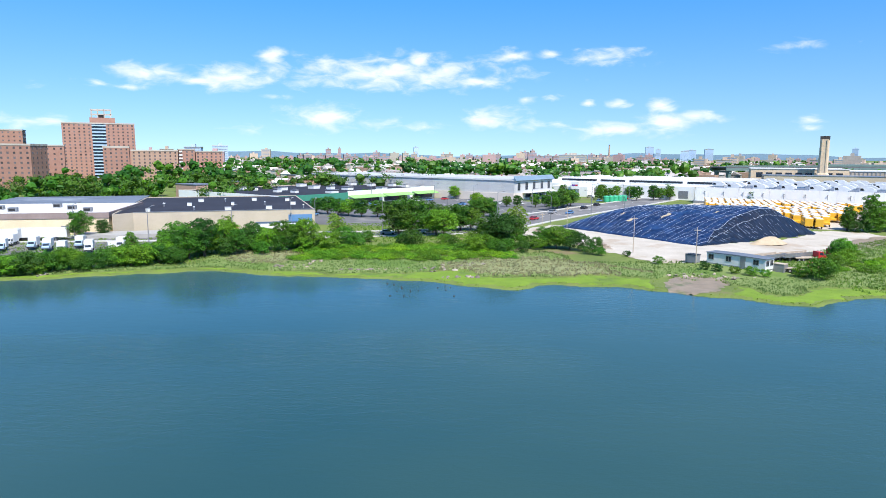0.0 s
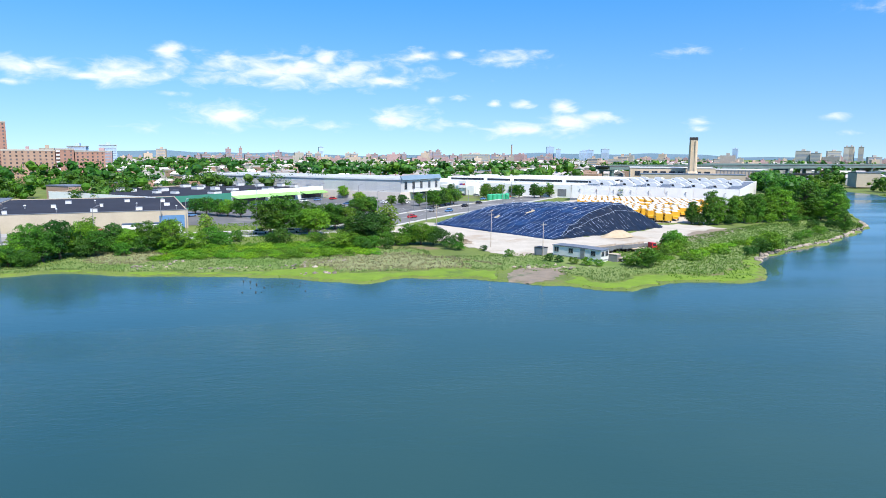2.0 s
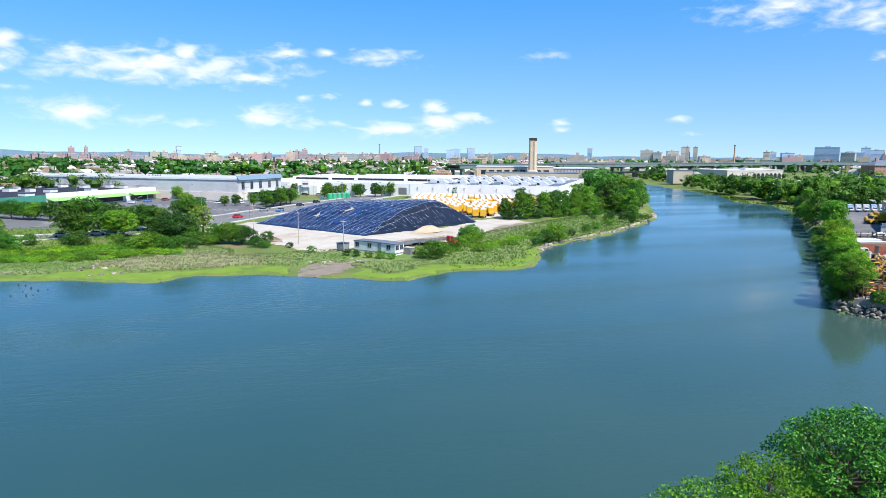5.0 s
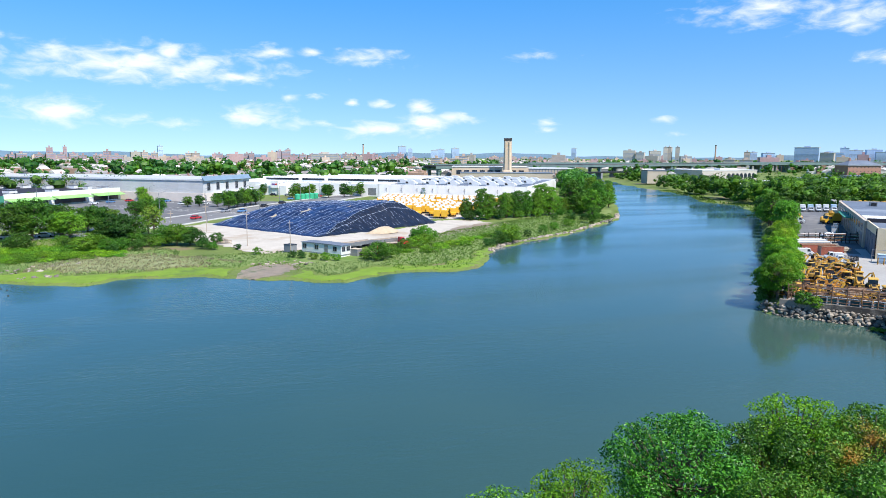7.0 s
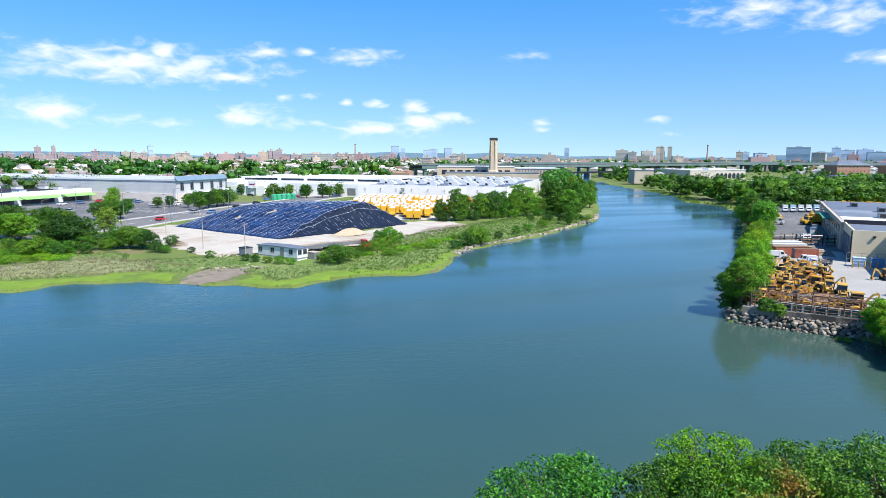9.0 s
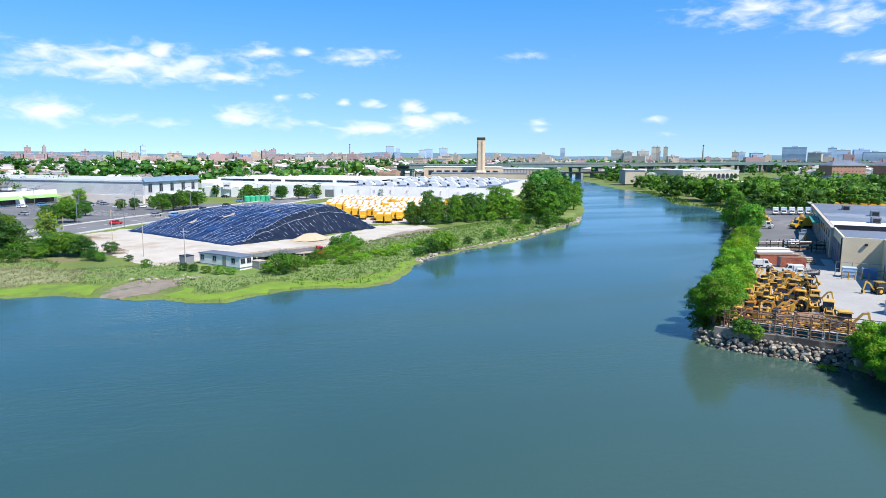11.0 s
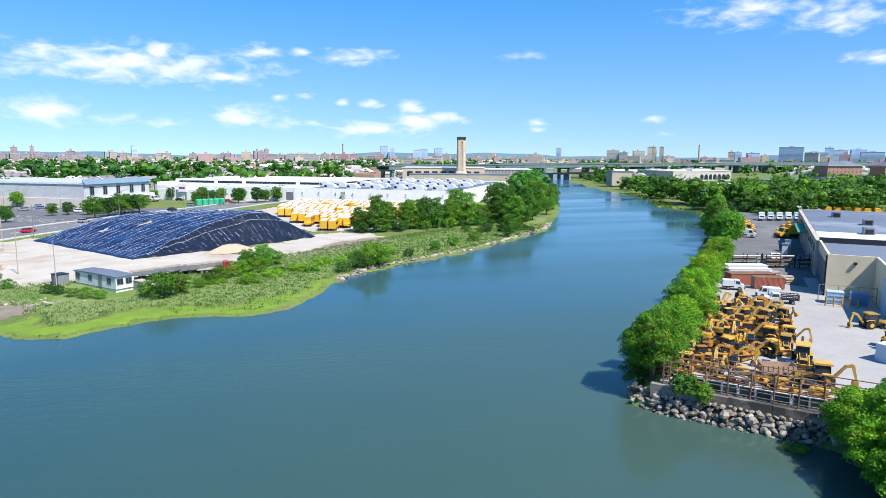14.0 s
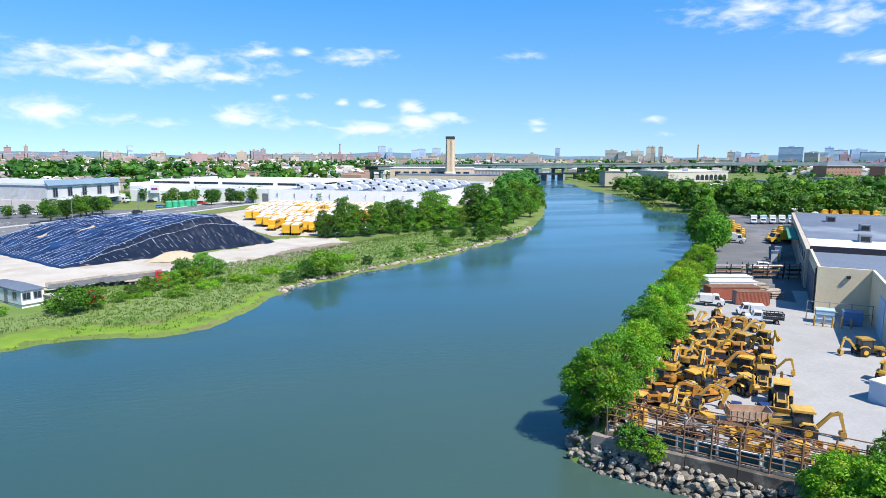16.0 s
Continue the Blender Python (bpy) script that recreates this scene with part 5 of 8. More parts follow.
    for i in range(34):
        k = i / 33
        x, y = 153 + 47 * k + rnd(-5, 5), 174 + 64 * k + rnd(-5, 8)
        if float(bank_distance(np.array([x]), np.array([y]))[0]) < 2.5:
            x, y = x - 6, y + 5
        (MAPLE + ASH)[random.randrange(5)](x, y, rnd(0.75, 1.05), rnd(0, 360), group="wood at the point")
    scatter(BUSH, [(103 + 3.2 * i + rnd(-1, 1), 161 + 0.95 * i + rnd(-2, 1), rnd(0.45, 0.95)) for i in range(18)], "wood at the point")
    scatter(BUSH, [(140 + rnd(-12, 12), 157 + rnd(-3, 8), rnd(0.4, 0.8)) for _ in range(10)], g)


def south_plants():
    g = "trees along the seawall"
    BANKTREE[0](100.2, 46.9, 0.8, 40, group=g)
    BANKTREE[1](101.0, 49.0, 0.72, 200, group=g)
    spots = [(103.2, 52.2, 0.92, 1), (106.8, 55.6, 0.98, 2), (110.6, 59.6, 0.9, 1), (114.6, 62.4, 0.95, 2), (118.5, 66.4, 0.9, 0), (122.6, 70.0, 0.95, 1),
             (127, 74.2, 0.92, 0), (131.4, 78.6, 0.95, 2), (136, 82.4, 0.95, 0), (141, 87.6, 0.9, 0), (147, 92.8, 0.9, 2), (152.4, 98, 0.9, 0)]
    for x, y, s, k in spots:
        BANKTREE[k](x + rnd(1.2, 2.8), y - rnd(1.2, 2.8), s * rnd(0.70, 0.86), rnd(0, 360), group=g, stretch=rnd(0.82, 1.05))
    scatter(BUSH, [(100.2 + 2.3 * i + rnd(-0.5, 0.5), 48.6 + 2.16 * i + rnd(-0.6, 0.4), rnd(0.42, 0.7)) for i in range(28)], g)
    WILLOW(164.5, 104.5, 0.82, 30, group=g)
    WILLOW(170, 109.5, 0.75, 140, group=g)
    scatter(MAPLE + ASH, [(174 + i * 3.6 + rnd(-1, 1), 119 + i * 3.5 + rnd(-2, 1), rnd(0.7, 0.95)) for i in range(12)], g)
    # the near corner of the seawall and the bank beneath the flight path
    for x, y, s, k in ((105.7, 32.4, 0.66, 0), (105.4, 29.6, 0.8, 1), (108.6, 28.2, 0.85, 1), (105.6, 26.6, 0.78, 0), (109.4, 31.6, 0.62, 0), (112.6, 32.6, 0.5, 0), (115.5, 30, 0.6, 1)):
        BANKTREE[k](x, y, s, rnd(0, 360), group=g)
    VINE[0](102.9, 34.9, 0.36, 0, z=0.02, stretch=0.6, lab="pale green weeds growing at the waterline")
    for x, y, s, k in ((104.9, 31.8, 0.68, 0), (104.5, 29.0, 0.8, 1), (103.4, 26.2, 0.82, 0), (101.0, 23.2, 0.8, 1), (103.2, 22.6, 0.9, 0), (102.6, 28.6, 0.62, 0), (101.6, 26.4, 0.62, 1), (99.6, 24.0, 0.6, 0)):
        BANKTREE[k](x, y, s, rnd(0, 360), z=0.3, group=g)
    SHRUB(99.9, 42.7, 0.95, 0, z=1.4)
    SHRUB(100.8, 41.6, 0.8, 90, z=1.2)
    for x, y, s, k in ((39.4, 3.6, 0.84, 0), (43.4, 5.2, 0.86, 2), (42.0, 2.4, 0.7, 0), (49.5, 6.1, 0.97, 0), (54.6, 5.4, 0.86, 0), (57.4, 6.4, 0.98, 2), (56.6, 4.4, 0.88, 1), (60.4, 4.2, 0.92, 1), (64.0, 2.6, 0.95, 0), (50.2, 0.2, 0.9, 1), (68.5, 0.6, 0.9, 1), (56, 0.2, 0.85, 0), (61.5, -0.6, 0.85, 0)):
        NEARTREE[k](x, y, s, rnd(0, 360), z=0.15, group="trees beneath the flight path")


def blades(name, mat, label, spots, tall, wide, seed, per=3):
    """Tufts of leaning blades. spots: rows of x, y and a height factor."""
    r = np.random.RandomState(seed)
    s = np.repeat(np.array(spots, float), per, 0)
    n = len(s)
    x, y = s[:, 0] + r.normal(0, 0.16, n), s[:, 1] + r.normal(0, 0.16, n)
    z = land_height(x, y) - 0.04
    a = r.rand(n) * 6.283
    h, w = tall * s[:, 2] * (0.6 + 0.7 * r.rand(n)), wide * (0.6 + 0.8 * r.rand(n))
    lean = h * (0.12 + 0.35 * r.rand(n))
    b = a + r.normal(0, 0.6, n)
    base = np.stack([x, y, z], 1)
    side = np.stack([np.cos(a), np.sin(a), 0 * a], 1) * w[:, None]
    tip = base + np.stack([np.sin(b) * lean, -np.cos(b) * lean, h], 1)
    mid = base + (tip - base) * np.array([0.35, 0.35, 0.6])
    pts = np.stack([base - side * 0.6, base + side * 0.6, mid + side, mid - side, tip], 1).reshape(-1, 3)
    i = np.arange(n)[:, None] * 5
    me = bpy.data.meshes.new(name)
    me.from_pydata(pts.tolist(), [], (i + [0, 1, 2, 3]).tolist() + (i + [3, 2, 4]).tolist())
    me.materials.append(mat)
    solo(name, me, mat, label, "grass", kind="stuff")


def zone(name, mat, label, x0, x1, y0, y1, step, lift, rule):
    """A thin bed over those parts of the ground that a rule on x, y and the distance from the water picks out."""
    xs, ys = np.arange(x0, x1, step), np.arange(y0, y1, step)
    gx, gy = np.meshgrid(xs, ys)
    px, py = gx.ravel() + 0.3 * step * wobble(gx.ravel() * 2, gy.ravel() * 2), gy.ravel() + 0.3 * step * wobble(gy.ravel() * 2.1, gx.ravel() * 1.9)
    n = len(xs)
    i = (np.arange(len(ys) - 1)[:, None] * n + np.arange(n - 1)).ravel()
    quads = np.stack([i, i + 1, i + n + 1, i + n], 1)
    ok = rule(px, py, bank_distance(px, py) + 0.9 * wobble(px * 0.8, py * 0.8))
    quads = quads[ok[quads].all(1)]
    used, index = np.unique(quads, return_inverse=True)
    pz = land_height(px, py) + lift + 0.05 * wobble(px * 3.0, py * 3.0)
    shared = np.bincount(quads.ravel(), minlength=len(px))
    pz = np.where(shared < 4, pz - lift - 0.14, pz)      # the rim runs into the ground
    me = bpy.data.meshes.new(name)
    me.from_pydata(np.stack([px, py, pz], 1)[used].tolist(), [], index.reshape(-1, 4).tolist())
    me.polygons.foreach_set("use_smooth", [True] * len(me.polygons))
    me.materials.append(mat)
    solo(name, me, mat, label, "grass", kind="stuff")


def marsh_reach(x, y):
    w = wobble(x * 0.22, y * 0.22) + 0.5 * wobble(x * 0.6 + 3, y * 0.6)
    reach = np.interp(x, [-100, -40, -10, 4, 20, 36, 60, 75, 90, 175], [2.4, 2.4, 3.6, 8.0, 7.0, 6.5, 5.2, 5.0, 2.2, 1.7])
    return reach * (1 + 0.35 * w), w


def bare_mud(x, y, w):
    return (np.hypot((x - 38.5) / 5.2, (y - 97) / 6.0) < 1) & (w < 0.7)


def marsh_rule(x, y, d):
    reach, w = marsh_reach(x, y)
    return (y > 0.94 * x - 10) & (d > 0.1) & (d < reach + 0.6) & ~bare_mud(x, y, w)


def reed_rule(x, y, d):
    reach, w = marsh_reach(x, y)
    sand = (y > 116) & (x > 24) & (x < 64) | ((x >= 60) & (y > 116 + 0.72 * (x - 60)))
    hole = ((x > -27) & (x < 9) & (y > 119)) | ((x < -44) & (d > 7))
    return (y > 0.94 * x - 10) & (d > reach - 0.4) & (d < 27 + 4 * w) & ~bare_mud(x, y, w) & ~sand & ~hole


def tan_rule(x, y, d):
    w = wobble(x * 0.22, y * 0.22) + 0.5 * wobble(x * 0.6 + 3, y * 0.6)
    return reed_rule(x, y, d) & ((np.hypot((x - 17) / 15, (y - 111) / 9) < 1 + 0.3 * w) | (np.hypot((x + 34) / 7, (y - 121) / 7.5) < 1 + 0.3 * w))


zone("marsh_turf", MARSH_TURF, "bright lime turf of the low marsh", -100, 176, 80, 190, 0.8, 0.07, marsh_rule)
zone("reed_bed", REED_TURF, "tan and green bed of reeds on the bank", -100, 176, 80, 190, 0.9, 0.10, reed_rule)

zone("reed_bed", TAN_TURF, "dry tan bed of seeding reeds", -60, 40, 90, 140, 0.9, 0.16, tan_rule)


def bank_grass():
    r = np.random.RandomState(5)
    def spread(count, x0, x1, y0, y1):
        return x0 + (x1 - x0) * r.rand(count), y0 + (y1 - y0) * r.rand(count)
    x, y = spread(150000, -100, 175, 80, 190)
    d = bank_distance(x, y) + 0.9 * wobble(x * 0.8, y * 0.8)
    w = wobble(x * 0.22, y * 0.22) + 0.5 * wobble(x * 0.6 + 3, y * 0.6)
    # bare ground: mud, trailer, sand lot
    bare = (np.hypot((x - 38.5) / 5.2, (y - 97) / 6.0) < 1) & (w < 0.7)
    north = y > 0.94 * x - 10
    lot = ~north | (y > 116 + 0.0 * x) & (x > 24) & (x < 64) & (y < 175) | ((x >= 60) & (y > 118 + 0.72 * (x - 60)))
    reach = np.interp(x, [-100, -40, -10, 4, 20, 36, 60, 75, 90, 175], [2.4, 2.4, 3.6, 8.0, 7.0, 6.5, 5.2, 5.0, 2.2, 1.7])
    low = north & (d > 0.15) & (d < reach * (1 + 0.35 * w)) & ~bare
    spots = np.stack([x, y, 0.6 + 0.4 * r.rand(len(x))], 1)
    blades("marsh_grass", MARSH, "bright lime marsh grass at the water's edge", spots[low][::2], 0.12, 0.07, 21, 3)
    yard = (np.hypot((x - 51) / 7, (y - 107) / 6.5) < 1)
    tall = (d >= reach * (1 + 0.35 * w)) & (d < 27 + 4 * w) & ~bare & ~lot & ~yard & (y < 165)
    hole = ((x > -27) & (x < 9) & (y > 119)) | ((x < -44) & (d > 7))
    tan = tall & ~hole & ((np.hypot((x - 17) / 15.5, (y - 111) / 9.5) < 1 + 0.3 * w) | (np.hypot((x + 34) / 7.5, (y - 121) / 8) < 1 + 0.3 * w))
    blades("reeds", REED, "tall tan reeds moving to seed on the bank", spots[tan], 0.44, 0.05, 22, 6)
    green = tall & ~hole & ~tan
    blades("reeds", REED_GREEN, "grey-green reeds and weeds on the bank", spots[green], 0.40, 0.042, 23, 4)
    rest = (d > 2) & ~lot & ~bare & (y < 175) & ((x > 60) | hole)
    blades("weeds", WEED, "short bright weeds and grass", spots[rest & ~yard][::3], 0.45, 0.07, 24, 3)
    x, y = spread(9000, 205, 300, 150, 300)
    d = bank_distance(x, y)
    keep = (d > 0.1) & (d < 7)
    blades("marsh_grass", MARSH, "olive marsh grass on the mud flat", np.stack([x, y, 0.9 + 0 * x], 1)[keep], 0.5, 0.16, 25, 3)


bank_plants()
south_plants()
bank_grass()

# ---- machine yard ----
DECK = 1.96


def build_yard():
    slab = Shell().prism([(99.9, 45.6), (107.4, 35.2), (118, 20), (150, 48), (168, 66), (152, 76), (146, 70), (140.5, 84.0), (112, 58.0)], 1.2, DECK)
    solo("yard_slab", slab, CONCRETE, "sunlit pale concrete yard with oil stains", "yard", kind="structure")
    lane = Shell().prism([(140.5, 84.0), (143.2, 65.4), (200, 117), (256, 158), (236, 172), (196, 138), (165, 107)], 1.2, DECK - 0.02)
    solo("yard_slab", lane, ASPHALT, "grey asphalt yard beside the hall", "yard", kind="structure")
    wall = thing("seawall", pose(98.6, 45.1, 0, 0, 0, -53.0), "stained concrete seawall above a bank of boulders", "wall", kind="structure")
    for i in range(5):
        top = 2.10 - 0.04 * (i % 2)
        part("wall_block", Shell().side([(i * 3.0, 0.2), (i * 3.0 + 2.96, 0.2), (i * 3.0 + 2.96, top), (i * 3.0, top)], -0.28, 0.28), WALLSTONE, wall)
    part("footing", Shell().box(0.4, 15.5, -0.45, 0.4, -0.4, 0.75), WALLSTONE, wall, "rough concrete footing")
    meshes = []
    for k in range(7):
        r = random.Random(400 + k)
        s = Shell().ball((0, 0, 0), 0.60, 0.42, 0.34, 6, 4)
        s.v = [tuple(Vector(p) * r.uniform(0.76, 1.22)) for p in s.v]
        meshes.append(s.mesh("stone", ROCK))
    bank = thing("riprap", pose(98.6, 45.1, 0, 0, 0, -53.0), "bank of grey and tan boulders below the seawall", "rock bank")
    for row, (off, z, size) in enumerate(((-1.12, -0.04, 0.42), (-1.0, 0.14, 0.58), (-0.84, 0.42, 0.80), (-0.68, 0.74, 0.92), (-0.52, 1.06, 0.78), (-0.40, 1.32, 0.5))):
        x = -2.0
        while x < 15.4:
            k = rnd(0.55, 1.45) * size
            curve = 0.0 if x > 0.6 else (0.6 - x) ** 1.5 * 0.5
            part("stone", meshes[random.randrange(7)], None, bank, at=pose(x, off + curve + rnd(-0.18, 0.18), z + rnd(-0.1, 0.1), rnd(-30, 30), rnd(-30, 30), rnd(0, 360)) @ Matrix.Diagonal((k * 0.86, k * 0.84, k * rnd(0.65, 0.95), 1)))
            x += k * rnd(0.78, 1.0) + 0.03
    # sloping backing sheet, its dark colour painting shade into the boulder gaps
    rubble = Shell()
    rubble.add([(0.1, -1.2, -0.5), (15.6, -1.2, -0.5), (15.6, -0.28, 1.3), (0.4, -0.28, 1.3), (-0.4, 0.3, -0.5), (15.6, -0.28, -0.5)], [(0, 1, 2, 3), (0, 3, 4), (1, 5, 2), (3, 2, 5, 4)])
    part("gap_backing", rubble, QUAY_SHADE, bank, "dark backing for shaded gaps between boulders")
    for i in range(46):
        a = i / 45
        x, y = 97.9 + 14 * a + rnd(-0.3, 0.3), 46.2 + 13.4 * a + rnd(-0.5, 0.4)
        k = rnd(0.4, 0.8)
        m = pose(98.6, 45.1, 0, 0, 0, -53.0).inverted() @ pose(x, y, rnd(-0.1, 1.0), rnd(-30, 30), rnd(-30, 30), rnd(0, 360)) @ Matrix.Diagonal((k, k, k, 1))
        part("stone", meshes[random.randrange(7)], None, bank, at=m)
    # the rusty pipe fence on the wall
    fence = thing("pipe_fence", pose(98.6, 45.1, DECK, 0, 0, -53.0), "rusty pipe fence of posts and rails along the seawall", "fence")
    for y, high in ((0.15, 2.3), (1.7, 2.1), (2.9, 2.0)):
        for i in range(11):
            x = 0.9 + i * 1.62
            part("post", Shell().tube((x, y, -0.2), (x + rnd(-0.08, 0.08), y, high), 0.06, 0.055), RUST, fence)
        for z in (0.45, 0.85, 1.25, 1.65, 2.05):
            if y > 1 and z in (0.45, 1.25):
                continue
            part("rail", Shell().tube((1.0, y, z + rnd(-0.08, 0.08)), (17.6, y + 0.05, z + rnd(-0.15, 0.1)), 0.042), RUST, fence)
    for i in range(11):
        x = 0.9 + i * 1.62
        part("brace", Shell().tube((x, 0.15, 1.9 + rnd(-0.2, 0.2)), (x + rnd(-0.1, 0.1), 2.9, 1.8 + rnd(-0.2, 0.2)), 0.04), RUST, fence)
    for i in range(9):
        x = rnd(0.8, 12)
        part("loose_pipe", Shell().tube((x, rnd(0.2, 2.8), rnd(1.2, 2.2)), (x + rnd(2.5, 5.0), rnd(0.2, 2.8), rnd(1.2, 2.2)), 0.045), (RUST, STEEL, RUST)[i % 3], fence)
    end = thing("pipe_fence", pose(100.0, 44.6, DECK, 0, 0, 42.7), "rusty pipe fence along the wooded bank", "fence")
    for i in range(5):
        part("post", Shell().tube((i * 2.8, 0.0, -0.2), (i * 2.8, 0, 2.2), 0.055), RUST, end)
    for z in (0.8, 1.5, 2.1):
        part("rail", Shell().tube((-0.2, 0, z), (11.4, 0, z + 0.06), 0.04), RUST, end)
    screen = Shell()
    for j in range(20):
        screen.tube((3.0, j * 0.0, 0.1 + j * 0.1), (11.0, 0, 0.1 + j * 0.1), 0.012, n=4)
    tagged(part("mesh_screen", screen, TEAL_MESH, end, "grey-green wire mesh"), kind="stuff")
    rack = Shell()
    for x0, x1, z0, z1 in ((0, 1.15, 0, 0.07), (0, 1.15, 0.9, 0.97), (0, 0.08, 0.07, 0.9), (1.07, 1.15, 0.07, 0.9)):
        rack.box(x0, x1, -0.04, 0.04, z0, z1)
    rack, sheet_m = rack.mesh("frame", WHITE_PAINT), box(0.08, 1.07, -0.025, 0.025, 0.07, 0.9).mesh("infill", TEAL_MESH)
    for i in range(13):
        m = pose(98.6, 45.1, DECK, 0, 0, -53.0) @ pose(1.6 + i * 1.22 + rnd(-0.06, 0.06), 0.75 + rnd(-0.06, 0.06), 0, rnd(4, 12), 0, rnd(-3, 3))
        panel = thing("crowd_panel", m, "dark teal panel leaning behind the fence", "panel", "panels along the seawall")
        part("frame", rack, None, panel)
        part("infill", sheet_m, None, panel)


def wheel(parent, x, y, r, w, name="wheel"):
    """A wheel with its rim, standing on z = 0 of its thing; y is its middle."""
    tyre = Shell()
    n, prof = 18, ((-w / 2, 0.82), (-w / 2 * 0.75, 1.0), (w / 2 * 0.75, 1.0), (w / 2, 0.82))
    for off, k in prof:
        tyre.v += [(r * k * math.cos(6.2832 * i / n), off, r * k * math.sin(6.2832 * i / n)) for i in range(n)]
    for j in range(3):
        tyre.f += [(j * n + i, j * n + (i + 1) % n, (j + 1) * n + (i + 1) % n, (j + 1) * n + i) for i in range(n)]
    tyre.f += [tuple(range(n)), tuple(reversed(range(3 * n, 4 * n)))]
    ob = part(name, tyre, RUBBER, parent, at=pose(x, y, r))
    part("rim", Shell().tube((0, -w / 2 - 0.03, 0), (0, w / 2 + 0.03, 0), r * 0.52, r * 0.52, 12), PLANT_YELLOW if name == "wheel" else STEEL, ob)
    return ob


def arm_plate(points, y, half):
    """A boom drawn in x and z, with some width."""
    return Shell().side(points, y - half, y + half)


def bucket_shell(w=0.55, s=1.0, m=None):
    """An open digging bucket: a curved plate between two cheeks, with teeth."""
    b = Shell()
    arc = [(0.05, 0.0), (0.55, -0.1), (0.72, -0.45), (0.55, -0.85), (0.15, -0.98)]
    arc = [(x * s, z * s) for x, z in arc]
    t = 0.05 * s
    inner = [(x - (x - 0.2 * s) * 0.12, z * 0.92) for x, z in arc]
    b.side(arc + inner[::-1], -w, w, m)
    for y in (-w, w - t):
        b.side([(0.05 * s, 0)] + arc[1:] + [(-0.1 * s, -0.7 * s), (-0.15 * s, -0.1 * s)], y, y + t, m)
    for k in range(4):
        y = -w + (k + 0.15) * 2 * w / 4
        b.side([(0.15 * s, -0.95 * s), (0.1 * s, -1.02 * s), (-0.15 * s, -0.93 * s)], y, y + w * 0.3, m)
    return b


def excavator(m, swing=0.0, pose_arm=0, size=1.0, label="yellow tracked excavator with folded digging arm"):
    size *= 0.58
    paint = MACHINE_PAINTS[int(m.translation.x * 7) % 4]
    e = thing("excavator", m @ Matrix.Diagonal((size, size, size, 1)), label, "excavator", "machines in the yard")
    outline = [(-1.75, 0.15), (-1.45, 0.0), (1.45, 0.0), (1.75, 0.15), (1.9, 0.45), (1.65, 0.78), (-1.65, 0.78), (-1.9, 0.45)]
    inner = [(-1.5, 0.2), (1.5, 0.2), (1.6, 0.45), (1.4, 0.62), (-1.4, 0.62), (-1.6, 0.45)]
    for y in (-1.15, 1.15):
        t = part("track", Shell().side(outline, y - 0.27, y + 0.27), DARK_METAL, e, "black steel crawler track")
        part("track_frame", Shell().side(inner, y - 0.29, y + 0.29), paint, t)
    part("carbody", Shell().box(-0.8, 0.8, -0.9, 0.9, 0.35, 0.85).tube((0, 0, 0.85), (0, 0, 1.0), 0.6, 0.6, 14), DARK_METAL, e)
    turn = pose(0, 0, 0, 0, 0, swing)
    deck = part("upper_body", Shell().side([(-1.7, 1.05), (1.3, 1.0), (1.3, 1.3), (0.3, 1.35), (0.2, 1.95), (-1.6, 2.0), (-1.7, 1.8)], -1.2, 0.2, None)
                .side([(-1.7, 1.05), (0.9, 1.0), (0.9, 1.7), (-1.6, 1.9)], 0.2, 1.2), paint, e, "yellow engine housing", at=turn)
    weight = Shell()
    n = 10
    for z, k in ((1.0, 0.92), (1.1, 1.0), (1.75, 1.0), (1.9, 0.93)):
        weight.v += [(-1.6 - 0.62 * k * math.sin(math.pi * i / (n - 1)), -1.22 * k * math.cos(math.pi * i / (n - 1)), z) for i in range(n)]
    for j in range(3):
        weight.f += [(j * n + i, j * n + i + 1, (j + 1) * n + i + 1, (j + 1) * n + i) for i in range(n - 1)] + [(j * n + n - 1, j * n, (j + 1) * n, (j + 1) * n + n - 1)]
    weight.f += [tuple(reversed(range(n))), tuple(range(3 * n, 4 * n))]
    part("counterweight", weight, paint, deck)
    cab = part("cab", Shell().side([(-0.35, 1.1), (1.35, 1.1), (1.42, 1.9), (1.15, 2.75), (-0.35, 2.75)], 0.3, 1.2), DARK_METAL, e, "black cab with dark glass", at=turn)
    part("window", Shell().side([(-0.2, 1.75), (1.3, 1.75), (1.36, 1.95), (1.1, 2.6), (-0.2, 2.6)], 0.27, 1.23), GLASS, cab)
    part("windscreen", Shell().add([(1.40, 0.38, 1.5), (1.40, 1.12, 1.5), (1.46, 1.12, 1.9), (1.46, 0.38, 1.9), (1.2, 0.38, 2.65), (1.2, 1.12, 2.65)], [(0, 1, 2, 3), (3, 2, 5, 4)]), GLASS, cab)
    part("cab_roof", box(-0.38, 1.2, 0.26, 1.24, 2.75, 2.84), paint if size > 0.53 else DARK_METAL, cab)
    part("side_vent", box(-1.4, -0.5, -1.23, -1.2, 1.3, 1.75), DARK_METAL, deck, "black louvred engine panel")
    part("side_vent", box(-1.3, -0.3, 1.2, 1.23, 1.25, 1.7), DARK_METAL, deck, "black louvred engine panel")
    part("engine_cover", box(-1.3, -0.3, -0.9, 0.1, 1.95, 2.08), DARK_METAL, deck)
    part("exhaust", Shell().tube((-1.0, -0.6, 1.9), (-1.0, -0.6, 2.5), 0.07), DARK_METAL, deck)
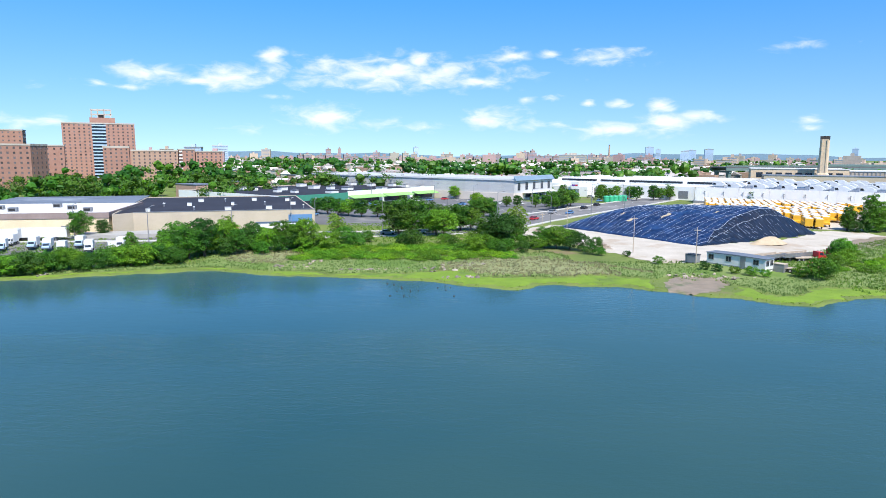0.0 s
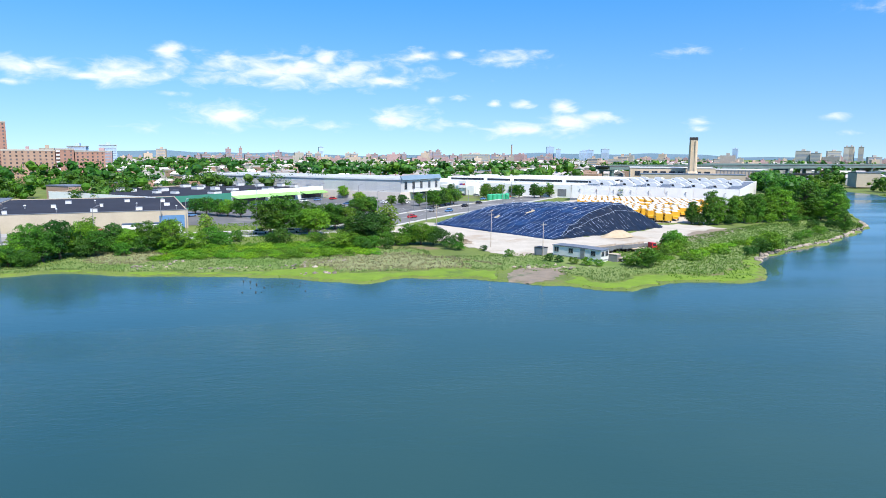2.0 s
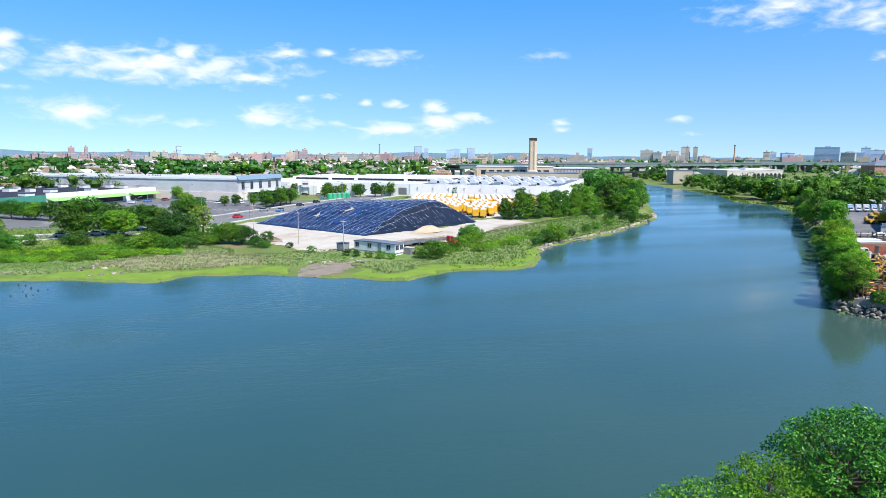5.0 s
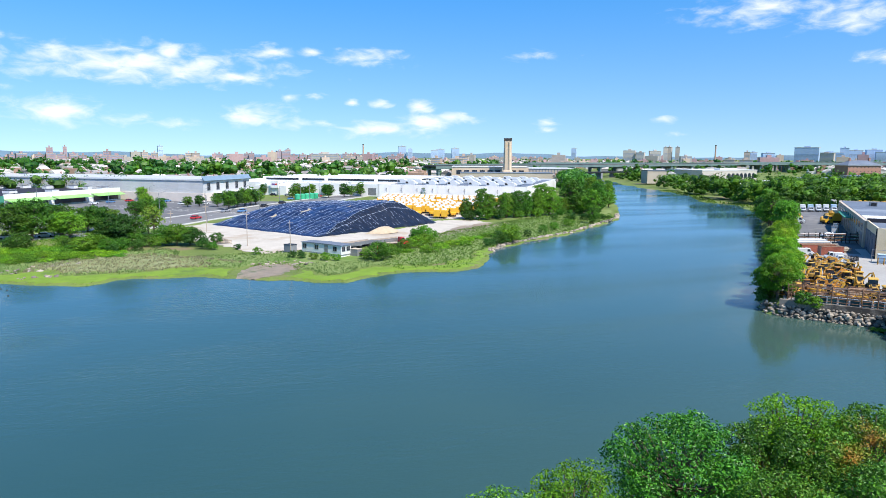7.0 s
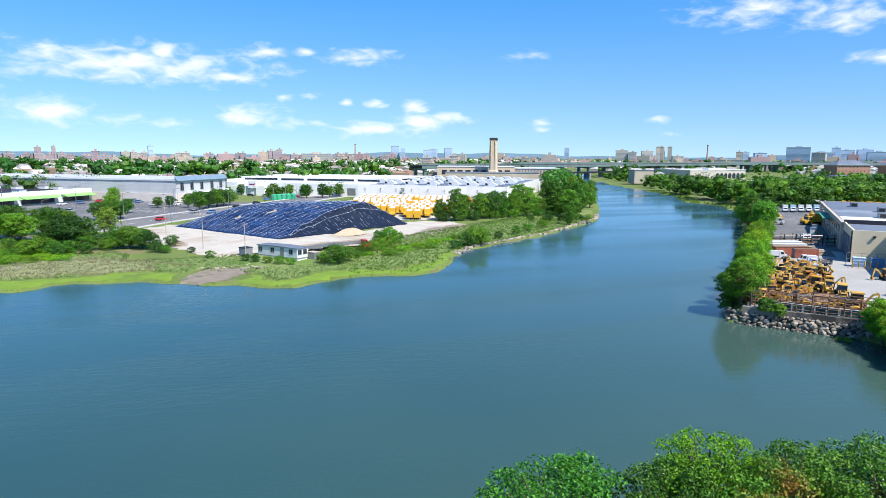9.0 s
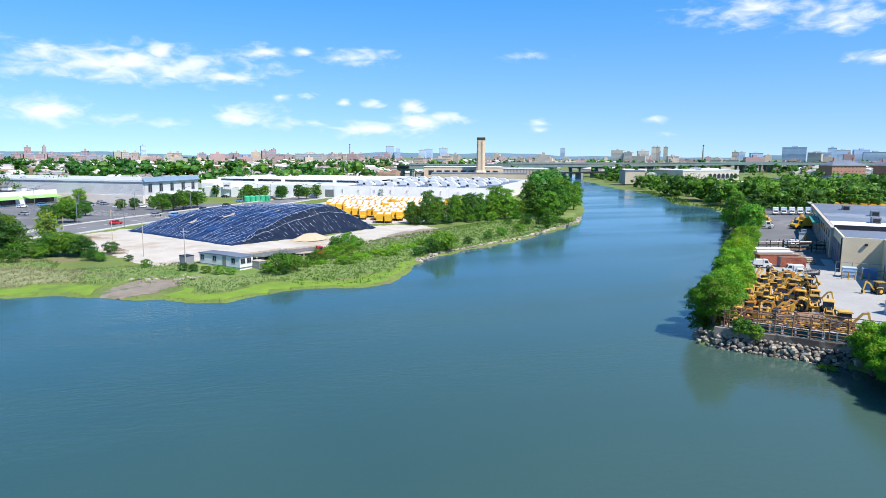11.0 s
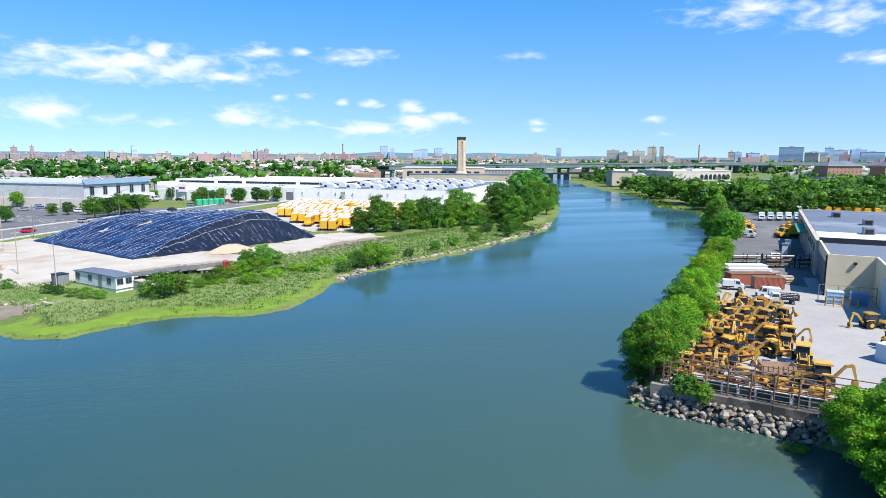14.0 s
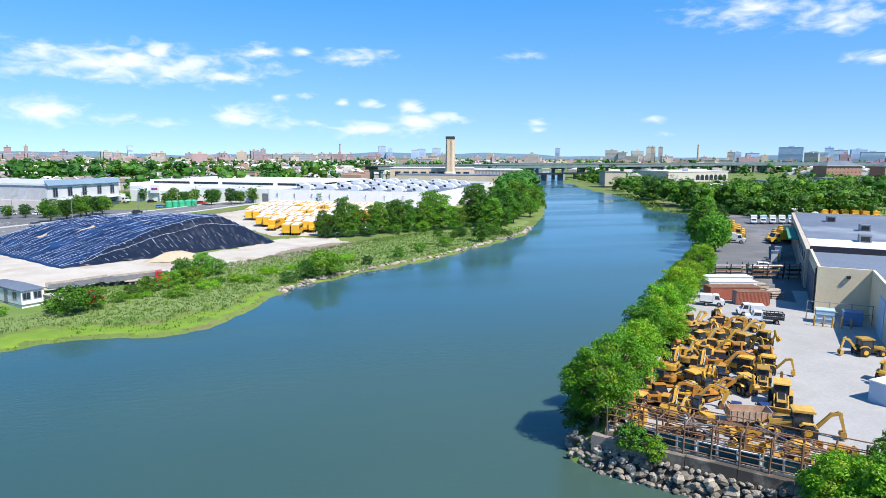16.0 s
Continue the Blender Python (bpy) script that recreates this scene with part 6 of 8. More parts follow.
    boom = [(0.95, 1.2), (1.05, 1.5), (2.6, 3.2), (3.3, 3.35), (5.0, 2.62), (4.95, 2.42), (3.35, 2.98), (2.78, 2.88), (1.3, 1.15)]
    part("boom", arm_plate(boom, -0.12, 0.14), paint, e, "bent yellow boom", at=turn)
    if pose_arm == 0:
        stick = [(4.6, 2.9), (5.15, 2.85), (5.35, 2.3), (4.6, 0.55), (4.35, 0.6)]
        part("stick", arm_plate(stick, -0.12, 0.11), paint, e, at=turn)
        part("bucket", bucket_shell(0.5, 0.95, pose(4.35, -0.12, 0.95, 0, 30, 0)), RUST, e, "rusty toothed bucket", at=turn)
        part("cylinder", Shell().tube((3.3, -0.12, 3.5), (5.05, -0.12, 2.95), 0.07), STEEL, e, at=turn)
    else:
        stick = [(4.75, 2.95), (5.3, 2.55), (5.2, 2.25), (2.75, 1.0), (2.65, 1.25)]
        part("stick", arm_plate(stick, -0.12, 0.11), paint, e, at=turn)
        part("bucket", bucket_shell(0.5, 0.95, pose(2.8, -0.12, 1.15, 0, 120, 0)), paint, e, at=turn)
        part("cylinder", Shell().tube((2.6, -0.12, 3.35), (5.0, -0.12, 2.85), 0.07), STEEL, e, at=turn)
    for y in (-0.42, 0.18):
        part("cylinder", Shell().tube((1.3, y, 1.1), (2.7, y, 2.85), 0.075), STEEL, e, at=turn)
    return e


def backhoe(m, folded=True, label="yellow backhoe loader with raised cab roof", size=1.0):
    size *= 0.62
    paint = MACHINE_PAINTS[int(m.translation.x * 5) % 4]
    b = thing("backhoe_loader", m @ Matrix.Diagonal((size, size, size, 1)), label, "backhoe loader", "machines in the yard")
    for y in (-0.95, 0.95):
        wheel(b, -0.9, y, 0.72, 0.5)
        wheel(b, 1.75, y, 0.5, 0.36)
    part("chassis", Shell().box(-1.6, 2.4, -0.5, 0.5, 0.5, 0.85), DARK_METAL, b)
    part("hood", Shell().side([(0.35, 0.85), (2.45, 0.85), (2.5, 1.3), (2.2, 1.5), (0.35, 1.65)], -0.45, 0.45), paint, b, "yellow engine hood")
    part("hood_panel", Shell().side([(0.45, 1.655), (2.15, 1.515), (2.15, 1.545), (0.45, 1.685)], -0.32, 0.32), DARK_METAL, b, "black louvred hood panel")
    part("grille", box(2.46, 2.53, -0.38, 0.38, 0.9, 1.3), DARK_METAL, b)
    cab = part("cab", Shell().side([(-1.3, 0.85), (0.45, 0.85), (0.5, 1.5), (-1.35, 1.5)], -0.75, 0.75), DARK_METAL, b, "black lower cab")
    part("glass", Shell().side([(-1.25, 1.5), (0.45, 1.5), (0.3, 2.55), (-1.2, 2.55)], -0.68, 0.68), GLASS, cab, "dark cab windows")
    for x0, x1, y in ((0.45, 0.3, -0.7), (0.45, 0.3, 0.7), (-1.28, -1.22, -0.7), (-1.28, -1.22, 0.7)):
        part("pillar", Shell().tube((x0, y, 1.5), (x1, y, 2.58), 0.055, n=5), DARK_METAL, cab)
    part("roof", Shell().side([(-1.5, 2.55), (0.6, 2.55), (0.55, 2.7), (0.3, 2.78), (-1.35, 2.78), (-1.5, 2.7)], -0.85, 0.85), paint, cab, "yellow cab roof")
    for y in (-0.62, 0.62):
        part("fender", Shell().side([(-1.65, 1.35), (-1.4, 1.6), (-0.4, 1.6), (-0.1, 1.3), (-0.15, 1.25), (-0.45, 1.5), (-1.35, 1.5), (-1.6, 1.3)], y - 0.3 if y < 0 else y, y if y < 0 else y + 0.55), paint, b)
        part("loader_arm", Shell().side([(0.5, 1.45), (0.7, 1.55), (2.6, 0.95), (3.2, 0.45), (3.05, 0.3), (2.5, 0.75)], y * 1.05 - 0.07, y * 1.05 + 0.07), paint, b)
    part("front_bucket", Shell().side([(3.05, 0.15), (3.95, 0.05), (3.9, 0.12), (3.25, 0.25), (3.15, 0.6), (3.35, 0.95), (3.25, 1.0), (3.0, 0.65)], -1.15, 1.15)
         .box(3.1, 3.8, -1.17, -1.12, 0.1, 0.7).box(3.1, 3.8, 1.12, 1.17, 0.1, 0.7), paint, b, "wide yellow loader bucket")
    part("stabiliser", Shell().box(-1.75, -1.55, -1.1, 1.1, 0.45, 0.7).box(-1.75, -1.5, -1.15, -0.9, 0.1, 1.1).box(-1.75, -1.5, 0.9, 1.15, 0.1, 1.1), DARK_METAL, b)
    if folded:
        part("boom", arm_plate([(-1.6, 0.8), (-1.9, 0.9), (-2.55, 2.4), (-2.3, 3.2), (-2.05, 3.15), (-2.2, 2.4), (-1.6, 1.1)], 0, 0.14), paint, b)
        part("stick", arm_plate([(-2.35, 3.25), (-2.05, 3.25), (-2.75, 1.2), (-2.95, 1.25)], 0.0, 0.1), paint, b)
        part("bucket", bucket_shell(0.4, 0.8, pose(-2.85, 0, 1.35, 0, 190, 0)), paint, b)
    else:
        part("boom", arm_plate([(-1.6, 0.8), (-1.7, 1.15), (-2.9, 2.65), (-3.7, 2.75), (-3.7, 2.5), (-3.0, 2.3), (-1.9, 0.85)], 0, 0.15), paint, b)
        part("stick", arm_plate([(-3.4, 2.95), (-3.85, 2.75), (-4.3, 0.8), (-4.1, 0.75)], 0, 0.11), paint, b)
        part("bucket", bucket_shell(0.4, 0.75, pose(-4.2, 0, 0.95, 0, 10, 0)), paint, b)
    return b


def machines():
    spots = [(107.0, 49.6, 25, 30, 0), (109.5, 51.4, 150, -20, 1), (112.1, 53.5, 20, 15, 0), (114.4, 50.6, 190, 30, 1), (117.1, 54.9, 160, 25, 0), (119.7, 58.2, 35, -30, 1), (122.8, 60.9, 10, 20, 0), 
             (110.7, 47.7, 10, -15, 1), (125.9, 60.0, -25, 10, 0), (105.6, 45.8, 60, -20, 1), (115.6, 57.4, 100, 10, 1), (121.1, 62.9, 30, 10, 0), (124.2, 64.6, -10, 25, 1), (128.3, 65.2, 40, 0, 1), 
             (106.0, 47.7, -28, 10, 0), (108.5, 47.3, -40, 0, 0), (112.8, 48.6, -30, -20, 0), (116.4, 52.7, -36, 0, 0), (121.6, 57.6, -20, 20, 1), (110.5, 53.7, 20, 0, 0), (125.5, 62.3, -30, 0, 0), 
             (118.9, 56.4, -50, 0, 1), (107.6, 45.8, 200, 10, 1), (113.6, 51.8, 0, 40, 0), (115.0, 54.7, 60, -20, 1), (120.1, 60.2, -45, 10, 0), (127.3, 62.9, 70, 0, 0), (123.0, 58.8, 45, 30, 0)]
    for i, (x, y, rz, sw, kind) in enumerate(spots):
        excavator(pose(x, y, DECK, 0, 0, rz), sw, kind, (0.92, 0.84, 1.0)[i % 3], ("yellow tracked excavator with folded digging arm", "small yellow excavator parked among others", "large yellow excavator with its arm reaching out")[i % 3])
    hoes = [(114.7, 44.5, -137, True, 1.13), (111.5, 40.4, 140, False, 1.1), (133.1, 51.2, -20, False, 1.0), (127.9, 45.5, 20, True, 1.0), (114.4, 47.8, 75, True, 0.92), (117.7, 51.2, 120, True, 0.95), (120.6, 54.7, 60, True, 0.95), 
             (123.4, 57.0, 100, False, 0.95), (109.3, 54.3, 70, True, 0.95), (113.0, 57.8, 40, True, 0.9), (117.3, 60.0, 80, True, 0.9), (128.8, 61.9, -30, False, 0.9), (104.3, 47.5, 30, True, 0.85), (111.1, 50.0, 95, True, 0.9), 
             (117.1, 48.4, -137, True, 0.9), (119.9, 50.9, 130, False, 0.9), (122.2, 53.1, 70, True, 0.9), (126.3, 57.2, 110, True, 0.9), (119.1, 61.7, 60, True, 0.85), (123.2, 67.4, 20, True, 0.9), (106.8, 52.2, 60, True, 0.9)]
    for i, (x, y, rz, fold, s) in enumerate(hoes):
        backhoe(pose(x, y, DECK, 0, 0, rz), fold, ("yellow backhoe loader with raised cab roof", "dusty yellow backhoe loader packed in a row")[i % 2], s)
    # loose buckets, blades and seats along the fence
    r = random.Random(8)
    for i in range(70):
        a, b = r.uniform(1.2, 6.4), r.uniform(-0.5, 16)
        m = pose(98.6, 45.1, DECK + 0.55, 0, 0, -53.0) @ pose(b, 1.2 + a * 0.8, 0, r.uniform(-20, 20), r.uniform(-30, 60), r.uniform(0, 360))
        s = r.uniform(0.35, 0.85)
        mat = (PLANT_YELLOW, PLANT_YELLOW, RUST, DARK_METAL)[i % 4]
        solo("digger_bucket", bucket_shell(0.5 * s, s), mat, "loose %s digger bucket lying on the concrete" % ("yellow", "yellow", "rusty", "black")[i % 4], "digger bucket", "loose buckets", at=m)
    for i, (x, y, mat) in enumerate(((110.8, 44.9, DARK_BLUE), (112.6, 44.0, DARK_BLUE), (107.4, 44.3, PLANT_YELLOW), (105.4, 45.5, PLANT_YELLOW), (109.3, 38.3, PLANT_YELLOW), (108.2, 41.0, PLANT_YELLOW), (111.3, 37.1, PLANT_YELLOW))):
        m = pose(x, y, DECK, 0, 0, 42.7 + i * 23) @ Matrix.Diagonal((0.7, 0.7, 0.7, 1))
        pile = thing("engine_unit", m, "loose %s engine and hose assembly" % ("blue", "blue", "yellow", "yellow", "yellow", "yellow", "yellow")[i], "engine", "loose machine parts")
        part("block", Shell().side([(-0.8, 0.2), (0.8, 0.2), (0.8, 0.7), (0.4, 1.0), (-0.8, 0.9)], -0.5, 0.5), mat, pile)
        part("hose", Shell().tube((-0.6, 0.5, 0.3), (0.2, 0.9, 0.9), 0.07).tube((0.2, 0.9, 0.9), (0.9, 0.2, 0.3), 0.07), DARK_METAL, pile)
        part("skid", Shell().box(-1, 1, -0.6, -0.45, 0, 0.2).box(-1, 1, 0.45, 0.6, 0, 0.2), RUST, pile)
    scoop = thing("dump_body", pose(109.9, 43.0, DECK, 0, 0, -30) @ Matrix.Diagonal((0.58, 0.62, 0.68, 1)), "rust-streaked dump truck body set on the ground", "dump body")
    part("tub", Shell().side([(-2.2, 0.5), (2.0, 0.5), (2.5, 1.7), (2.42, 1.7), (1.9, 0.62), (-2.15, 0.62), (-2.3, 1.7), (-2.38, 1.7)], -1.0, 1.0), FADED_RUST, scoop)
    part("side_board", box(-2.3, 2.4, -1.06, -1.0, 0.5, 1.6), FADED_RUST, scoop, "rust-stained side board")
    part("side_board", box(-2.3, 2.4, 1.0, 1.06, 0.5, 1.6), FADED_RUST, scoop)
    for k in range(7):
        part("stake", box(-2.1 + k * 0.68, -1.98 + k * 0.68, -1.14, -1.06, 0.45, 1.65), DEADWOOD, scoop)


def box_truck(m, label, long=5.6, cab_mat=None, box_mat=None, tall=2.6, group="parked trucks"):
    t = thing("box_truck", m, label, "truck", group)
    cab_mat, box_mat = cab_mat or WHITE_PAINT, box_mat or WHITE_PAINT
    part("cargo_box", Shell().box(-long, -0.1, -1.2, 1.2, 0.95, 0.95 + tall), box_mat, t)
    part("chassis", box(-long, 2.0, -0.5, 0.5, 0.55, 0.95), DARK_METAL, t)
    cab = part("cab", Shell().side([(0, 0.5), (2.2, 0.5), (2.3, 1.2), (1.55, 1.45), (1.2, 2.3), (0, 2.35)], -1.05, 1.05), cab_mat, t)
    part("windscreen", Shell().add([(1.57, -0.9, 1.5), (1.57, 0.9, 1.5), (1.25, 0.9, 2.2), (1.25, -0.9, 2.2)], [(0, 1, 2, 3)]), GLASS, cab)
    part("side_window", Shell().side([(0.35, 1.45), (1.35, 1.45), (1.1, 2.15), (0.35, 2.15)], -1.07, 1.07), GLASS, cab)
    part("bumper", box(2.2, 2.4, -1.05, 1.05, 0.45, 0.75), DARK_METAL, t)
    for x in (1.2, -long + 1.3):
        for y in (-0.95, 0.95):
            wheel(t, x, y, 0.46, 0.3, "tyre")
    return t


def yard_vehicles():
    van = lambda m, lab: box_truck(m @ Matrix.Diagonal((0.58, 0.62, 0.62, 1)), lab, 2.6, tall=1.3, group="yard vehicles")
    van(pose(134.7, 72.6, DECK, 0, 0, -40), "white work van beside the container")
    van(pose(134.9, 67.0, DECK, 0, 0, 142), "white van parked among machines")
    stake = thing("stake_truck", pose(133.7, 64.0, DECK, 0, 0, 140) @ Matrix.Diagonal((0.60, 0.64, 0.66, 1)), "white pickup with a black stake bed", "truck", "yard vehicles")
    part("bed", box(-3.6, -0.1, -1.05, 1.05, 0.8, 0.95), DARK_METAL, stake)
    for z in (1.15, 1.45, 1.75):
        for y in (-1.05, 1.0):
            part("bed_rail", box(-3.6, -0.1, y, y + 0.05, z, z + 0.14), DARK_METAL, stake)
        part("bed_rail", box(-3.6, -3.55, -1.05, 1.05, z, z + 0.14), DARK_METAL, stake)
    for k in range(6):
        for y in (-1.1, 1.05):
            part("stake", box(-3.6 + k * 0.69, -3.52 + k * 0.69, y, y + 0.05, 0.8, 1.95), DARK_METAL, stake)
    part("cab", Shell().side([(0, 0.5), (2.9, 0.5), (2.95, 1.15), (1.9, 1.25), (1.45, 1.95), (0, 1.95)], -0.95, 0.95), WHITE_PAINT, stake)
    part("window", Shell().side([(0.3, 1.3), (1.7, 1.3), (1.38, 1.85), (0.3, 1.85)], -0.97, 0.97), GLASS, stake)
    for x in (2.1, -2.4):
        for y in (-0.85, 0.85):
            wheel(stake, x, y, 0.4, 0.28, "tyre")
    # the container, and the rusty roof beyond it
    c = thing("shipping_container", pose(139.9, 71.6, DECK, 0, 0, -26.6) @ Matrix.Diagonal((0.66, 0.66, 0.66, 1)), "faded red corrugated shipping container", "container")
    wave = []
    for k in range(24):
        x = -3.0 + k * 0.25
        wave += [(x, -1.2), (x + 0.1, -1.2), (x + 0.13, -1.155), (x + 0.22, -1.155)]
    part("side_wall", Shell().prism([(-3.03, -1.2)] + wave + [(3.03, -1.2), (3.03, -1.12), (-3.03, -1.12)], 0.1, 2.5), CONTAINER_RED, c, "corrugated red side wall")
    part("side_wall", box(-3.03, 3.03, 1.12, 1.2, 0.1, 2.5), CONTAINER_RED, c)
    part("roof", box(-3.03, 3.03, -1.2, 1.2, 2.5, 2.58), RUST, c, "rusted flat roof")
    part("end_door", box(3.03, 3.1, -1.15, 1.15, 0.1, 2.5), CONTAINER_RED, c)
    part("end_wall", box(-3.1, -3.03, -1.15, 1.15, 0.1, 2.5), STEEL, c)
    for y in (-0.8, -0.3, 0.3, 0.8):
        part("lock_bar", Shell().tube((3.13, y, 0.2), (3.13, y, 2.45), 0.025, n=5), STEEL, c)
    for i, (dx, dy, mat, lab) in enumerate(((1.2, 3.2, CONTAINER_RED, "rusty red container with a peeling roof"), (4.0, 6.4, WHITE_PAINT, "white container with a rust-streaked roof"), (6.2, 9.2, WHITE_PAINT, "long white container under debris"))):
        b = thing("shipping_container", pose(139.8 + dx, 71.5 + dy, DECK, 0, 0, -20) @ Matrix.Diagonal((0.75, 0.9, 0.66, 1)), lab, "container")
        part("body", box(-5.6, 3.1, -1.2, 1.2, 0.1, 2.45), mat, b)
        part("roof", box(-5.65, 3.15, -1.25, 1.25, 2.45, 2.55), (RUST, ROOF_WHITE, ROOF_WHITE)[i], b)
    for i in range(9):
        x, y = 146.4 + rnd(-1, 1.4) + i * 0.55, 71.6 + i * 1.2 + rnd(-0.5, 0.5)
        stack = thing("timber_stack", pose(x - 1.4, y + 1.2, DECK, 0, 0, rnd(-30, 0)), "stack of weathered timber and pallets", "timber stack", "timber beside the container")
        for k in range(3):
            part("board", box(-0.9, 0.9, -0.5, 0.5, k * 0.3 + 0.02, k * 0.3 + 0.2), DEADWOOD, stack)
    for i in range(3):
        rackm = pose(151.0 + i * 5.2, 86.6 - i * 2.1, DECK, 0, 0, -20)
        rack = thing("steel_rack", rackm, "dark steel rack stacked with pipes and scrap", "rack", "racks across the yard")
        for x in (-2.4, 0, 2.4):
            for y in (-0.7, 0.7):
                part("upright", box(x - 0.06, x + 0.06, y - 0.06, y + 0.06, 0, 2.3), DARK_METAL, rack)
        for z in (0.5, 1.2, 1.9):
            part("shelf", box(-2.5, 2.5, -0.75, 0.75, z, z + 0.08), RUST, rack)
        for k in range(8):
            part("pipe", Shell().tube((-2.6, -0.6 + k * 0.17, 0.7 + 0.65 * (k % 3)), (2.6, -0.6 + k * 0.17, 0.7 + 0.65 * (k % 3)), 0.08, n=6), (RUST, DARK_METAL, STEEL, GREEN_PAINT)[k % 4], rack)
    box_truck(pose(159.7, 88.5, DECK, 0, 0, -120) @ Matrix.Diagonal((0.7, 0.75, 0.75, 1)), "white pickup truck parked by racks", 2.4, tall=0.5, group="yard vehicles")
    # bins by the gable wall
    for x, y, mat, lab in ((140.3, 61.5, PALE_BLUE, "pale blue steel skip against the gable wall"), (142.3, 59.7, BLUE_PAINT, "dark blue steel skip in the shade")):
        b = thing("steel_skip", pose(x, y, DECK, 0, 0, 42.7) @ Matrix.Diagonal((0.62, 0.62, 0.75, 1)), lab, "skip", "skips at the gable")
        part("body", Shell().side([(-1.2, 0.1), (1.2, 0.1), (1.3, 2.0), (-1.3, 2.0)], -1.5, 1.5), mat, b)
        part("lid", box(-1.35, 1.35, -1.55, 1.55, 2.0, 2.1), mat, b)
        for z in (0.7, 1.4):
            part("rib", box(-1.36, -1.25, -1.5, 1.5, z, z + 0.1), mat, b)
    for k in range(5):
        part_post = thing("bollard", pose(138.0 + k * 0.6, 60.9 - k * 0.64, DECK), "yellow steel bollard guarding the skips", "bollard", "bollards by the skips")
        part("post", Shell().tube((0, 0, 0), (0, 0, 1.15), 0.09), PLANT_YELLOW, part_post)
        part("cap", Shell().ball((0, 0, 1.15), 0.09, 0.09, 0.06, 8, 4), PLANT_YELLOW, part_post)
    cage = thing("wire_cage", pose(145.0, 66.6, DECK, 0, 0, 42.7), "grey wire fence round the skips", "fence")
    for y in (1.2, -1.0, -3.2, -5.2):
        part("post", Shell().tube((-6.0, y, 0), (-6.0, y, 2.2), 0.05), STEEL, cage)
    for z in (1.1, 2.15):
        part("rail", Shell().tube((-6.0, 1.2, z), (-6.0, -5.2, z), 0.035), STEEL, cage)
    w = thing("white_box", pose(123.6, 42.2, DECK, 0, 0, 42.7 - 40), "pale blue-white storage box on the concrete", "storage box")
    part("body", box(-1.5, 1.5, -0.9, 0.9, -0.01, 1.6), PALE_BLUE, w)
    part("lid", box(-1.55, 1.55, -0.95, 0.95, 1.6, 1.7), WHITE_PAINT, w)
    # the far lane: yellow vans and trucks
    for i in range(3):
        box_truck(pose(192.0 + i * 3.0, 114.3 + i * 2.5, DECK, 0, 0, 162), "yellow step van with a pale roof", 4.6, BUS_YELLOW, BUS_YELLOW, 2.1, "yellow vans in the lane")
    for i in range(3):
        box_truck(pose(190 + i * 3.4, 124.6 + i * 3.4, DECK, 0, 0, -47), "yellow truck under the trees", 4.6, BUS_YELLOW, BUS_YELLOW, 2.2, "yellow vans in the lane")
    box_truck(pose(184.0, 118.0, DECK, 0, 0, -47) @ Matrix.Diagonal((0.8, 0.8, 0.8, 1)), "white van under the trees", 3.4, tall=1.7, group="yard vehicles")
    for i in range(6):
        box_truck(pose(219.5 + i * 2.6, 147.2 - i * 0.8, DECK, 0, 0, -135) @ Matrix.Diagonal((0.6, 0.66, 0.66, 1)), "white box truck with pale cab", 4.8, None, (WHITE_PAINT, PALE_BLUE, WHITE_PAINT)[i % 3], 2.5, "white trucks at the lane's end")
    for i in range(9):
        box_truck(pose(248 + i * 2.0, 158.5 - i * 1.8, 2.0, 0, 0, -135) @ Matrix.Diagonal((0.75, 0.72, 0.72, 1)), ("white trailer truck beside the trees", "yellow truck parked behind the hall")[i > 2], 6.5, (WHITE_PAINT, BUS_YELLOW)[i > 2], (WHITE_PAINT, BUS_YELLOW)[i > 2], 2.5, "trucks behind the hall")
    for i in range(4):
        crate = thing("gas_kiosk", pose(170.5 + i * 1.6, 95.8 + i * 1.1, DECK, 0, 0, 42.7), "small white and yellow service kiosk", "kiosk", "kiosks in the lane")
        part("case", box(-0.6, 0.6, -0.5, 0.5, 0, (1.9, 1.3, 2.2, 1.2)[i]), (WHITE_PAINT, PLANT_YELLOW, WHITE_PAINT, PLANT_YELLOW)[i], crate)
        part("roof", box(-0.7, 0.7, -0.6, 0.6, (1.9, 1.3, 2.2, 1.2)[i], (2.0, 1.4, 2.3, 1.3)[i]), STEEL, crate)


build_yard()
machines()
yard_vehicles()

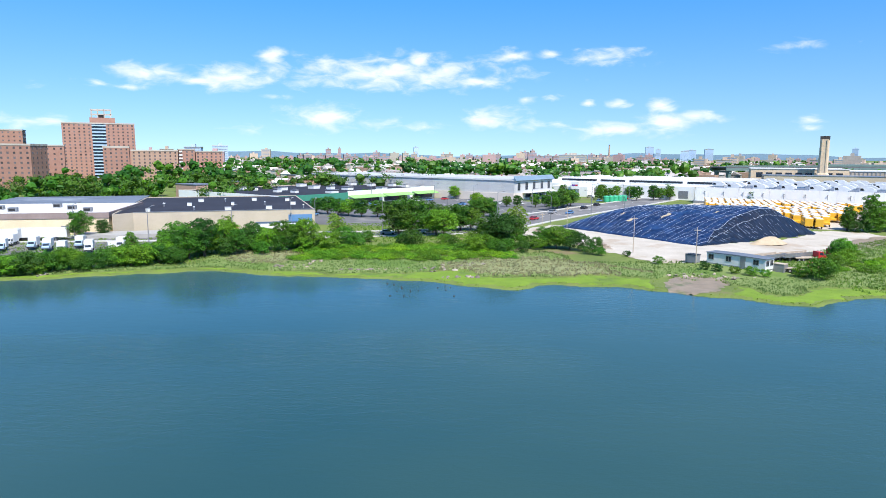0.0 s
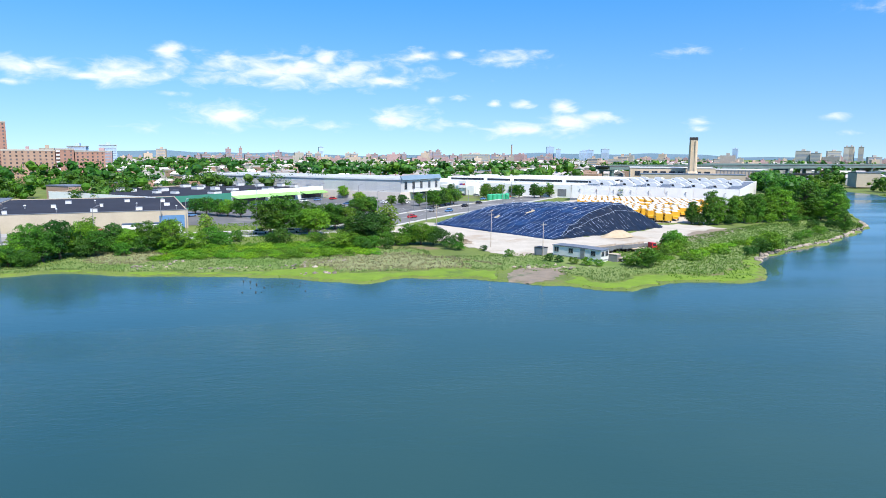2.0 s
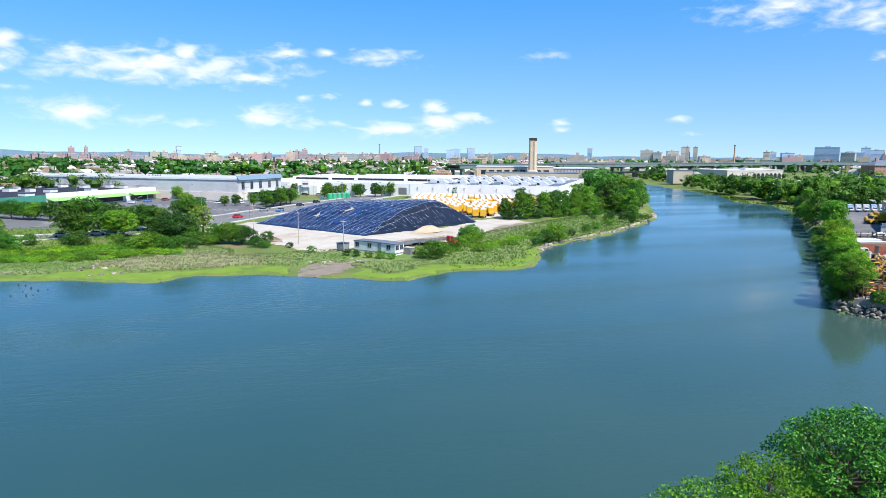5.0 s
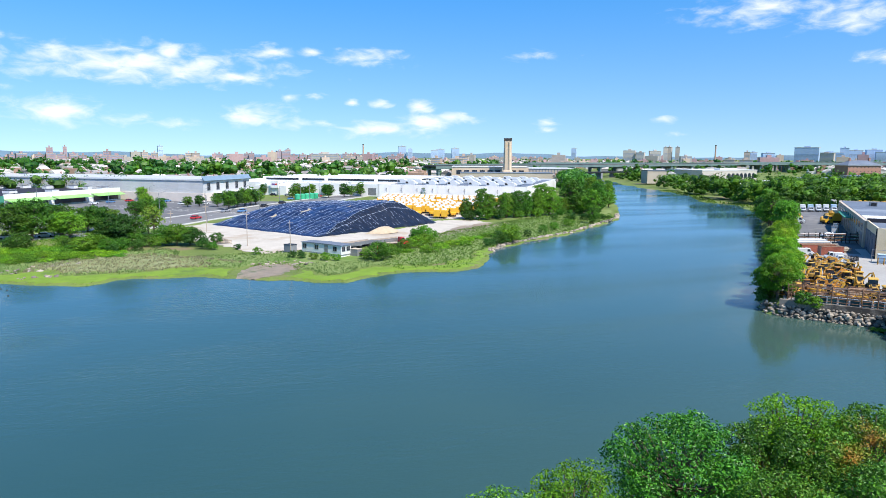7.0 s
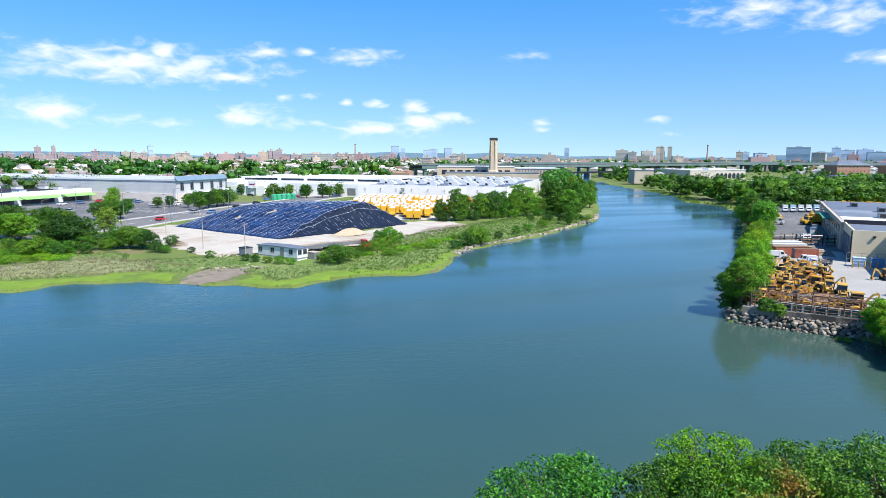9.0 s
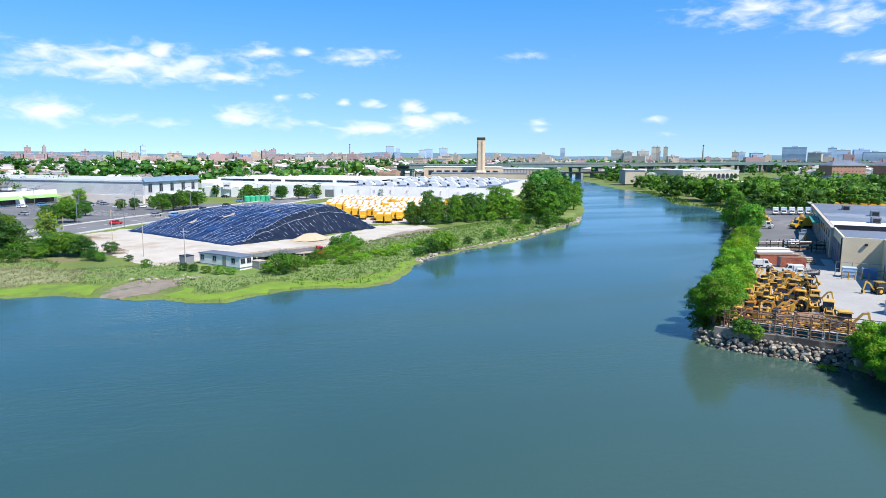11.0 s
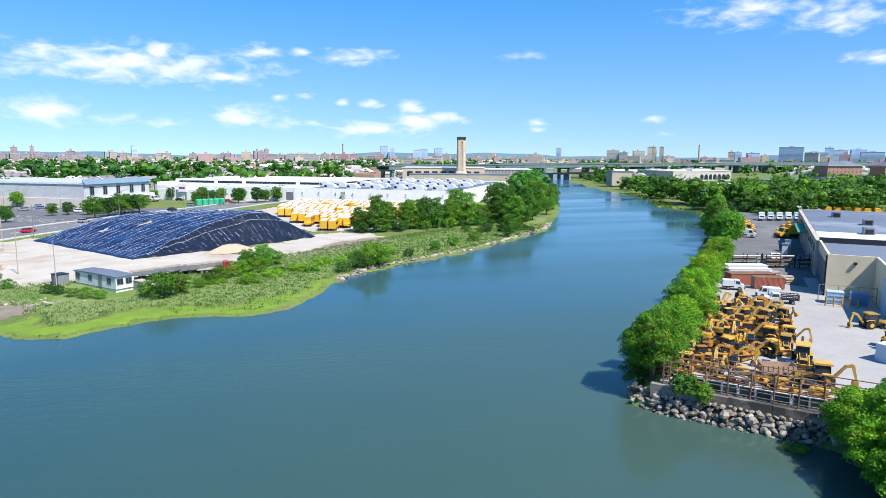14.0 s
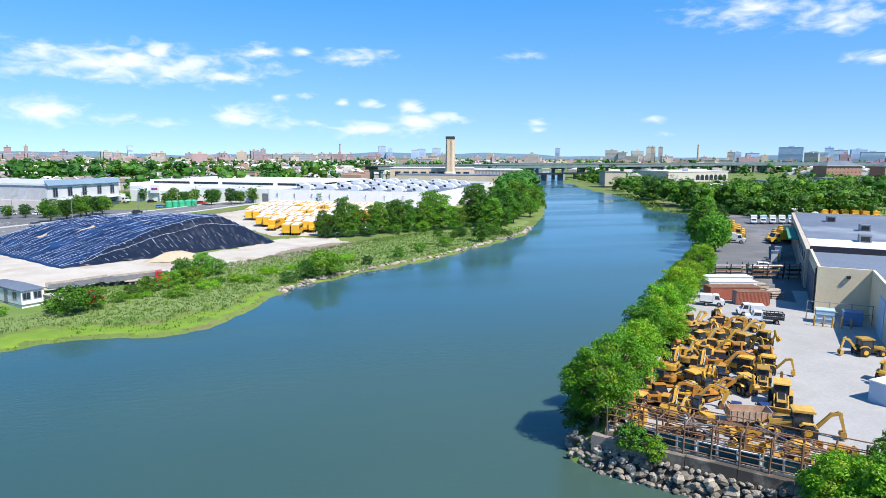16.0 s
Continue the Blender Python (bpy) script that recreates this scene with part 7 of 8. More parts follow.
# ---- the sand lot, the bus lot and the streets ----
def office_trailer():
    m = pose(51.4, 110.4, 0.55, 0, 0, -53)
    t = thing("site_trailer", m, "long white site office trailer with a grey roof", "trailer")
    L, Wd, Hh = 10.4, 2.8, 2.4
    part("body", box(-L / 2, L / 2, -Wd / 2, Wd / 2, 0.55, Hh), WHITE_PAINT, t)
    part("skirt", box(-L / 2 + 0.1, L / 2 - 0.1, -Wd / 2 + 0.06, Wd / 2 - 0.06, 0.0, 0.55), WHITE_PANEL, t)
    part("trim", box(-L / 2 - 0.02, L / 2 + 0.02, -Wd / 2 - 0.02, Wd / 2 + 0.02, 0.55, 0.66), STEEL, t)
    part("roof", Shell().side([(-L / 2 - 0.15, Hh), (L / 2 + 0.15, Hh), (L / 2 + 0.15, Hh + 0.1), (0, Hh + 0.22), (-L / 2 - 0.15, Hh + 0.1)], -Wd / 2 - 0.15, Wd / 2 + 0.15), ROOF_GREY, t, "grey roof sheet")
    pane = box(-0.42, 0.42, -0.03, 0.03, -0.4, 0.4).mesh("pane", GLASS)
    rim = Shell().box(-0.5, 0.5, -0.05, 0.05, 0.4, 0.48).box(-0.5, 0.5, -0.05, 0.05, -0.48, -0.4).box(-0.5, -0.42, -0.05, 0.05, -0.4, 0.4).box(0.42, 0.5, -0.05, 0.05, -0.4, 0.4).box(-0.03, 0.03, -0.05, 0.05, -0.4, 0.4).mesh("window", STEEL)
    windows(t, pane, rim, [pose(x, -Wd / 2, 1.72) for x in (-4.4, -1.2, 3.6)] + [pose(L / 2, y, 1.72, 0, 0, 90) for y in (-0.75, 0.6)])
    part("door", box(0.9, 1.8, -Wd / 2 - 0.06, -Wd / 2, 0.6, 2.45), STEEL, t, "grey door")
    part("wheel_well", box(0.2, 1.6, -Wd / 2 - 0.03, -Wd / 2 + 0.05, 0.05, 0.5), GREY_BASE, t)
    b = thing("waste_bin", pose(45.0, 114.6, ground_z(45.0, 114.6) + 0.04, 0, 0, -53), "dark grey steel waste bin", "bin")
    part("body", Shell().side([(-0.9, 0.1), (0.9, 0.1), (1.0, 1.5), (-1.0, 1.5)], -0.8, 0.8), GREY_BASE, b)
    part("lid", box(-1.05, 1.05, -0.85, 0.85, 1.5, 1.6), DARK_METAL, b)
    b = thing("tank_box", pose(56.6, 106.8, ground_z(56.6, 106.8), 0, 0, -53), "pale grey steel tank beside the trailer", "tank")
    part("body", box(-0.9, 0.9, -0.7, 0.7, 0.05, 1.4), STEEL, b)
    part("lid", box(-0.95, 0.95, -0.75, 0.75, 1.4, 1.5), PALE_BLOCK, b)


def red_truck(x, y, rz, flat):
    t = thing("flatbed_truck", pose(x, y, ground_z(x, y), 0, 0, rz) @ Matrix.Diagonal((0.66, 0.7, 0.7, 1)), "red truck with a dark flatbed body", "truck", "trucks on the lot")
    part("bed", box(-6.5, -0.3, -1.2, 1.2, 0.95, 1.15), DEADWOOD if flat else DARK_METAL, t)
    part("chassis", box(-6.5, 2.2, -0.45, 0.45, 0.55, 0.95), DARK_METAL, t)
    cab = part("cab", Shell().side([(0, 0.6), (1.5, 0.6), (2.9, 0.6), (3.0, 1.5), (1.7, 1.65), (1.35, 2.6), (0, 2.65)], -1.15, 1.15), RED_PAINT, t, "glossy red cab")
    part("window", Shell().side([(0.4, 1.75), (1.5, 1.75), (1.25, 2.45), (0.4, 2.45)], -1.17, 1.17), GLASS, cab)
    part("windscreen", Shell().add([(1.72, -1.0, 1.7), (1.72, 1.0, 1.7), (1.4, 1.0, 2.5), (1.4, -1.0, 2.5)], [(0, 1, 2, 3)]), GLASS, cab)
    for xx in (1.9, -4.2, -5.4):
        for yy in (-0.95, 0.95):
            wheel(t, xx, yy, 0.5, 0.3, "tyre")


def lot_things():
    office_trailer()
    red_truck(68.6, 117.6, 5, True)
    red_truck(60.6, 105.6, -20, True)
    red_truck(73.4, 121.6, 10, False)
    for i in range(9):
        x, y = 56.4 + i * 1.55 + rnd(-0.4, 0.4), 114.6 + i * 0.75 + rnd(-0.8, 0.8)
        rack = thing("flat_trailer", pose(x, y, ground_z(x, y) + 0.02, 0, 0, 22 + rnd(-10, 10)), "grey weathered flat trailer loaded with frames", "flat trailer", "trailers on the lot")
        part("deck", box(-1.6, 1.6, -0.9, 0.9, 0.7, 0.85), GREY_BASE, rack)
        part("side_rail", box(-1.6, 1.6, -0.95, -0.9, 0.85, 1.4), STEEL, rack)
        part("side_rail", box(-1.6, 1.6, 0.9, 0.95, 0.85, 1.4), DEADWOOD, rack)
        part("axle", box(-0.3, 0.3, -0.8, 0.8, 0.0, 0.7), DARK_METAL, rack)
    sand = Shell()
    n = 22
    sand.v = [(0, 0, 1.5)]
    for k, (f, h) in enumerate(((0.3, 1.35), (0.65, 0.7), (1.0, 0.0))):
        for i in range(n):
            a = 6.2832 * i / n
            q = f * (1 + 0.12 * math.sin(3 * a) + rnd(-0.05, 0.05))
            sand.v.append((5.4 * q * math.cos(a), 2.6 * q * math.sin(a), h + rnd(-0.06, 0.06)))
    sand.f = [(0, 1 + i, 1 + (i + 1) % n) for i in range(n)]
    for k in range(2):
        sand.f += [(1 + k * n + i, 1 + (k + 1) * n + i, 1 + (k + 1) * n + (i + 1) % n, 1 + k * n + (i + 1) % n) for i in range(n)]
    solo("sand_heap", sand, TAN_SAND, "low heap of tan sand against the mound", "sand heap", smooth=True, at=pose(71.0, 139.0, 1.2, 0, 0, 32))
    # driftwood pile on the lot
    for px, py, count, spread in ((32.6, 130.5, 46, 1.9), (24.5, 156, 40, 2.2)):
        pile = thing("brush_pile", pose(px, py, 1.25), "heap of dead branches and logs on sand", "brush pile", "brush piles")
        for k in range(count):
            a, q = rnd(0, 6.28), abs(random.gauss(0, spread * 0.55))
            x, y, z = q * math.cos(a), q * math.sin(a) * 0.7, max(0.1, 0.9 - q * 0.4) * rnd(0.2, 1)
            d, l = rnd(0, 6.28), rnd(0.6, 1.5)
            part("branch", Shell().tube((x - l * math.cos(d), y - l * math.sin(d), z), (x + l * math.cos(d), y + l * math.sin(d), z + rnd(-0.2, 0.3)), rnd(0.05, 0.12), 0.03, 5), DEADWOOD, pile)
    # bleached debris along the shore
    debris = thing("shore_debris", pose(0, 0, 0), "bleached driftwood and broken concrete along the shore", "debris")
    chunk = [Shell().ball((0, 0, 0), 0.45, 0.35, 0.22, 7, 4) for _ in range(3)]
    for s in chunk:
        s.v = [tuple(Vector(p) * rnd(0.7, 1.25)) for p in s.v]
    chunk = [s.mesh("rubble", (ROCK, WALLSTONE, DEADWOOD)[i]) for i, s in enumerate(chunk)]
    def strew(x, y, k):
        part("rubble", chunk[random.randrange(3)], None, debris, at=pose(x, y, ground_z(x, y) + 0.08, rnd(-30, 30), rnd(-30, 30), rnd(0, 360)) @ Matrix.Diagonal((k, k, k, 1)))
    for i in range(110):
        cx, cy, sx, sy = ((-27, 111, 3, 2), (-22.5, 113, 2, 2.5), (-13, 108.5, 5, 0.7), (-2, 109, 3, 1.5), (4, 112.5, 3, 1.5), (-66, 104, 5, 1.5), (-74, 101, 5, 1.5), (3, 102.5, 4, 1), (41, 103.5, 4, 1.5), (46, 101, 3, 1.2))[i % 10]
        strew(random.gauss(cx, sx * 0.6), random.gauss(cy, sy * 0.6), rnd(0.5, 1.4))
    for i in range(150):
        k = i / 149
        p = np.array([(86, 107.5), (92, 114), (101, 120.5), (118, 130), (139, 147), (156, 162), (166, 176)])
        s = k * (len(p) - 1)
        j = min(int(s), len(p) - 2)
        x, y = p[j] + (p[j + 1] - p[j]) * (s - j)
        strew(x + rnd(-0.7, 0.3), y + rnd(-0.2, 0.8), rnd(0.7, 1.7))
    # the stumps of an old pier in the water
    for i in range(16):
        x, y = rnd(-12, 2), rnd(88, 100)
        s = thing("pier_stump", pose(x, y, -0.6), "black rotten pier stump in shallow water", "stump", "pier stumps")
        part("post", Shell().tube((0, 0, 0), (rnd(-0.25, 0.25), 0, rnd(0.66, 0.82)), 0.14, 0.10, 6), SOOT, s)


def school_bus_meshes():
    body = Shell().side([(-5.2, 0.75), (4.0, 0.75), (4.0, 1.55), (3.9, 2.9), (3.6, 3.0), (-5.0, 3.0), (-5.2, 2.8)], -1.2, 1.2).mesh("body", BUS_YELLOW)
    hood = Shell().side([(4.0, 0.75), (5.4, 0.75), (5.45, 1.35), (4.0, 1.6)], -1.0, 1.0).mesh("hood", BUS_YELLOW)
    roof = Shell().side([(-5.1, 3.0), (3.7, 3.0), (3.5, 3.12), (-4.9, 3.12)], -0.95, 0.95).mesh("roof", WHITE_PAINT)
    glass = Shell().side([(-4.9, 1.95), (3.6, 1.95), (3.55, 2.6), (-4.9, 2.6)], -1.22, 1.22).mesh("window_band", GLASS)
    front = Shell().add([(4.02, -1.05, 1.7), (4.02, 1.05, 1.7), (3.95, 1.05, 2.7), (3.95, -1.05, 2.7)], [(0, 1, 2, 3)]).mesh("windscreen", GLASS)
    stripe = Shell().side([(-5.2, 1.25), (4.0, 1.25), (4.0, 1.35), (-5.2, 1.35)], -1.215, 1.215).mesh("stripe", DARK_METAL)
    tyre = Shell().tube((0, -0.17, 0), (0, 0.17, 0), 0.5, 0.5, 10).mesh("wheel", RUBBER)
    return body, hood, roof, glass, front, stripe, tyre


def bus_lot():
    body, hood, roof, glass, front, stripe, tyre = school_bus_meshes()
    m = pose(101, 259.5, 1.3, 0, 0, BLOCK)
    for row in range(10):
        for k in range(22):
            x, y = 1.5 + k * 2.3 + rnd(-0.12, 0.12), -9.0 - row * 7.3
            right = 57 - row * 0.3
            left = (6, 8, 10, 12, 15, 20, 26, 32, 40, 46)[row]
            x += left
            if x > right or rnd(0, 1) < 0.05:
                continue
            b = thing("school_bus", m @ pose(x, y + rnd(-0.5, 0.5), 0, 0, 0, (108 if row % 2 else -72) + rnd(-1, 1)) @ Matrix.Diagonal((0.62, 0.78, 0.9, 1)), "yellow school bus with a pale roof, parked in a row", "school bus", "buses in the lot")
            for name, me in (("body", body), ("hood", hood), ("roof", roof), ("window_band", glass)):
                part(name, me, None, b)
            for wx in (4.1, -3.0) if row > 7 else ():
                for wy in (-1.05, 1.05):
                    part("wheel", tyre, None, b, at=pose(wx, wy, 0.5))


def car(m, mat, label, group="parked cars"):
    c = thing("car", m @ Matrix.Diagonal((0.78, 0.78, 0.78, 1)), label, "car", group)
    part("body", Shell().side([(-2.2, 0.3), (2.2, 0.3), (2.25, 0.7), (1.2, 0.9), (-2.1, 0.95), (-2.25, 0.7)], -0.88, 0.88), mat, c)
    cab = part("cabin", Shell().side([(-1.9, 0.93), (1.0, 0.9), (0.35, 1.4), (-1.3, 1.42)], -0.76, 0.76), GLASS, c, "dark glazed cabin")
    part("roof", Shell().side([(-1.35, 1.4), (0.4, 1.38), (0.3, 1.45), (-1.25, 1.47)], -0.74, 0.74), mat, cab)
    for x in (1.4, -1.4):
        for y in (-0.8, 0.8):
            part("wheel", Shell().tube((x, y - 0.1, 0.32), (x, y + 0.1, 0.32), 0.32, 0.32, 10), RUBBER, c)


def street_things():
    silver, black = material("silver_paint", (0.45, 0.46, 0.48), (0.4, 0.41, 0.43), 1, 0.35, 0.4), material("black_paint", (0.03, 0.03, 0.035), (0.02, 0.02, 0.025), 1, 0.3)
    paints = ((WHITE_PAINT, "white"), (silver, "silver"), (black, "black"), (RED_PAINT, "red"), (BLUE_PAINT, "blue"))
    for x, y, rz in ((27, 186, 53), (36, 208, 53), (41, 206, -127), (-4, 262, 53), (2, 268, 53), (12, 256, -127), (16, 262, 53), (14, 270, 53), (-12, 150.5, 8), (-5, 152, 8), (-9, 256, 53), (22, 246, 53), (-24, 238, 53), (-30, 228, 53),
                     (8, 240, 143), (-2, 224, 143), (30, 244, 53), (50, 226, 53), (-18, 216, 143), (-38, 196, 53), (-30, 205, 53), (-34, 147, 8), (60, 290, -37), (66, 286, -37), (72, 282, -37), (78, 277, -37), (64, 262, 53), (58, 241, 53)):
        mat, word = paints[random.randrange(5)]
        car(pose(x, y, ground_z(x, y) + 0.11, 0, 0, rz), mat, word + " car parked on grey asphalt")
    for x, y, rz in ((-83, 123, -70), (-79, 126, -75), (-75, 124, -72), (-86, 130, -80), (-71, 128, -72), (-66, 122, -70), (-62, 126, -78), (-60, 119, -60), (-92, 126, -75), (-97, 122, -72), (-88, 119, -72), (-70, 120, -70)):
        box_truck(pose(x, y, 1.32, 0, 0, rz) @ Matrix.Diagonal((0.56, 0.6, 0.6, 1)), ("white box truck in the truck yard", "white truck with a pale blue cab")[int(x) % 2], rnd(3.6, 5), (WHITE_PAINT, PALE_BLUE)[int(x) % 2], group="trucks in the truck yard")
    for x, y in ((-92, 134), (-84, 137.5)):
        t = thing("semi_trailer", pose(x, y, 1.32, 0, 0, 12) @ Matrix.Diagonal((0.78, 0.8, 0.72, 1)), "long white semi-trailer along the cream hall", "trailer", "semi-trailers")
        part("body", box(-6.5, 6.5, -1.25, 1.25, 1.1, 3.7), WHITE_PAINT, t)
        part("undercarriage", box(-5.5, -2.5, -1.1, 1.1, 0, 1.1), DARK_METAL, t)
        part("landing_leg", box(3.4, 3.8, -0.9, 0.9, 0, 1.1), STEEL, t)
    for x, y, w in ((-36, 150.5, 6.2),):
        t = thing("semi_trailer", pose(x, y, 1.32, 0, 0, 17), "white container with a blue roof rim", "trailer", "semi-trailers")
        part("body", box(-w, w, -1.25, 1.25, 0.3, 2.7), WHITE_PANEL, t)
        part("rim", box(-w - 0.05, w + 0.05, -1.3, 1.3, 2.7, 2.85), NAVY, t)
    red_truck(-46, 148.5, 190, False)
    box_truck(pose(42, 281, 1.4, 0, 0, -37), "blue and white truck at the loading dock", 5, BLUE_PAINT, BLUE_PAINT)
    box_truck(pose(50, 290, 1.4, 0, 0, -37), "white truck at the loading dock", 5)
    for i in range(5):
        tank = thing("storage_tank", pose(66.8 + i * 2.1, 262.4 + i * 1.1, 1.4), "bright green round storage bin", "bin", "green bins by the street")
        part("shell", Shell().tube((0, 0, 0), (0, 0, 1.9), 1.15, 1.15, 14), GREEN_PAINT, tank)
        part("lid", Shell().ball((0, 0, 1.9), 1.15, 1.15, 0.5, 14, 6), GREEN_PAINT, tank)
    # lamp posts and utility poles
    for x, y, tall in ((37.4, 124.9, 7.2), (44.8, 112.6, 6.4), (29.6, 151, 7.0), (22, 140, 6.5)):
        p = thing("utility_pole", pose(x, y, 1.1), "thin grey wooden utility pole on the lot", "utility pole", "poles")
        part("shaft", Shell().tube((0, 0, 0), (rnd(-0.1, 0.1), 0, tall), 0.085, 0.06, 7), DEADWOOD, p)
        part("crossarm", box(-0.6, 0.6, -0.05, 0.05, tall - 0.6, tall - 0.48), DEADWOOD, p)
    for x, y, rz in ((-36, 158, 90), (-30, 157, 90), (-14, 159, 90), (2, 165, 60), (17, 192, -37), (30, 212, -37), (44, 230, -37), (58, 249, -37), (30, 176, 143), (46, 198, 143), (62, 219, 143), (-2, 240, 53), (12, 232, 53), (-26, 250, 53), (4, 282, 53),
                     (-95, 128, 80), (-78, 139, 80), (-60, 134, 80), (-44, 138, 80), (70, 250, 143), (76, 262, -37)):
        p = thing("street_lamp", pose(x, y, ground_z(x, y), 0, 0, rz), "grey steel street lamp with one arm", "street lamp", "street lamps")
        part("pole", Shell().tube((0, 0, 0), (0, 0, 7.6), 0.1, 0.06, 7), STEEL, p)
        part("arm", Shell().tube((0, 0, 7.5), (1.9, 0, 7.9), 0.045, n=5), STEEL, p)
        part("lamp_head", Shell().side([(1.7, 7.82), (2.5, 7.86), (2.4, 7.98), (1.8, 7.98)], -0.16, 0.16), STEEL, p)


lot_things()
bus_lot()
street_things()

# ---- the city beyond ----
BRICK_BLOCKS = [
    (-286, 1450, 57, 22),
    (-265, 1556, 12, 39),
    (-246, 1509, 80, 24),
    (-187, 1468, 57, 22),
    (-120, 1275, 49, 20),
    (-128, 1295, 10, 29),
    (86, 1684, 44, 24),
    (158, 1881, 33, 26),
    (233, 1673, 21, 32),
    (292, 1716, 91, 23),
    (412, 1745, 140, 25),
    (537, 1714, 53, 25),
    (278, 1970, 12, 42),
    (-257, 1680, 7, 43),
    (244, 1884, 20, 36),
    (354, 1867, 66, 26),
    (-303, 741, 35, 23),
    (-309, 694, 11, 27),
    (-287, 853, 23, 27),
]
TAN_BLOCKS = [
    (-67, 1481, 34, 28),
    (15, 1485, 34, 25),
    (383, 923, 48, 18),
    (410, 945, 16, 22),
    (673, 1118, 67, 18),
    (1404, 1355, 15, 40),
    (908, 861, 52, 17),
    (-347, 831, 16, 31),
    (-434, 1644, 21, 38),
    (411, 1649, 88, 21),
]
BLUE_TOWERS = [
    (-71, 1982, 14, 42),
    (670, 2092, 25, 50),
    (691, 2085, 15, 41),
    (797, 2155, 24, 36),
    (822, 2147, 28, 40),
    (875, 2126, 26, 44),
    (1387, 2206, 18, 49),
    (1629, 1554, 19, 33),
    (1647, 1535, 34, 31),
    (1649, 1386, 62, 49),
    (1848, 1460, 80, 34),
    (1874, 1428, 24, 50),
    (1926, 1442, 37, 42),
    (1946, 1416, 41, 44),
    (1937, 1344, 60, 36),
    (-322, 947, 22, 32),
    (-330, 891, 21, 29),
]
PALE_TOWERS = [
    (1167, 1554, 33, 36),
    (1183, 1542, 23, 30),
    (1303, 1578, 12, 48),
    (1319, 1565, 14, 49),
    (1332, 1554, 12, 48),
    (1041, 1146, 23, 19),
    (1753, 1419, 42, 31),
    (294, 1462, 60, 21),
    (1223, 1513, 30, 35),
]


def facade_block(m, wide, deep, high, mat, floors, columns, label, name="apartment_block", recess=()):
    """A slab of flats with a window for every bay of its front and right side."""
    b = thing(name, m, label, "building")
    part("wall", box(0, wide, 0, deep, 0, high), mat, b)
    part("parapet", Shell().box(-0.2, wide + 0.2, -0.2, 0.3, high, high + 0.9).box(-0.2, wide + 0.2, deep - 0.3, deep + 0.2, high, high + 0.9).box(-0.2, 0.3, 0.3, deep - 0.3, high, high + 0.9).box(wide - 0.3, wide + 0.2, 0.3, deep - 0.3, high, high + 0.9), STONE_PALE, b)
    part("roof", box(0.3, wide - 0.3, 0.3, deep - 0.3, high, high + 0.2), ROOF_GREY, b)
    pane = box(-0.5, 0.5, -0.06, 0.0, -0.55, 0.55).mesh("window", FLAT_GLASS)
    step = high / floors
    for f in range(floors):
        for c in range(columns):
            if c in recess:
                continue
            part("window", pane, None, b, at=pose((c + 0.5) * wide / columns, 0, (f + 0.55) * step))
        for c in range(max(2, int(deep / 4))):
            n = max(2, int(deep / 4))
            part("window", pane, None, b, at=pose(wide, (c + 0.5) * deep / n, (f + 0.55) * step, 0, 0, 90))
    return b


def housing():
    lab = "red-brown brick apartment slab with rows of windows"
    ang = 24.0
    facade_block(pose(-213, 418.5, 1.5, 0, 0, ang), 15, 16, 21.5, BRICK, 9, 5, lab)
    facade_block(pose(-199, 426.5, 1.5, 0, 0, ang), 28, 14, 19.5, BRICK_TAN, 9, 9, "tan brick apartment slab with pale parapet")
    white = facade_block(pose(-172.5, 437.0, 1.5, 0, 0, ang), 10, 14, 20.2, BRICK, 9, 3, lab, recess=(0,))
    for f in range(9):
        part("balcony", box(0.1, 2.2, -0.8, 0, 0.9 + f * 2.24, 1.9 + f * 2.24), WHITE_PAINT, white, "white balcony front")
    facade_block(pose(-163, 441.5, 1.5, 0, 0, ang), 17, 14, 19.0, BRICK, 9, 6, lab)
    tower = facade_block(pose(-257, 452, 1.5, 0, 0, 26), 45, 16, 38.0, BRICK, 17, 15, "tall red-brown brick tower with a white balcony bay", "apartment_tower", recess=(6, 7, 8))
    for f in range(17):
        part("balcony", box(18.2, 26.8, -1.0, 0, 0.8 + f * 2.23, 1.7 + f * 2.23), PALE_BLUE, tower, "pale balcony front")
        part("balcony_recess", box(18.2, 26.8, -0.1, 0, 1.7 + f * 2.23, 3.0 + f * 2.23), GLASS, tower)
    part("penthouse", box(17, 33, 3, 13, 38, 42.5), BRICK, tower)
    for x in (18, 22, 26, 30):
        for y in (4, 12):
            part("frame_post", box(x, x + 0.6, y - 0.3, y + 0.3, 42.5, 48.5), STONE_PALE, tower)
    for z in (44.5, 47.6):
        part("frame_beam", box(17.6, 31, 3.7, 4.3, z, z + 0.7), STONE_PALE, tower)
        part("frame_beam", box(17.6, 31, 11.7, 12.3, z, z + 0.7), STONE_PALE, tower)
    part("tank", box(22, 26, 6, 10, 42.5, 45), DARK_METAL, tower)
    facade_block(pose(-235.3, 314.6, 1.5, 0, 0, 5), 39, 16, 21.5, BRICK, 9, 13, "tan brick apartment slab near the truck yard")
    facade_block(pose(-330, 440, 1.5, 0, 0, 24), 46, 14, 33, BRICK, 12, 14, lab)
    for x, y, w, d, h, mat in ((-240, 395, 14, 12, 22, BRICK), (-236, 380, 9, 9, 13, PALE_BLUE)):
        facade_block(pose(x, y, 1.5, 0, 0, 28), w, d, h, mat, int(h / 3), int(w / 3), "brick block between the apartment slabs")


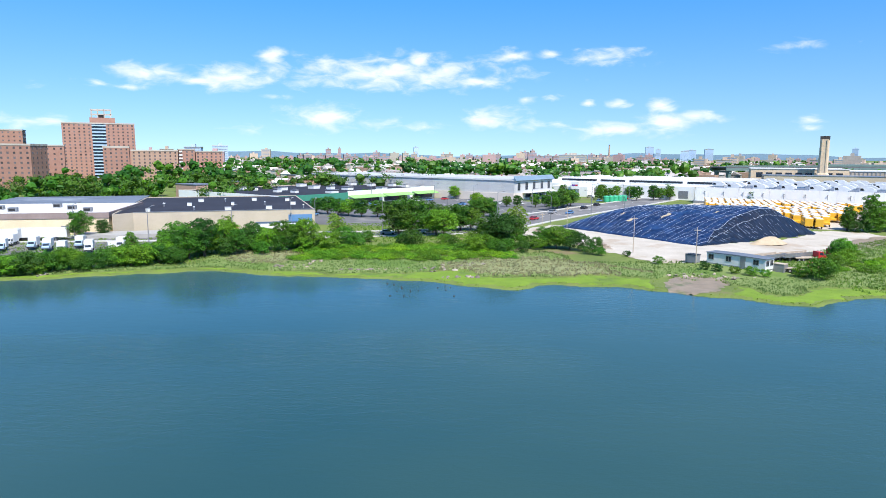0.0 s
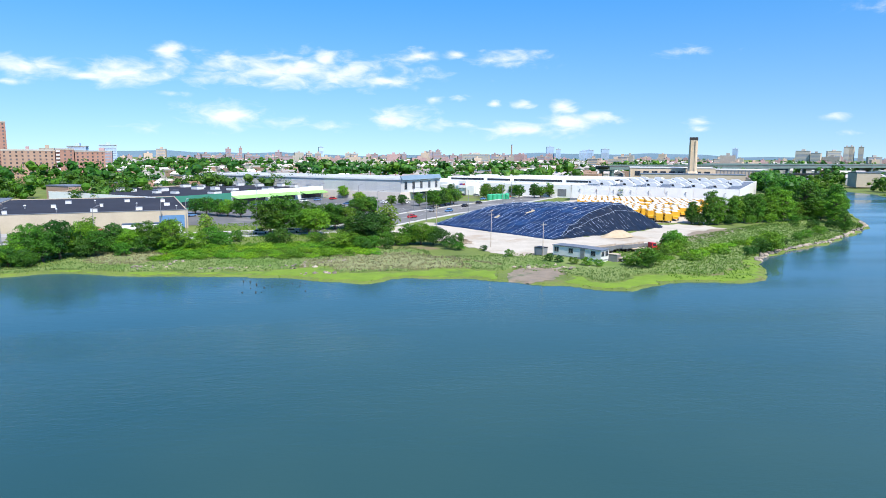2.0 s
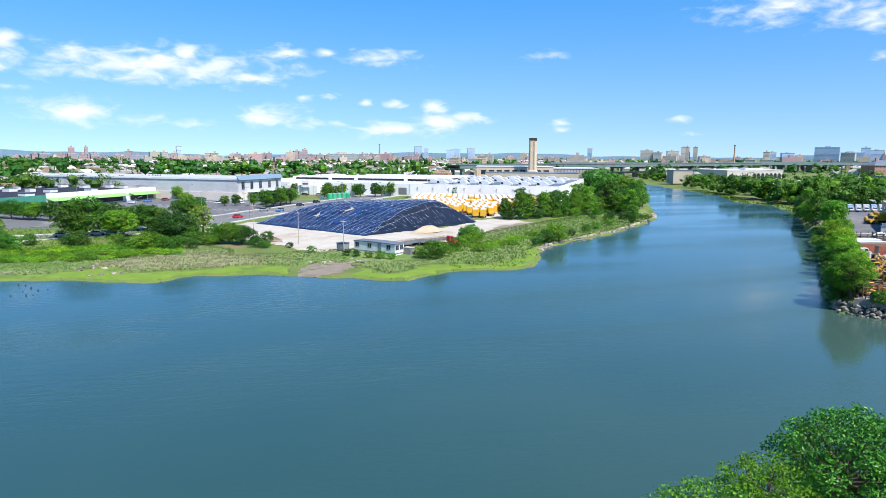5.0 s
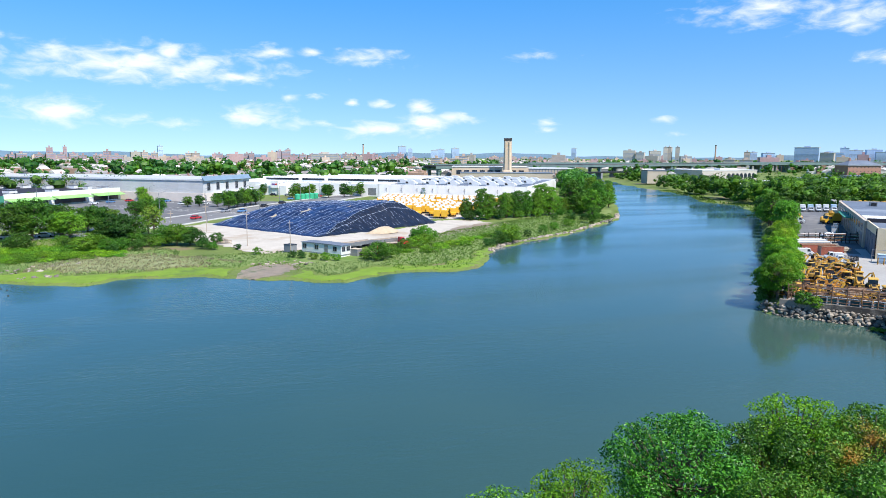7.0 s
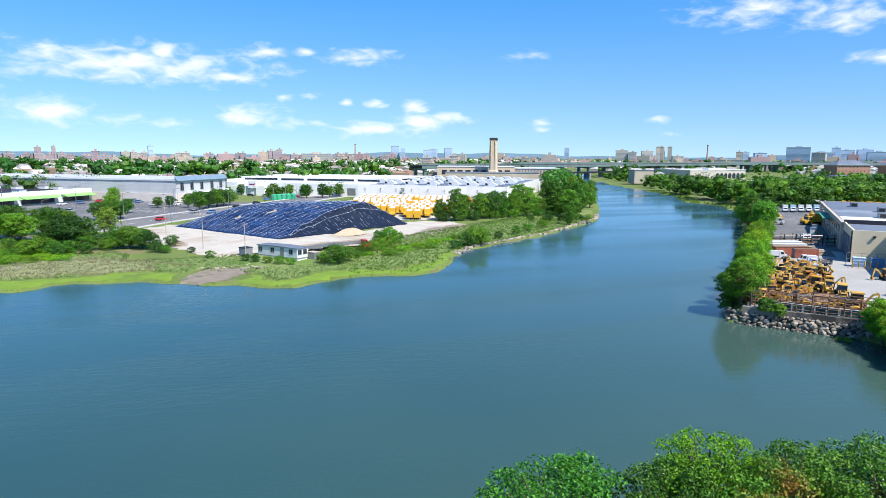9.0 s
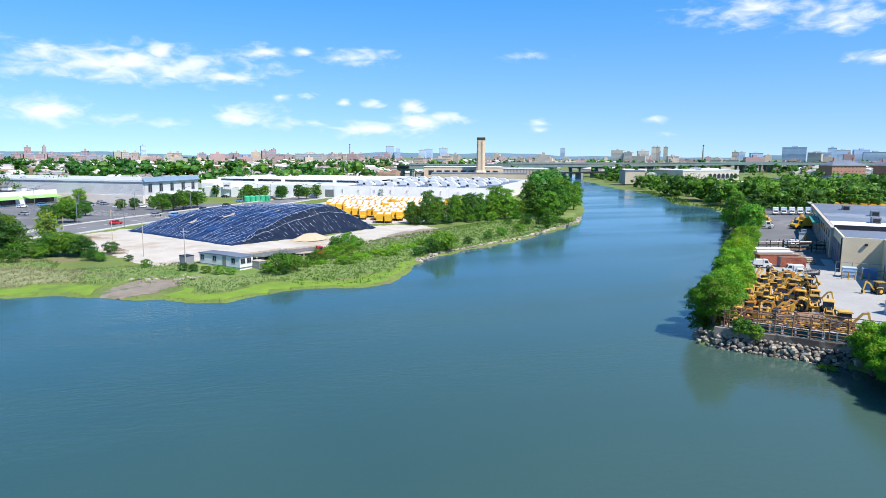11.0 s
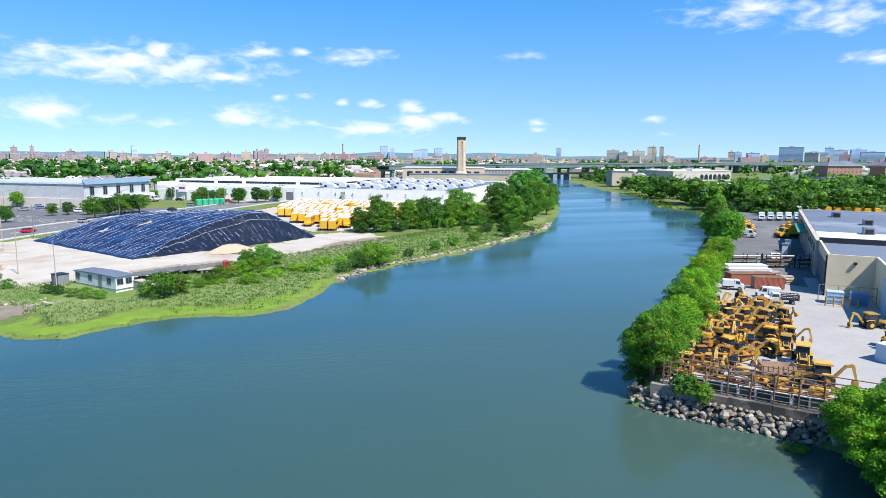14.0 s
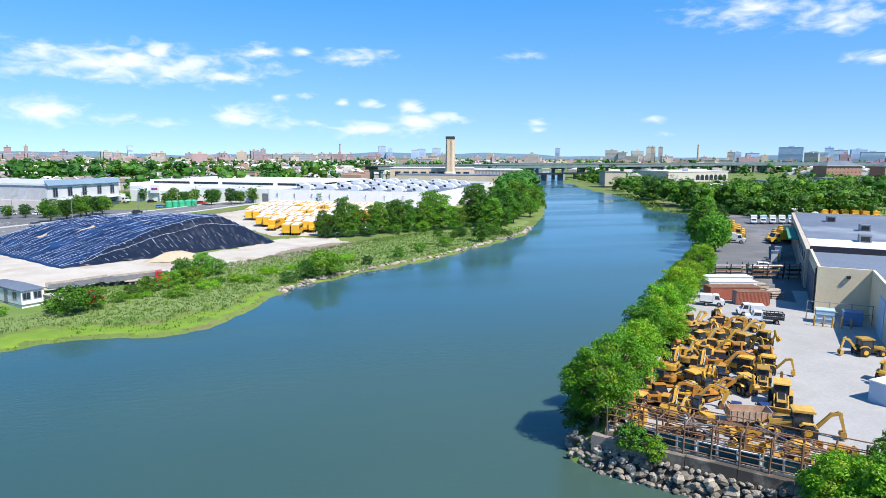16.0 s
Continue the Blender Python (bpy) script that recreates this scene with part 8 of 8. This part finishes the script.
def skyline():
    def slab(x, y, wide, high, mat, label, windowed=True):
        deep, high = min(wide * 0.6, 22) + 6, high * (0.74 if mat in (BRICK_FAR, TAN_FAR) else 0.9)
        turn = math.degrees(math.atan2(-x, y)) + rnd(-14, 14)
        b = thing("city_building", pose(x, y, 1.5, 0, 0, turn), label, "building", "buildings on the skyline")
        part("wall", box(-wide / 2, wide / 2, 0, deep, 0, high), mat, b)
        part("roof", box(-wide / 2 - 0.4, wide / 2 + 0.4, -0.4, deep + 0.4, high, high + 0.9), STONE_PALE, b)
        part("roof_house", box(-wide * 0.12, wide * 0.14, deep * 0.3, deep * 0.7, high + 0.9, high + 4.5), mat, b)
        floors = max(2, int(high / 3.2))
        for f in range(0, floors):
            z = (f + 0.4) * high / floors
            part("window_band", box(-wide / 2 + 1.2, wide / 2 - 1.2, -0.15, 0.0, z, z + 1.1), FAR_GLASS, b)
            if f > 6:
                break
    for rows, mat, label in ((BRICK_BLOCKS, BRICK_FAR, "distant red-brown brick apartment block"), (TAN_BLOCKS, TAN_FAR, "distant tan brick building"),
                             (BLUE_TOWERS, FAR_BLUE, "distant tower tinted blue-grey for haze"), (PALE_TOWERS, STONE_PALE, "distant pale masonry tower")):
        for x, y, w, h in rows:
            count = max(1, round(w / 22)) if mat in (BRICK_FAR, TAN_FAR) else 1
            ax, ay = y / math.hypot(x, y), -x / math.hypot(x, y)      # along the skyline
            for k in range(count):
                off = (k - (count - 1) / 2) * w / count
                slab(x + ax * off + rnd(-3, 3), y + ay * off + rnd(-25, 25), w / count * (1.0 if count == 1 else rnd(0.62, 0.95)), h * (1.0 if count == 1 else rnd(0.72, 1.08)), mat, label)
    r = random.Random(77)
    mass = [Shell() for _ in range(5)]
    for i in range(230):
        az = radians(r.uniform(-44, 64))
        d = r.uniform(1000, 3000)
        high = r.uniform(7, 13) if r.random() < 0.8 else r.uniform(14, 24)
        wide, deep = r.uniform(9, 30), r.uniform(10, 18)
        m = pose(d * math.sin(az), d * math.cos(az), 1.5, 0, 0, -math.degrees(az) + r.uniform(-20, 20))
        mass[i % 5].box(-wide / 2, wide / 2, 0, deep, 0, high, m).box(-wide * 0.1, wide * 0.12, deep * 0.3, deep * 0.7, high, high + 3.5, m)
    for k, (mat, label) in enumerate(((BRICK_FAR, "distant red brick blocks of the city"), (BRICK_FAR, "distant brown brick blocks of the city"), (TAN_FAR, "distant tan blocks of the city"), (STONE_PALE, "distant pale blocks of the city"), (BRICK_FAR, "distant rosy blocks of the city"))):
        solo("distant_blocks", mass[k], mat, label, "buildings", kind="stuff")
    for x, y, h, rr in ((470, 1835, 46, 2.6), (1210, 1263, 44, 2.2)):
        s = thing("chimney", pose(x, y, 1.5), "thin distant brick chimney", "chimney")
        part("shaft", Shell().tube((0, 0, 0), (0, 0, h), rr, rr * 0.7, 10), BRICK_TAN, s)
        part("cap", Shell().tube((0, 0, h), (0, 0, h + 1.5), rr * 0.85, rr * 0.85, 10), SOOT, s)


def clear_of(x, y):
    """Whether a place is free of the river, the streets and the halls near by."""
    if float(bank_distance(np.array([x]), np.array([y]))[0]) < 22:
        return False
    a, b = 0.8 * (x - 33) - 0.6 * (y - 199), 0.6 * (x - 33) + 0.8 * (y - 199)
    if abs(a) < 14 and -60 < b < 380:
        return False
    if -20 < a < 110 and -60 < b < 250:
        return False
    if -150 < a < 0 and -60 < b < 118:
        return False
    if y < 0.94 * x - 20 + 60 * (x > 260) and math.hypot(x - 60, y) < 700:
        return False
    return not (180 < x < 300 and 360 < y < 470)


def houses():
    r = random.Random(31)
    wall = [Shell().prism([(0, 0), (9, 0), (9, 12), (0, 12)], 0, 6.5).mesh("wall", HOUSE_PALE), Shell().prism([(0, 0), (18, 0), (18, 12), (0, 12)], 0, 8.5).mesh("wall", BRICK_TAN),
            Shell().prism([(0, 0), (26, 0), (26, 20), (0, 20)], 0, 6.0).mesh("wall", WHITE_PANEL)]
    roof = [Shell().side([(-0.4, 6.5), (9.4, 6.5), (4.5, 9.6)], -0.4, 12.4).mesh("roof", ROOF_SHINGLE), box(-0.2, 18.2, -0.2, 12.2, 8.5, 8.9).mesh("roof", ROOF_GREY), box(-0.2, 26.2, -0.2, 20.2, 6.0, 6.5).mesh("roof", ROOF_WHITE)]
    pane = box(-0.6, 0.6, -0.08, 0.0, -0.7, 0.7).mesh("window", GLASS)
    stack = box(6.2, 7.0, 5, 5.8, 7.0, 10.2).mesh("chimney", BRICK)
    made = 0
    far = {0: Shell(), 1: Shell(), 2: Shell()}
    while made < 2100:
        az, d = radians(r.uniform(-46, 66)), 300 + 1500 * r.random() ** 1.3
        x, y = d * math.sin(az) + 20, d * math.cos(az)
        x, y = round(x / 15) * 15 + r.uniform(-2, 2), round(y / 24) * 24 + r.uniform(-2, 2)
        made += 1
        if not clear_of(x, y) or (x < -110 and y < 470):
            continue
        kind = 0 if r.random() < 0.72 else (1 if r.random() < 0.85 else 2)
        m = pose(x, y, 1.3, 0, 0, BLOCK + r.choice((0, 90)) + r.uniform(-2, 2)) @ Matrix.Diagonal((0.8, 0.75, 0.72, 1))
        if d < 520 and made < 1500:
            label = ("pale two-storey house with a pitched roof", "tan brick row house with a flat roof", "low white workshop with a flat roof")[kind]
            h = thing("house", m, label, "house", "houses inland")
            part("wall", wall[kind], None, h)
            part("roof", roof[kind], None, h)
            if kind == 0:
                part("chimney", stack, None, h)
            for wx in ((2.2, 6.8), (3, 9, 15), (4, 13, 22))[kind]:
                for wz in (4.6,):
                    part("window", pane, None, h, at=pose(wx, 0, wz))
        else:
            s = far[kind]
            w, l, z = ((9, 12, 6.5), (18, 12, 8.5), (26, 20, 6))[kind]
            s.box(0, w, 0, l, 0, z, m)
            if kind == 0:
                s.side([(-0.4, 6.5), (9.4, 6.5), (4.5, 9.4)], -0.4, 12.4, m)
    for k, (mat, label) in enumerate(((HOUSE_PALE, "distant pale houses of the city"), (BRICK_TAN, "distant brick row houses of the city"), (WHITE_PANEL, "distant white workshops of the city"))):
        solo("distant_houses", far[k], mat, label, "houses", kind="stuff")


def far_woods():
    """Street and park trees too far off to count, as few joined canopies."""
    r = np.random.RandomState(3)
    def canopy(name, spots, mat, label, per, size):
        blocks, core = [], Shell()
        for i, (x, y, s) in enumerate(spots):
            c = [(x + r.normal(0, 1.7 * s), y + r.normal(0, 1.7 * s), 1.2 + s * (0.6 + 6.2 * r.rand()), s * (1.3 + 1.3 * r.rand())) for _ in range(9)]
            for cx, cy, cz, q in c[:5]:
                k = q * 0.74
                core.ball((cx, cy, cz), k * (0.85 + 0.3 * r.rand()), k * (0.85 + 0.3 * r.rand()), k * (0.65 + 0.3 * r.rand()), 6, 4)
            leaves(blocks, c, per, size * s, 1000 + i, stray=0.55)
        n = len(core.v)
        pts = np.concatenate(blocks)
        core.v = [(x + 0.3 * math.sin(3.1 * y + z), y + 0.3 * math.sin(2.7 * x), z + 0.25 * math.sin(2.3 * x + 1.9 * y)) for x, y, z in core.v] + pts.tolist()
        core.f += (np.arange(len(pts)).reshape(-1, 4) + n).tolist()
        solo(name, core, mat, label, "trees", kind="stuff")
    spots = {0: [], 1: []}
    tries = 0
    while sum(len(v) for v in spots.values()) < 1350 and tries < 20000:
        tries += 1
        az, d = math.radians(-48 + 112 * r.rand()), 290 + 1900 * r.rand() ** 1.1
        x, y = d * math.sin(az) + 20, d * math.cos(az)
        if not clear_of(x, y):
            continue
        thick = wobble(np.array([x * 0.03]), np.array([y * 0.03]))[0]
        if thick < 0.1 and r.rand() < 0.6:
            continue
        spots[0 if tries % 4 == 0 else 1].append((x, y, 0.8 + 0.75 * r.rand()))
    for grove in range(18):
        az, d = math.radians(-40 + 5.2 * grove + 4 * r.rand()), 360 + 560 * r.rand()
        for i in range(20):
            x, y = d * math.sin(az) + 20 + 34 * r.normal(), d * math.cos(az) + 20 * r.normal()
            if clear_of(x, y):
                spots[i % 4 != 0].append((x, y, 1.25 + 0.7 * r.rand()))
    near = {0: [], 1: []}
    for x0, x1, y0, y1, n in ((-250, -70, 232, 300, 70), (-240, -110, 340, 425, 80), (-140, -20, 330, 420, 50), (-30, 70, 380, 470, 60), (-125, -5, 296, 338, 60)):
        for _ in range(n):
            near[0 if _ % 4 == 0 else 1].append((x0 + (x1 - x0) * r.rand(), y0 + (y1 - y0) * r.rand(), (0.6 + 0.75 * r.rand()) * (1.0 if y0 < 330 else 0.62)))
    canopy("far_trees", spots[0], LEAF_MID, "green street and park trees inland", 40, 0.8)
    canopy("far_trees", spots[1], LEAF_DEEP, "dark green trees among houses inland", 40, 0.8)
    canopy("far_trees", near[0], LEAF_MID, "tall green trees before the apartment blocks", 340, 0.42)
    canopy("far_trees", near[1], LEAF_DEEP, "tall dark trees before the apartment blocks", 340, 0.42)
    bank = []
    shore = np.array([(228, 163), (238, 178), (243, 192), (240, 202), (250, 226), (272, 272), (300, 332), (338, 420), (362, 470)], float)
    for i in range(470):
        if i < 210:
            k = r.rand() * (len(shore) - 1.001)
            p = shore[int(k)] + (shore[int(k) + 1] - shore[int(k)]) * (k % 1)
            x, y = p + np.array([0.86, -0.5]) * (5 + 40 * r.rand() ** 1.4)
        elif i < 310:
            x, y = 262 + 190 * r.rand(), 176 + 34 * r.rand()
        elif i < 410:
            x, y = 318 + 190 * r.rand(), 212 + 60 * r.rand()
        else:
            x, y = 330 + 260 * r.rand(), 270 + 130 * r.rand()
        gap = (366 < x < 462 and 330 < y < 404) or (262 < x < 300 and 226 < y < 250)
        if float(bank_distance(np.array([x]), np.array([y]))[0]) > 4.0 and not gap:
            bank.append((x, y, (0.85 + 0.6 * r.rand()) * (0.7 if x > 280 and y > 262 else 1.0) * (0.8 if y < 182 else 1.0)))
    canopy("far_trees", bank[::2], LEAF_LIGHT, "dense green trees on the far bank", 260, 0.42)
    canopy("far_trees", bank[1::2], LEAF_MID, "dense dark trees on the far bank", 260, 0.42)
    wood = []
    for i in range(150):
        k = r.rand()
        wood.append((204 + 110 * k - 14 * r.rand(), 246 + 200 * k + 6 * r.rand(), 0.9 + 0.4 * r.rand()))
    canopy("far_trees", wood, LEAF_MID, "green trees along the upper north bank", 140, 0.5)


def bridges():
    m = pose(250, 474, 1.2, 0, 0, 17.6)
    b = thing("viaduct", m, "long grey-green girder viaduct across the river", "bridge")
    part("deck", box(-60, 900, -8, 8, 10.4, 11.3), ASPHALT, b)
    part("girder", box(-60, 900, -8.2, -7.6, 8.6, 10.4), BRIDGE_GREEN, b)
    part("girder", box(-60, 900, 7.6, 8.2, 8.6, 10.4), BRIDGE_GREEN, b)
    part("parapet", box(-60, 900, -8.3, -8.0, 11.3, 12.2), BRIDGE_GREEN, b)
    for k in range(25):
        x = -56 + k * 38
        p = part("pier", Shell().box(x - 1.0, x + 1.0, -7, -4.6, -2, 8.6).box(x - 1.0, x + 1.0, 4.6, 7, -2, 8.6).box(x - 1.2, x + 1.2, -7.6, 7.6, 7.2, 8.6), BRIDGE_GREEN, b)
    low = thing("rail_bridge", pose(262, 452, 0, 0, 0, 17.6), "low dark steel rail bridge on river piers", "bridge")
    part("deck", box(-20, 150, -3, 3, 5.0, 6.2), DARK_METAL, low)
    for k in range(9):
        part("pier", box(-16 + k * 20, -13.6 + k * 20, -3.2, 3.2, -2, 5.0), GREY_BASE, low)
    far = thing("viaduct", pose(420, 610, 0, 0, 0, -6), "second viaduct ramp beyond the river", "bridge")
    part("deck", box(-60, 620, -7, 7, 11.5, 12.6), BRIDGE_GREEN, far)
    part("girder", box(-60, 620, -7.2, -6.8, 10.2, 11.5), BRIDGE_GREEN, far)
    for k in range(17):
        part("pier", box(-50 + k * 40, -47 + k * 40, -5, 5, 0, 11.5), BRIDGE_GREEN, far)


def far_bank_buildings():
    a = thing("depot_hall", pose(400, 398, 1.5, 0, 0, 2), "long white hall with arched windows", "building")
    part("wall", box(0, 58, 0, 40, 0, 7.4), STONE_PALE, a)
    part("roof", box(-0.4, 58.4, -0.4, 40.4, 7.4, 8.0), ROOF_WHITE, a)
    part("gable", box(18, 36, -0.4, 6, 8.0, 9.4), WHITE_PANEL, a)
    for k in range(7):
        w = Shell().side([(-1.8, 0), (1.8, 0), (1.8, 2.6), (1.1, 3.7), (0, 4.1), (-1.1, 3.7), (-1.8, 2.6)], -0.12, 0.0)
        part("arched_window", w, GLASS, a, at=pose(28 + k * 4.4, 0, 1.2))
    g = thing("depot_hall", pose(316, 356, 1.5, 0, 0, -20), "grey metal hall on the far bank", "building")
    part("wall", box(0, 13, 0, 14, 0, 8.8), PALE_BLOCK, g)
    part("roof", box(-0.3, 13.3, -0.3, 14.3, 8.8, 9.2), ROOF_GREY, g)
    for i, (x, y) in enumerate(((599, 430), (648, 412))):
        s = facade_block(pose(x, y, 1.5, 0, 0, -14), 34, 18, 10.5, BRICK, 3, 9, "red brick school building with a hipped roof", "school_building")
        part("hip_roof", Shell().add([(-1, -1, 10.8), (35, -1, 10.8), (35, 19, 10.8), (-1, 19, 10.8), (8, 9, 15.5), (26, 9, 15.5)], [(0, 1, 5, 4), (1, 2, 5), (2, 3, 4, 5), (3, 0, 4), (0, 3, 2, 1)]), ROOF_GREY, s, "grey hipped roof")
        for cx in (7, 27):
            part("chimney", box(cx, cx + 1.6, 8, 9.6, 12, 18), BRICK, s)
    for x, y, w, d, h, mat, roof in ((300, 246, 26, 14, 5, WHITE_PANEL, ROOF_WHITE), (318, 232, 20, 16, 6, BLUE_PAINT, ROOF_GREY), (352, 252, 34, 20, 6, PALE_BLOCK, ROOF_GREY), (392, 252, 26, 18, 7, HOUSE_PALE, ROOF_GREY), (276, 236, 18, 10, 4.5, WHITE_PANEL, ROOF_WHITE)):
        b = thing("workshop", pose(x, y, 1.8, 0, 0, 8), "low pale workshop among trees", "building", "workshops on the far bank")
        part("wall", box(0, w, 0, d, 0, h), mat, b)
        part("roof", box(-0.3, w + 0.3, -0.3, d + 0.3, h, h + 0.4), roof, b)
        part("door", box(w * 0.3, w * 0.3 + 3.5, -0.06, 0, 0, 3), STEEL, b)


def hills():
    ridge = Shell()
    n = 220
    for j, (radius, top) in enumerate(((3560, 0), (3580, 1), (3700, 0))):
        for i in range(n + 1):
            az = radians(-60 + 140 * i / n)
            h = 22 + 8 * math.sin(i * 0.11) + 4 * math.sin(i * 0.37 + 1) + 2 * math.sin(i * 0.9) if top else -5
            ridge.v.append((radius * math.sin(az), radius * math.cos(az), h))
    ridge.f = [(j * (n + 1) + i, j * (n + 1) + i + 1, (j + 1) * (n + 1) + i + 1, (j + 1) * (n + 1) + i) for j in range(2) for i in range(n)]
    solo("backdrop_hills", ridge, HAZED_WOODS, "low wooded hills along the horizon", "hills", kind="structure", smooth=True)


housing()
skyline()
houses()
far_woods()
bridges()
far_bank_buildings()
hills()
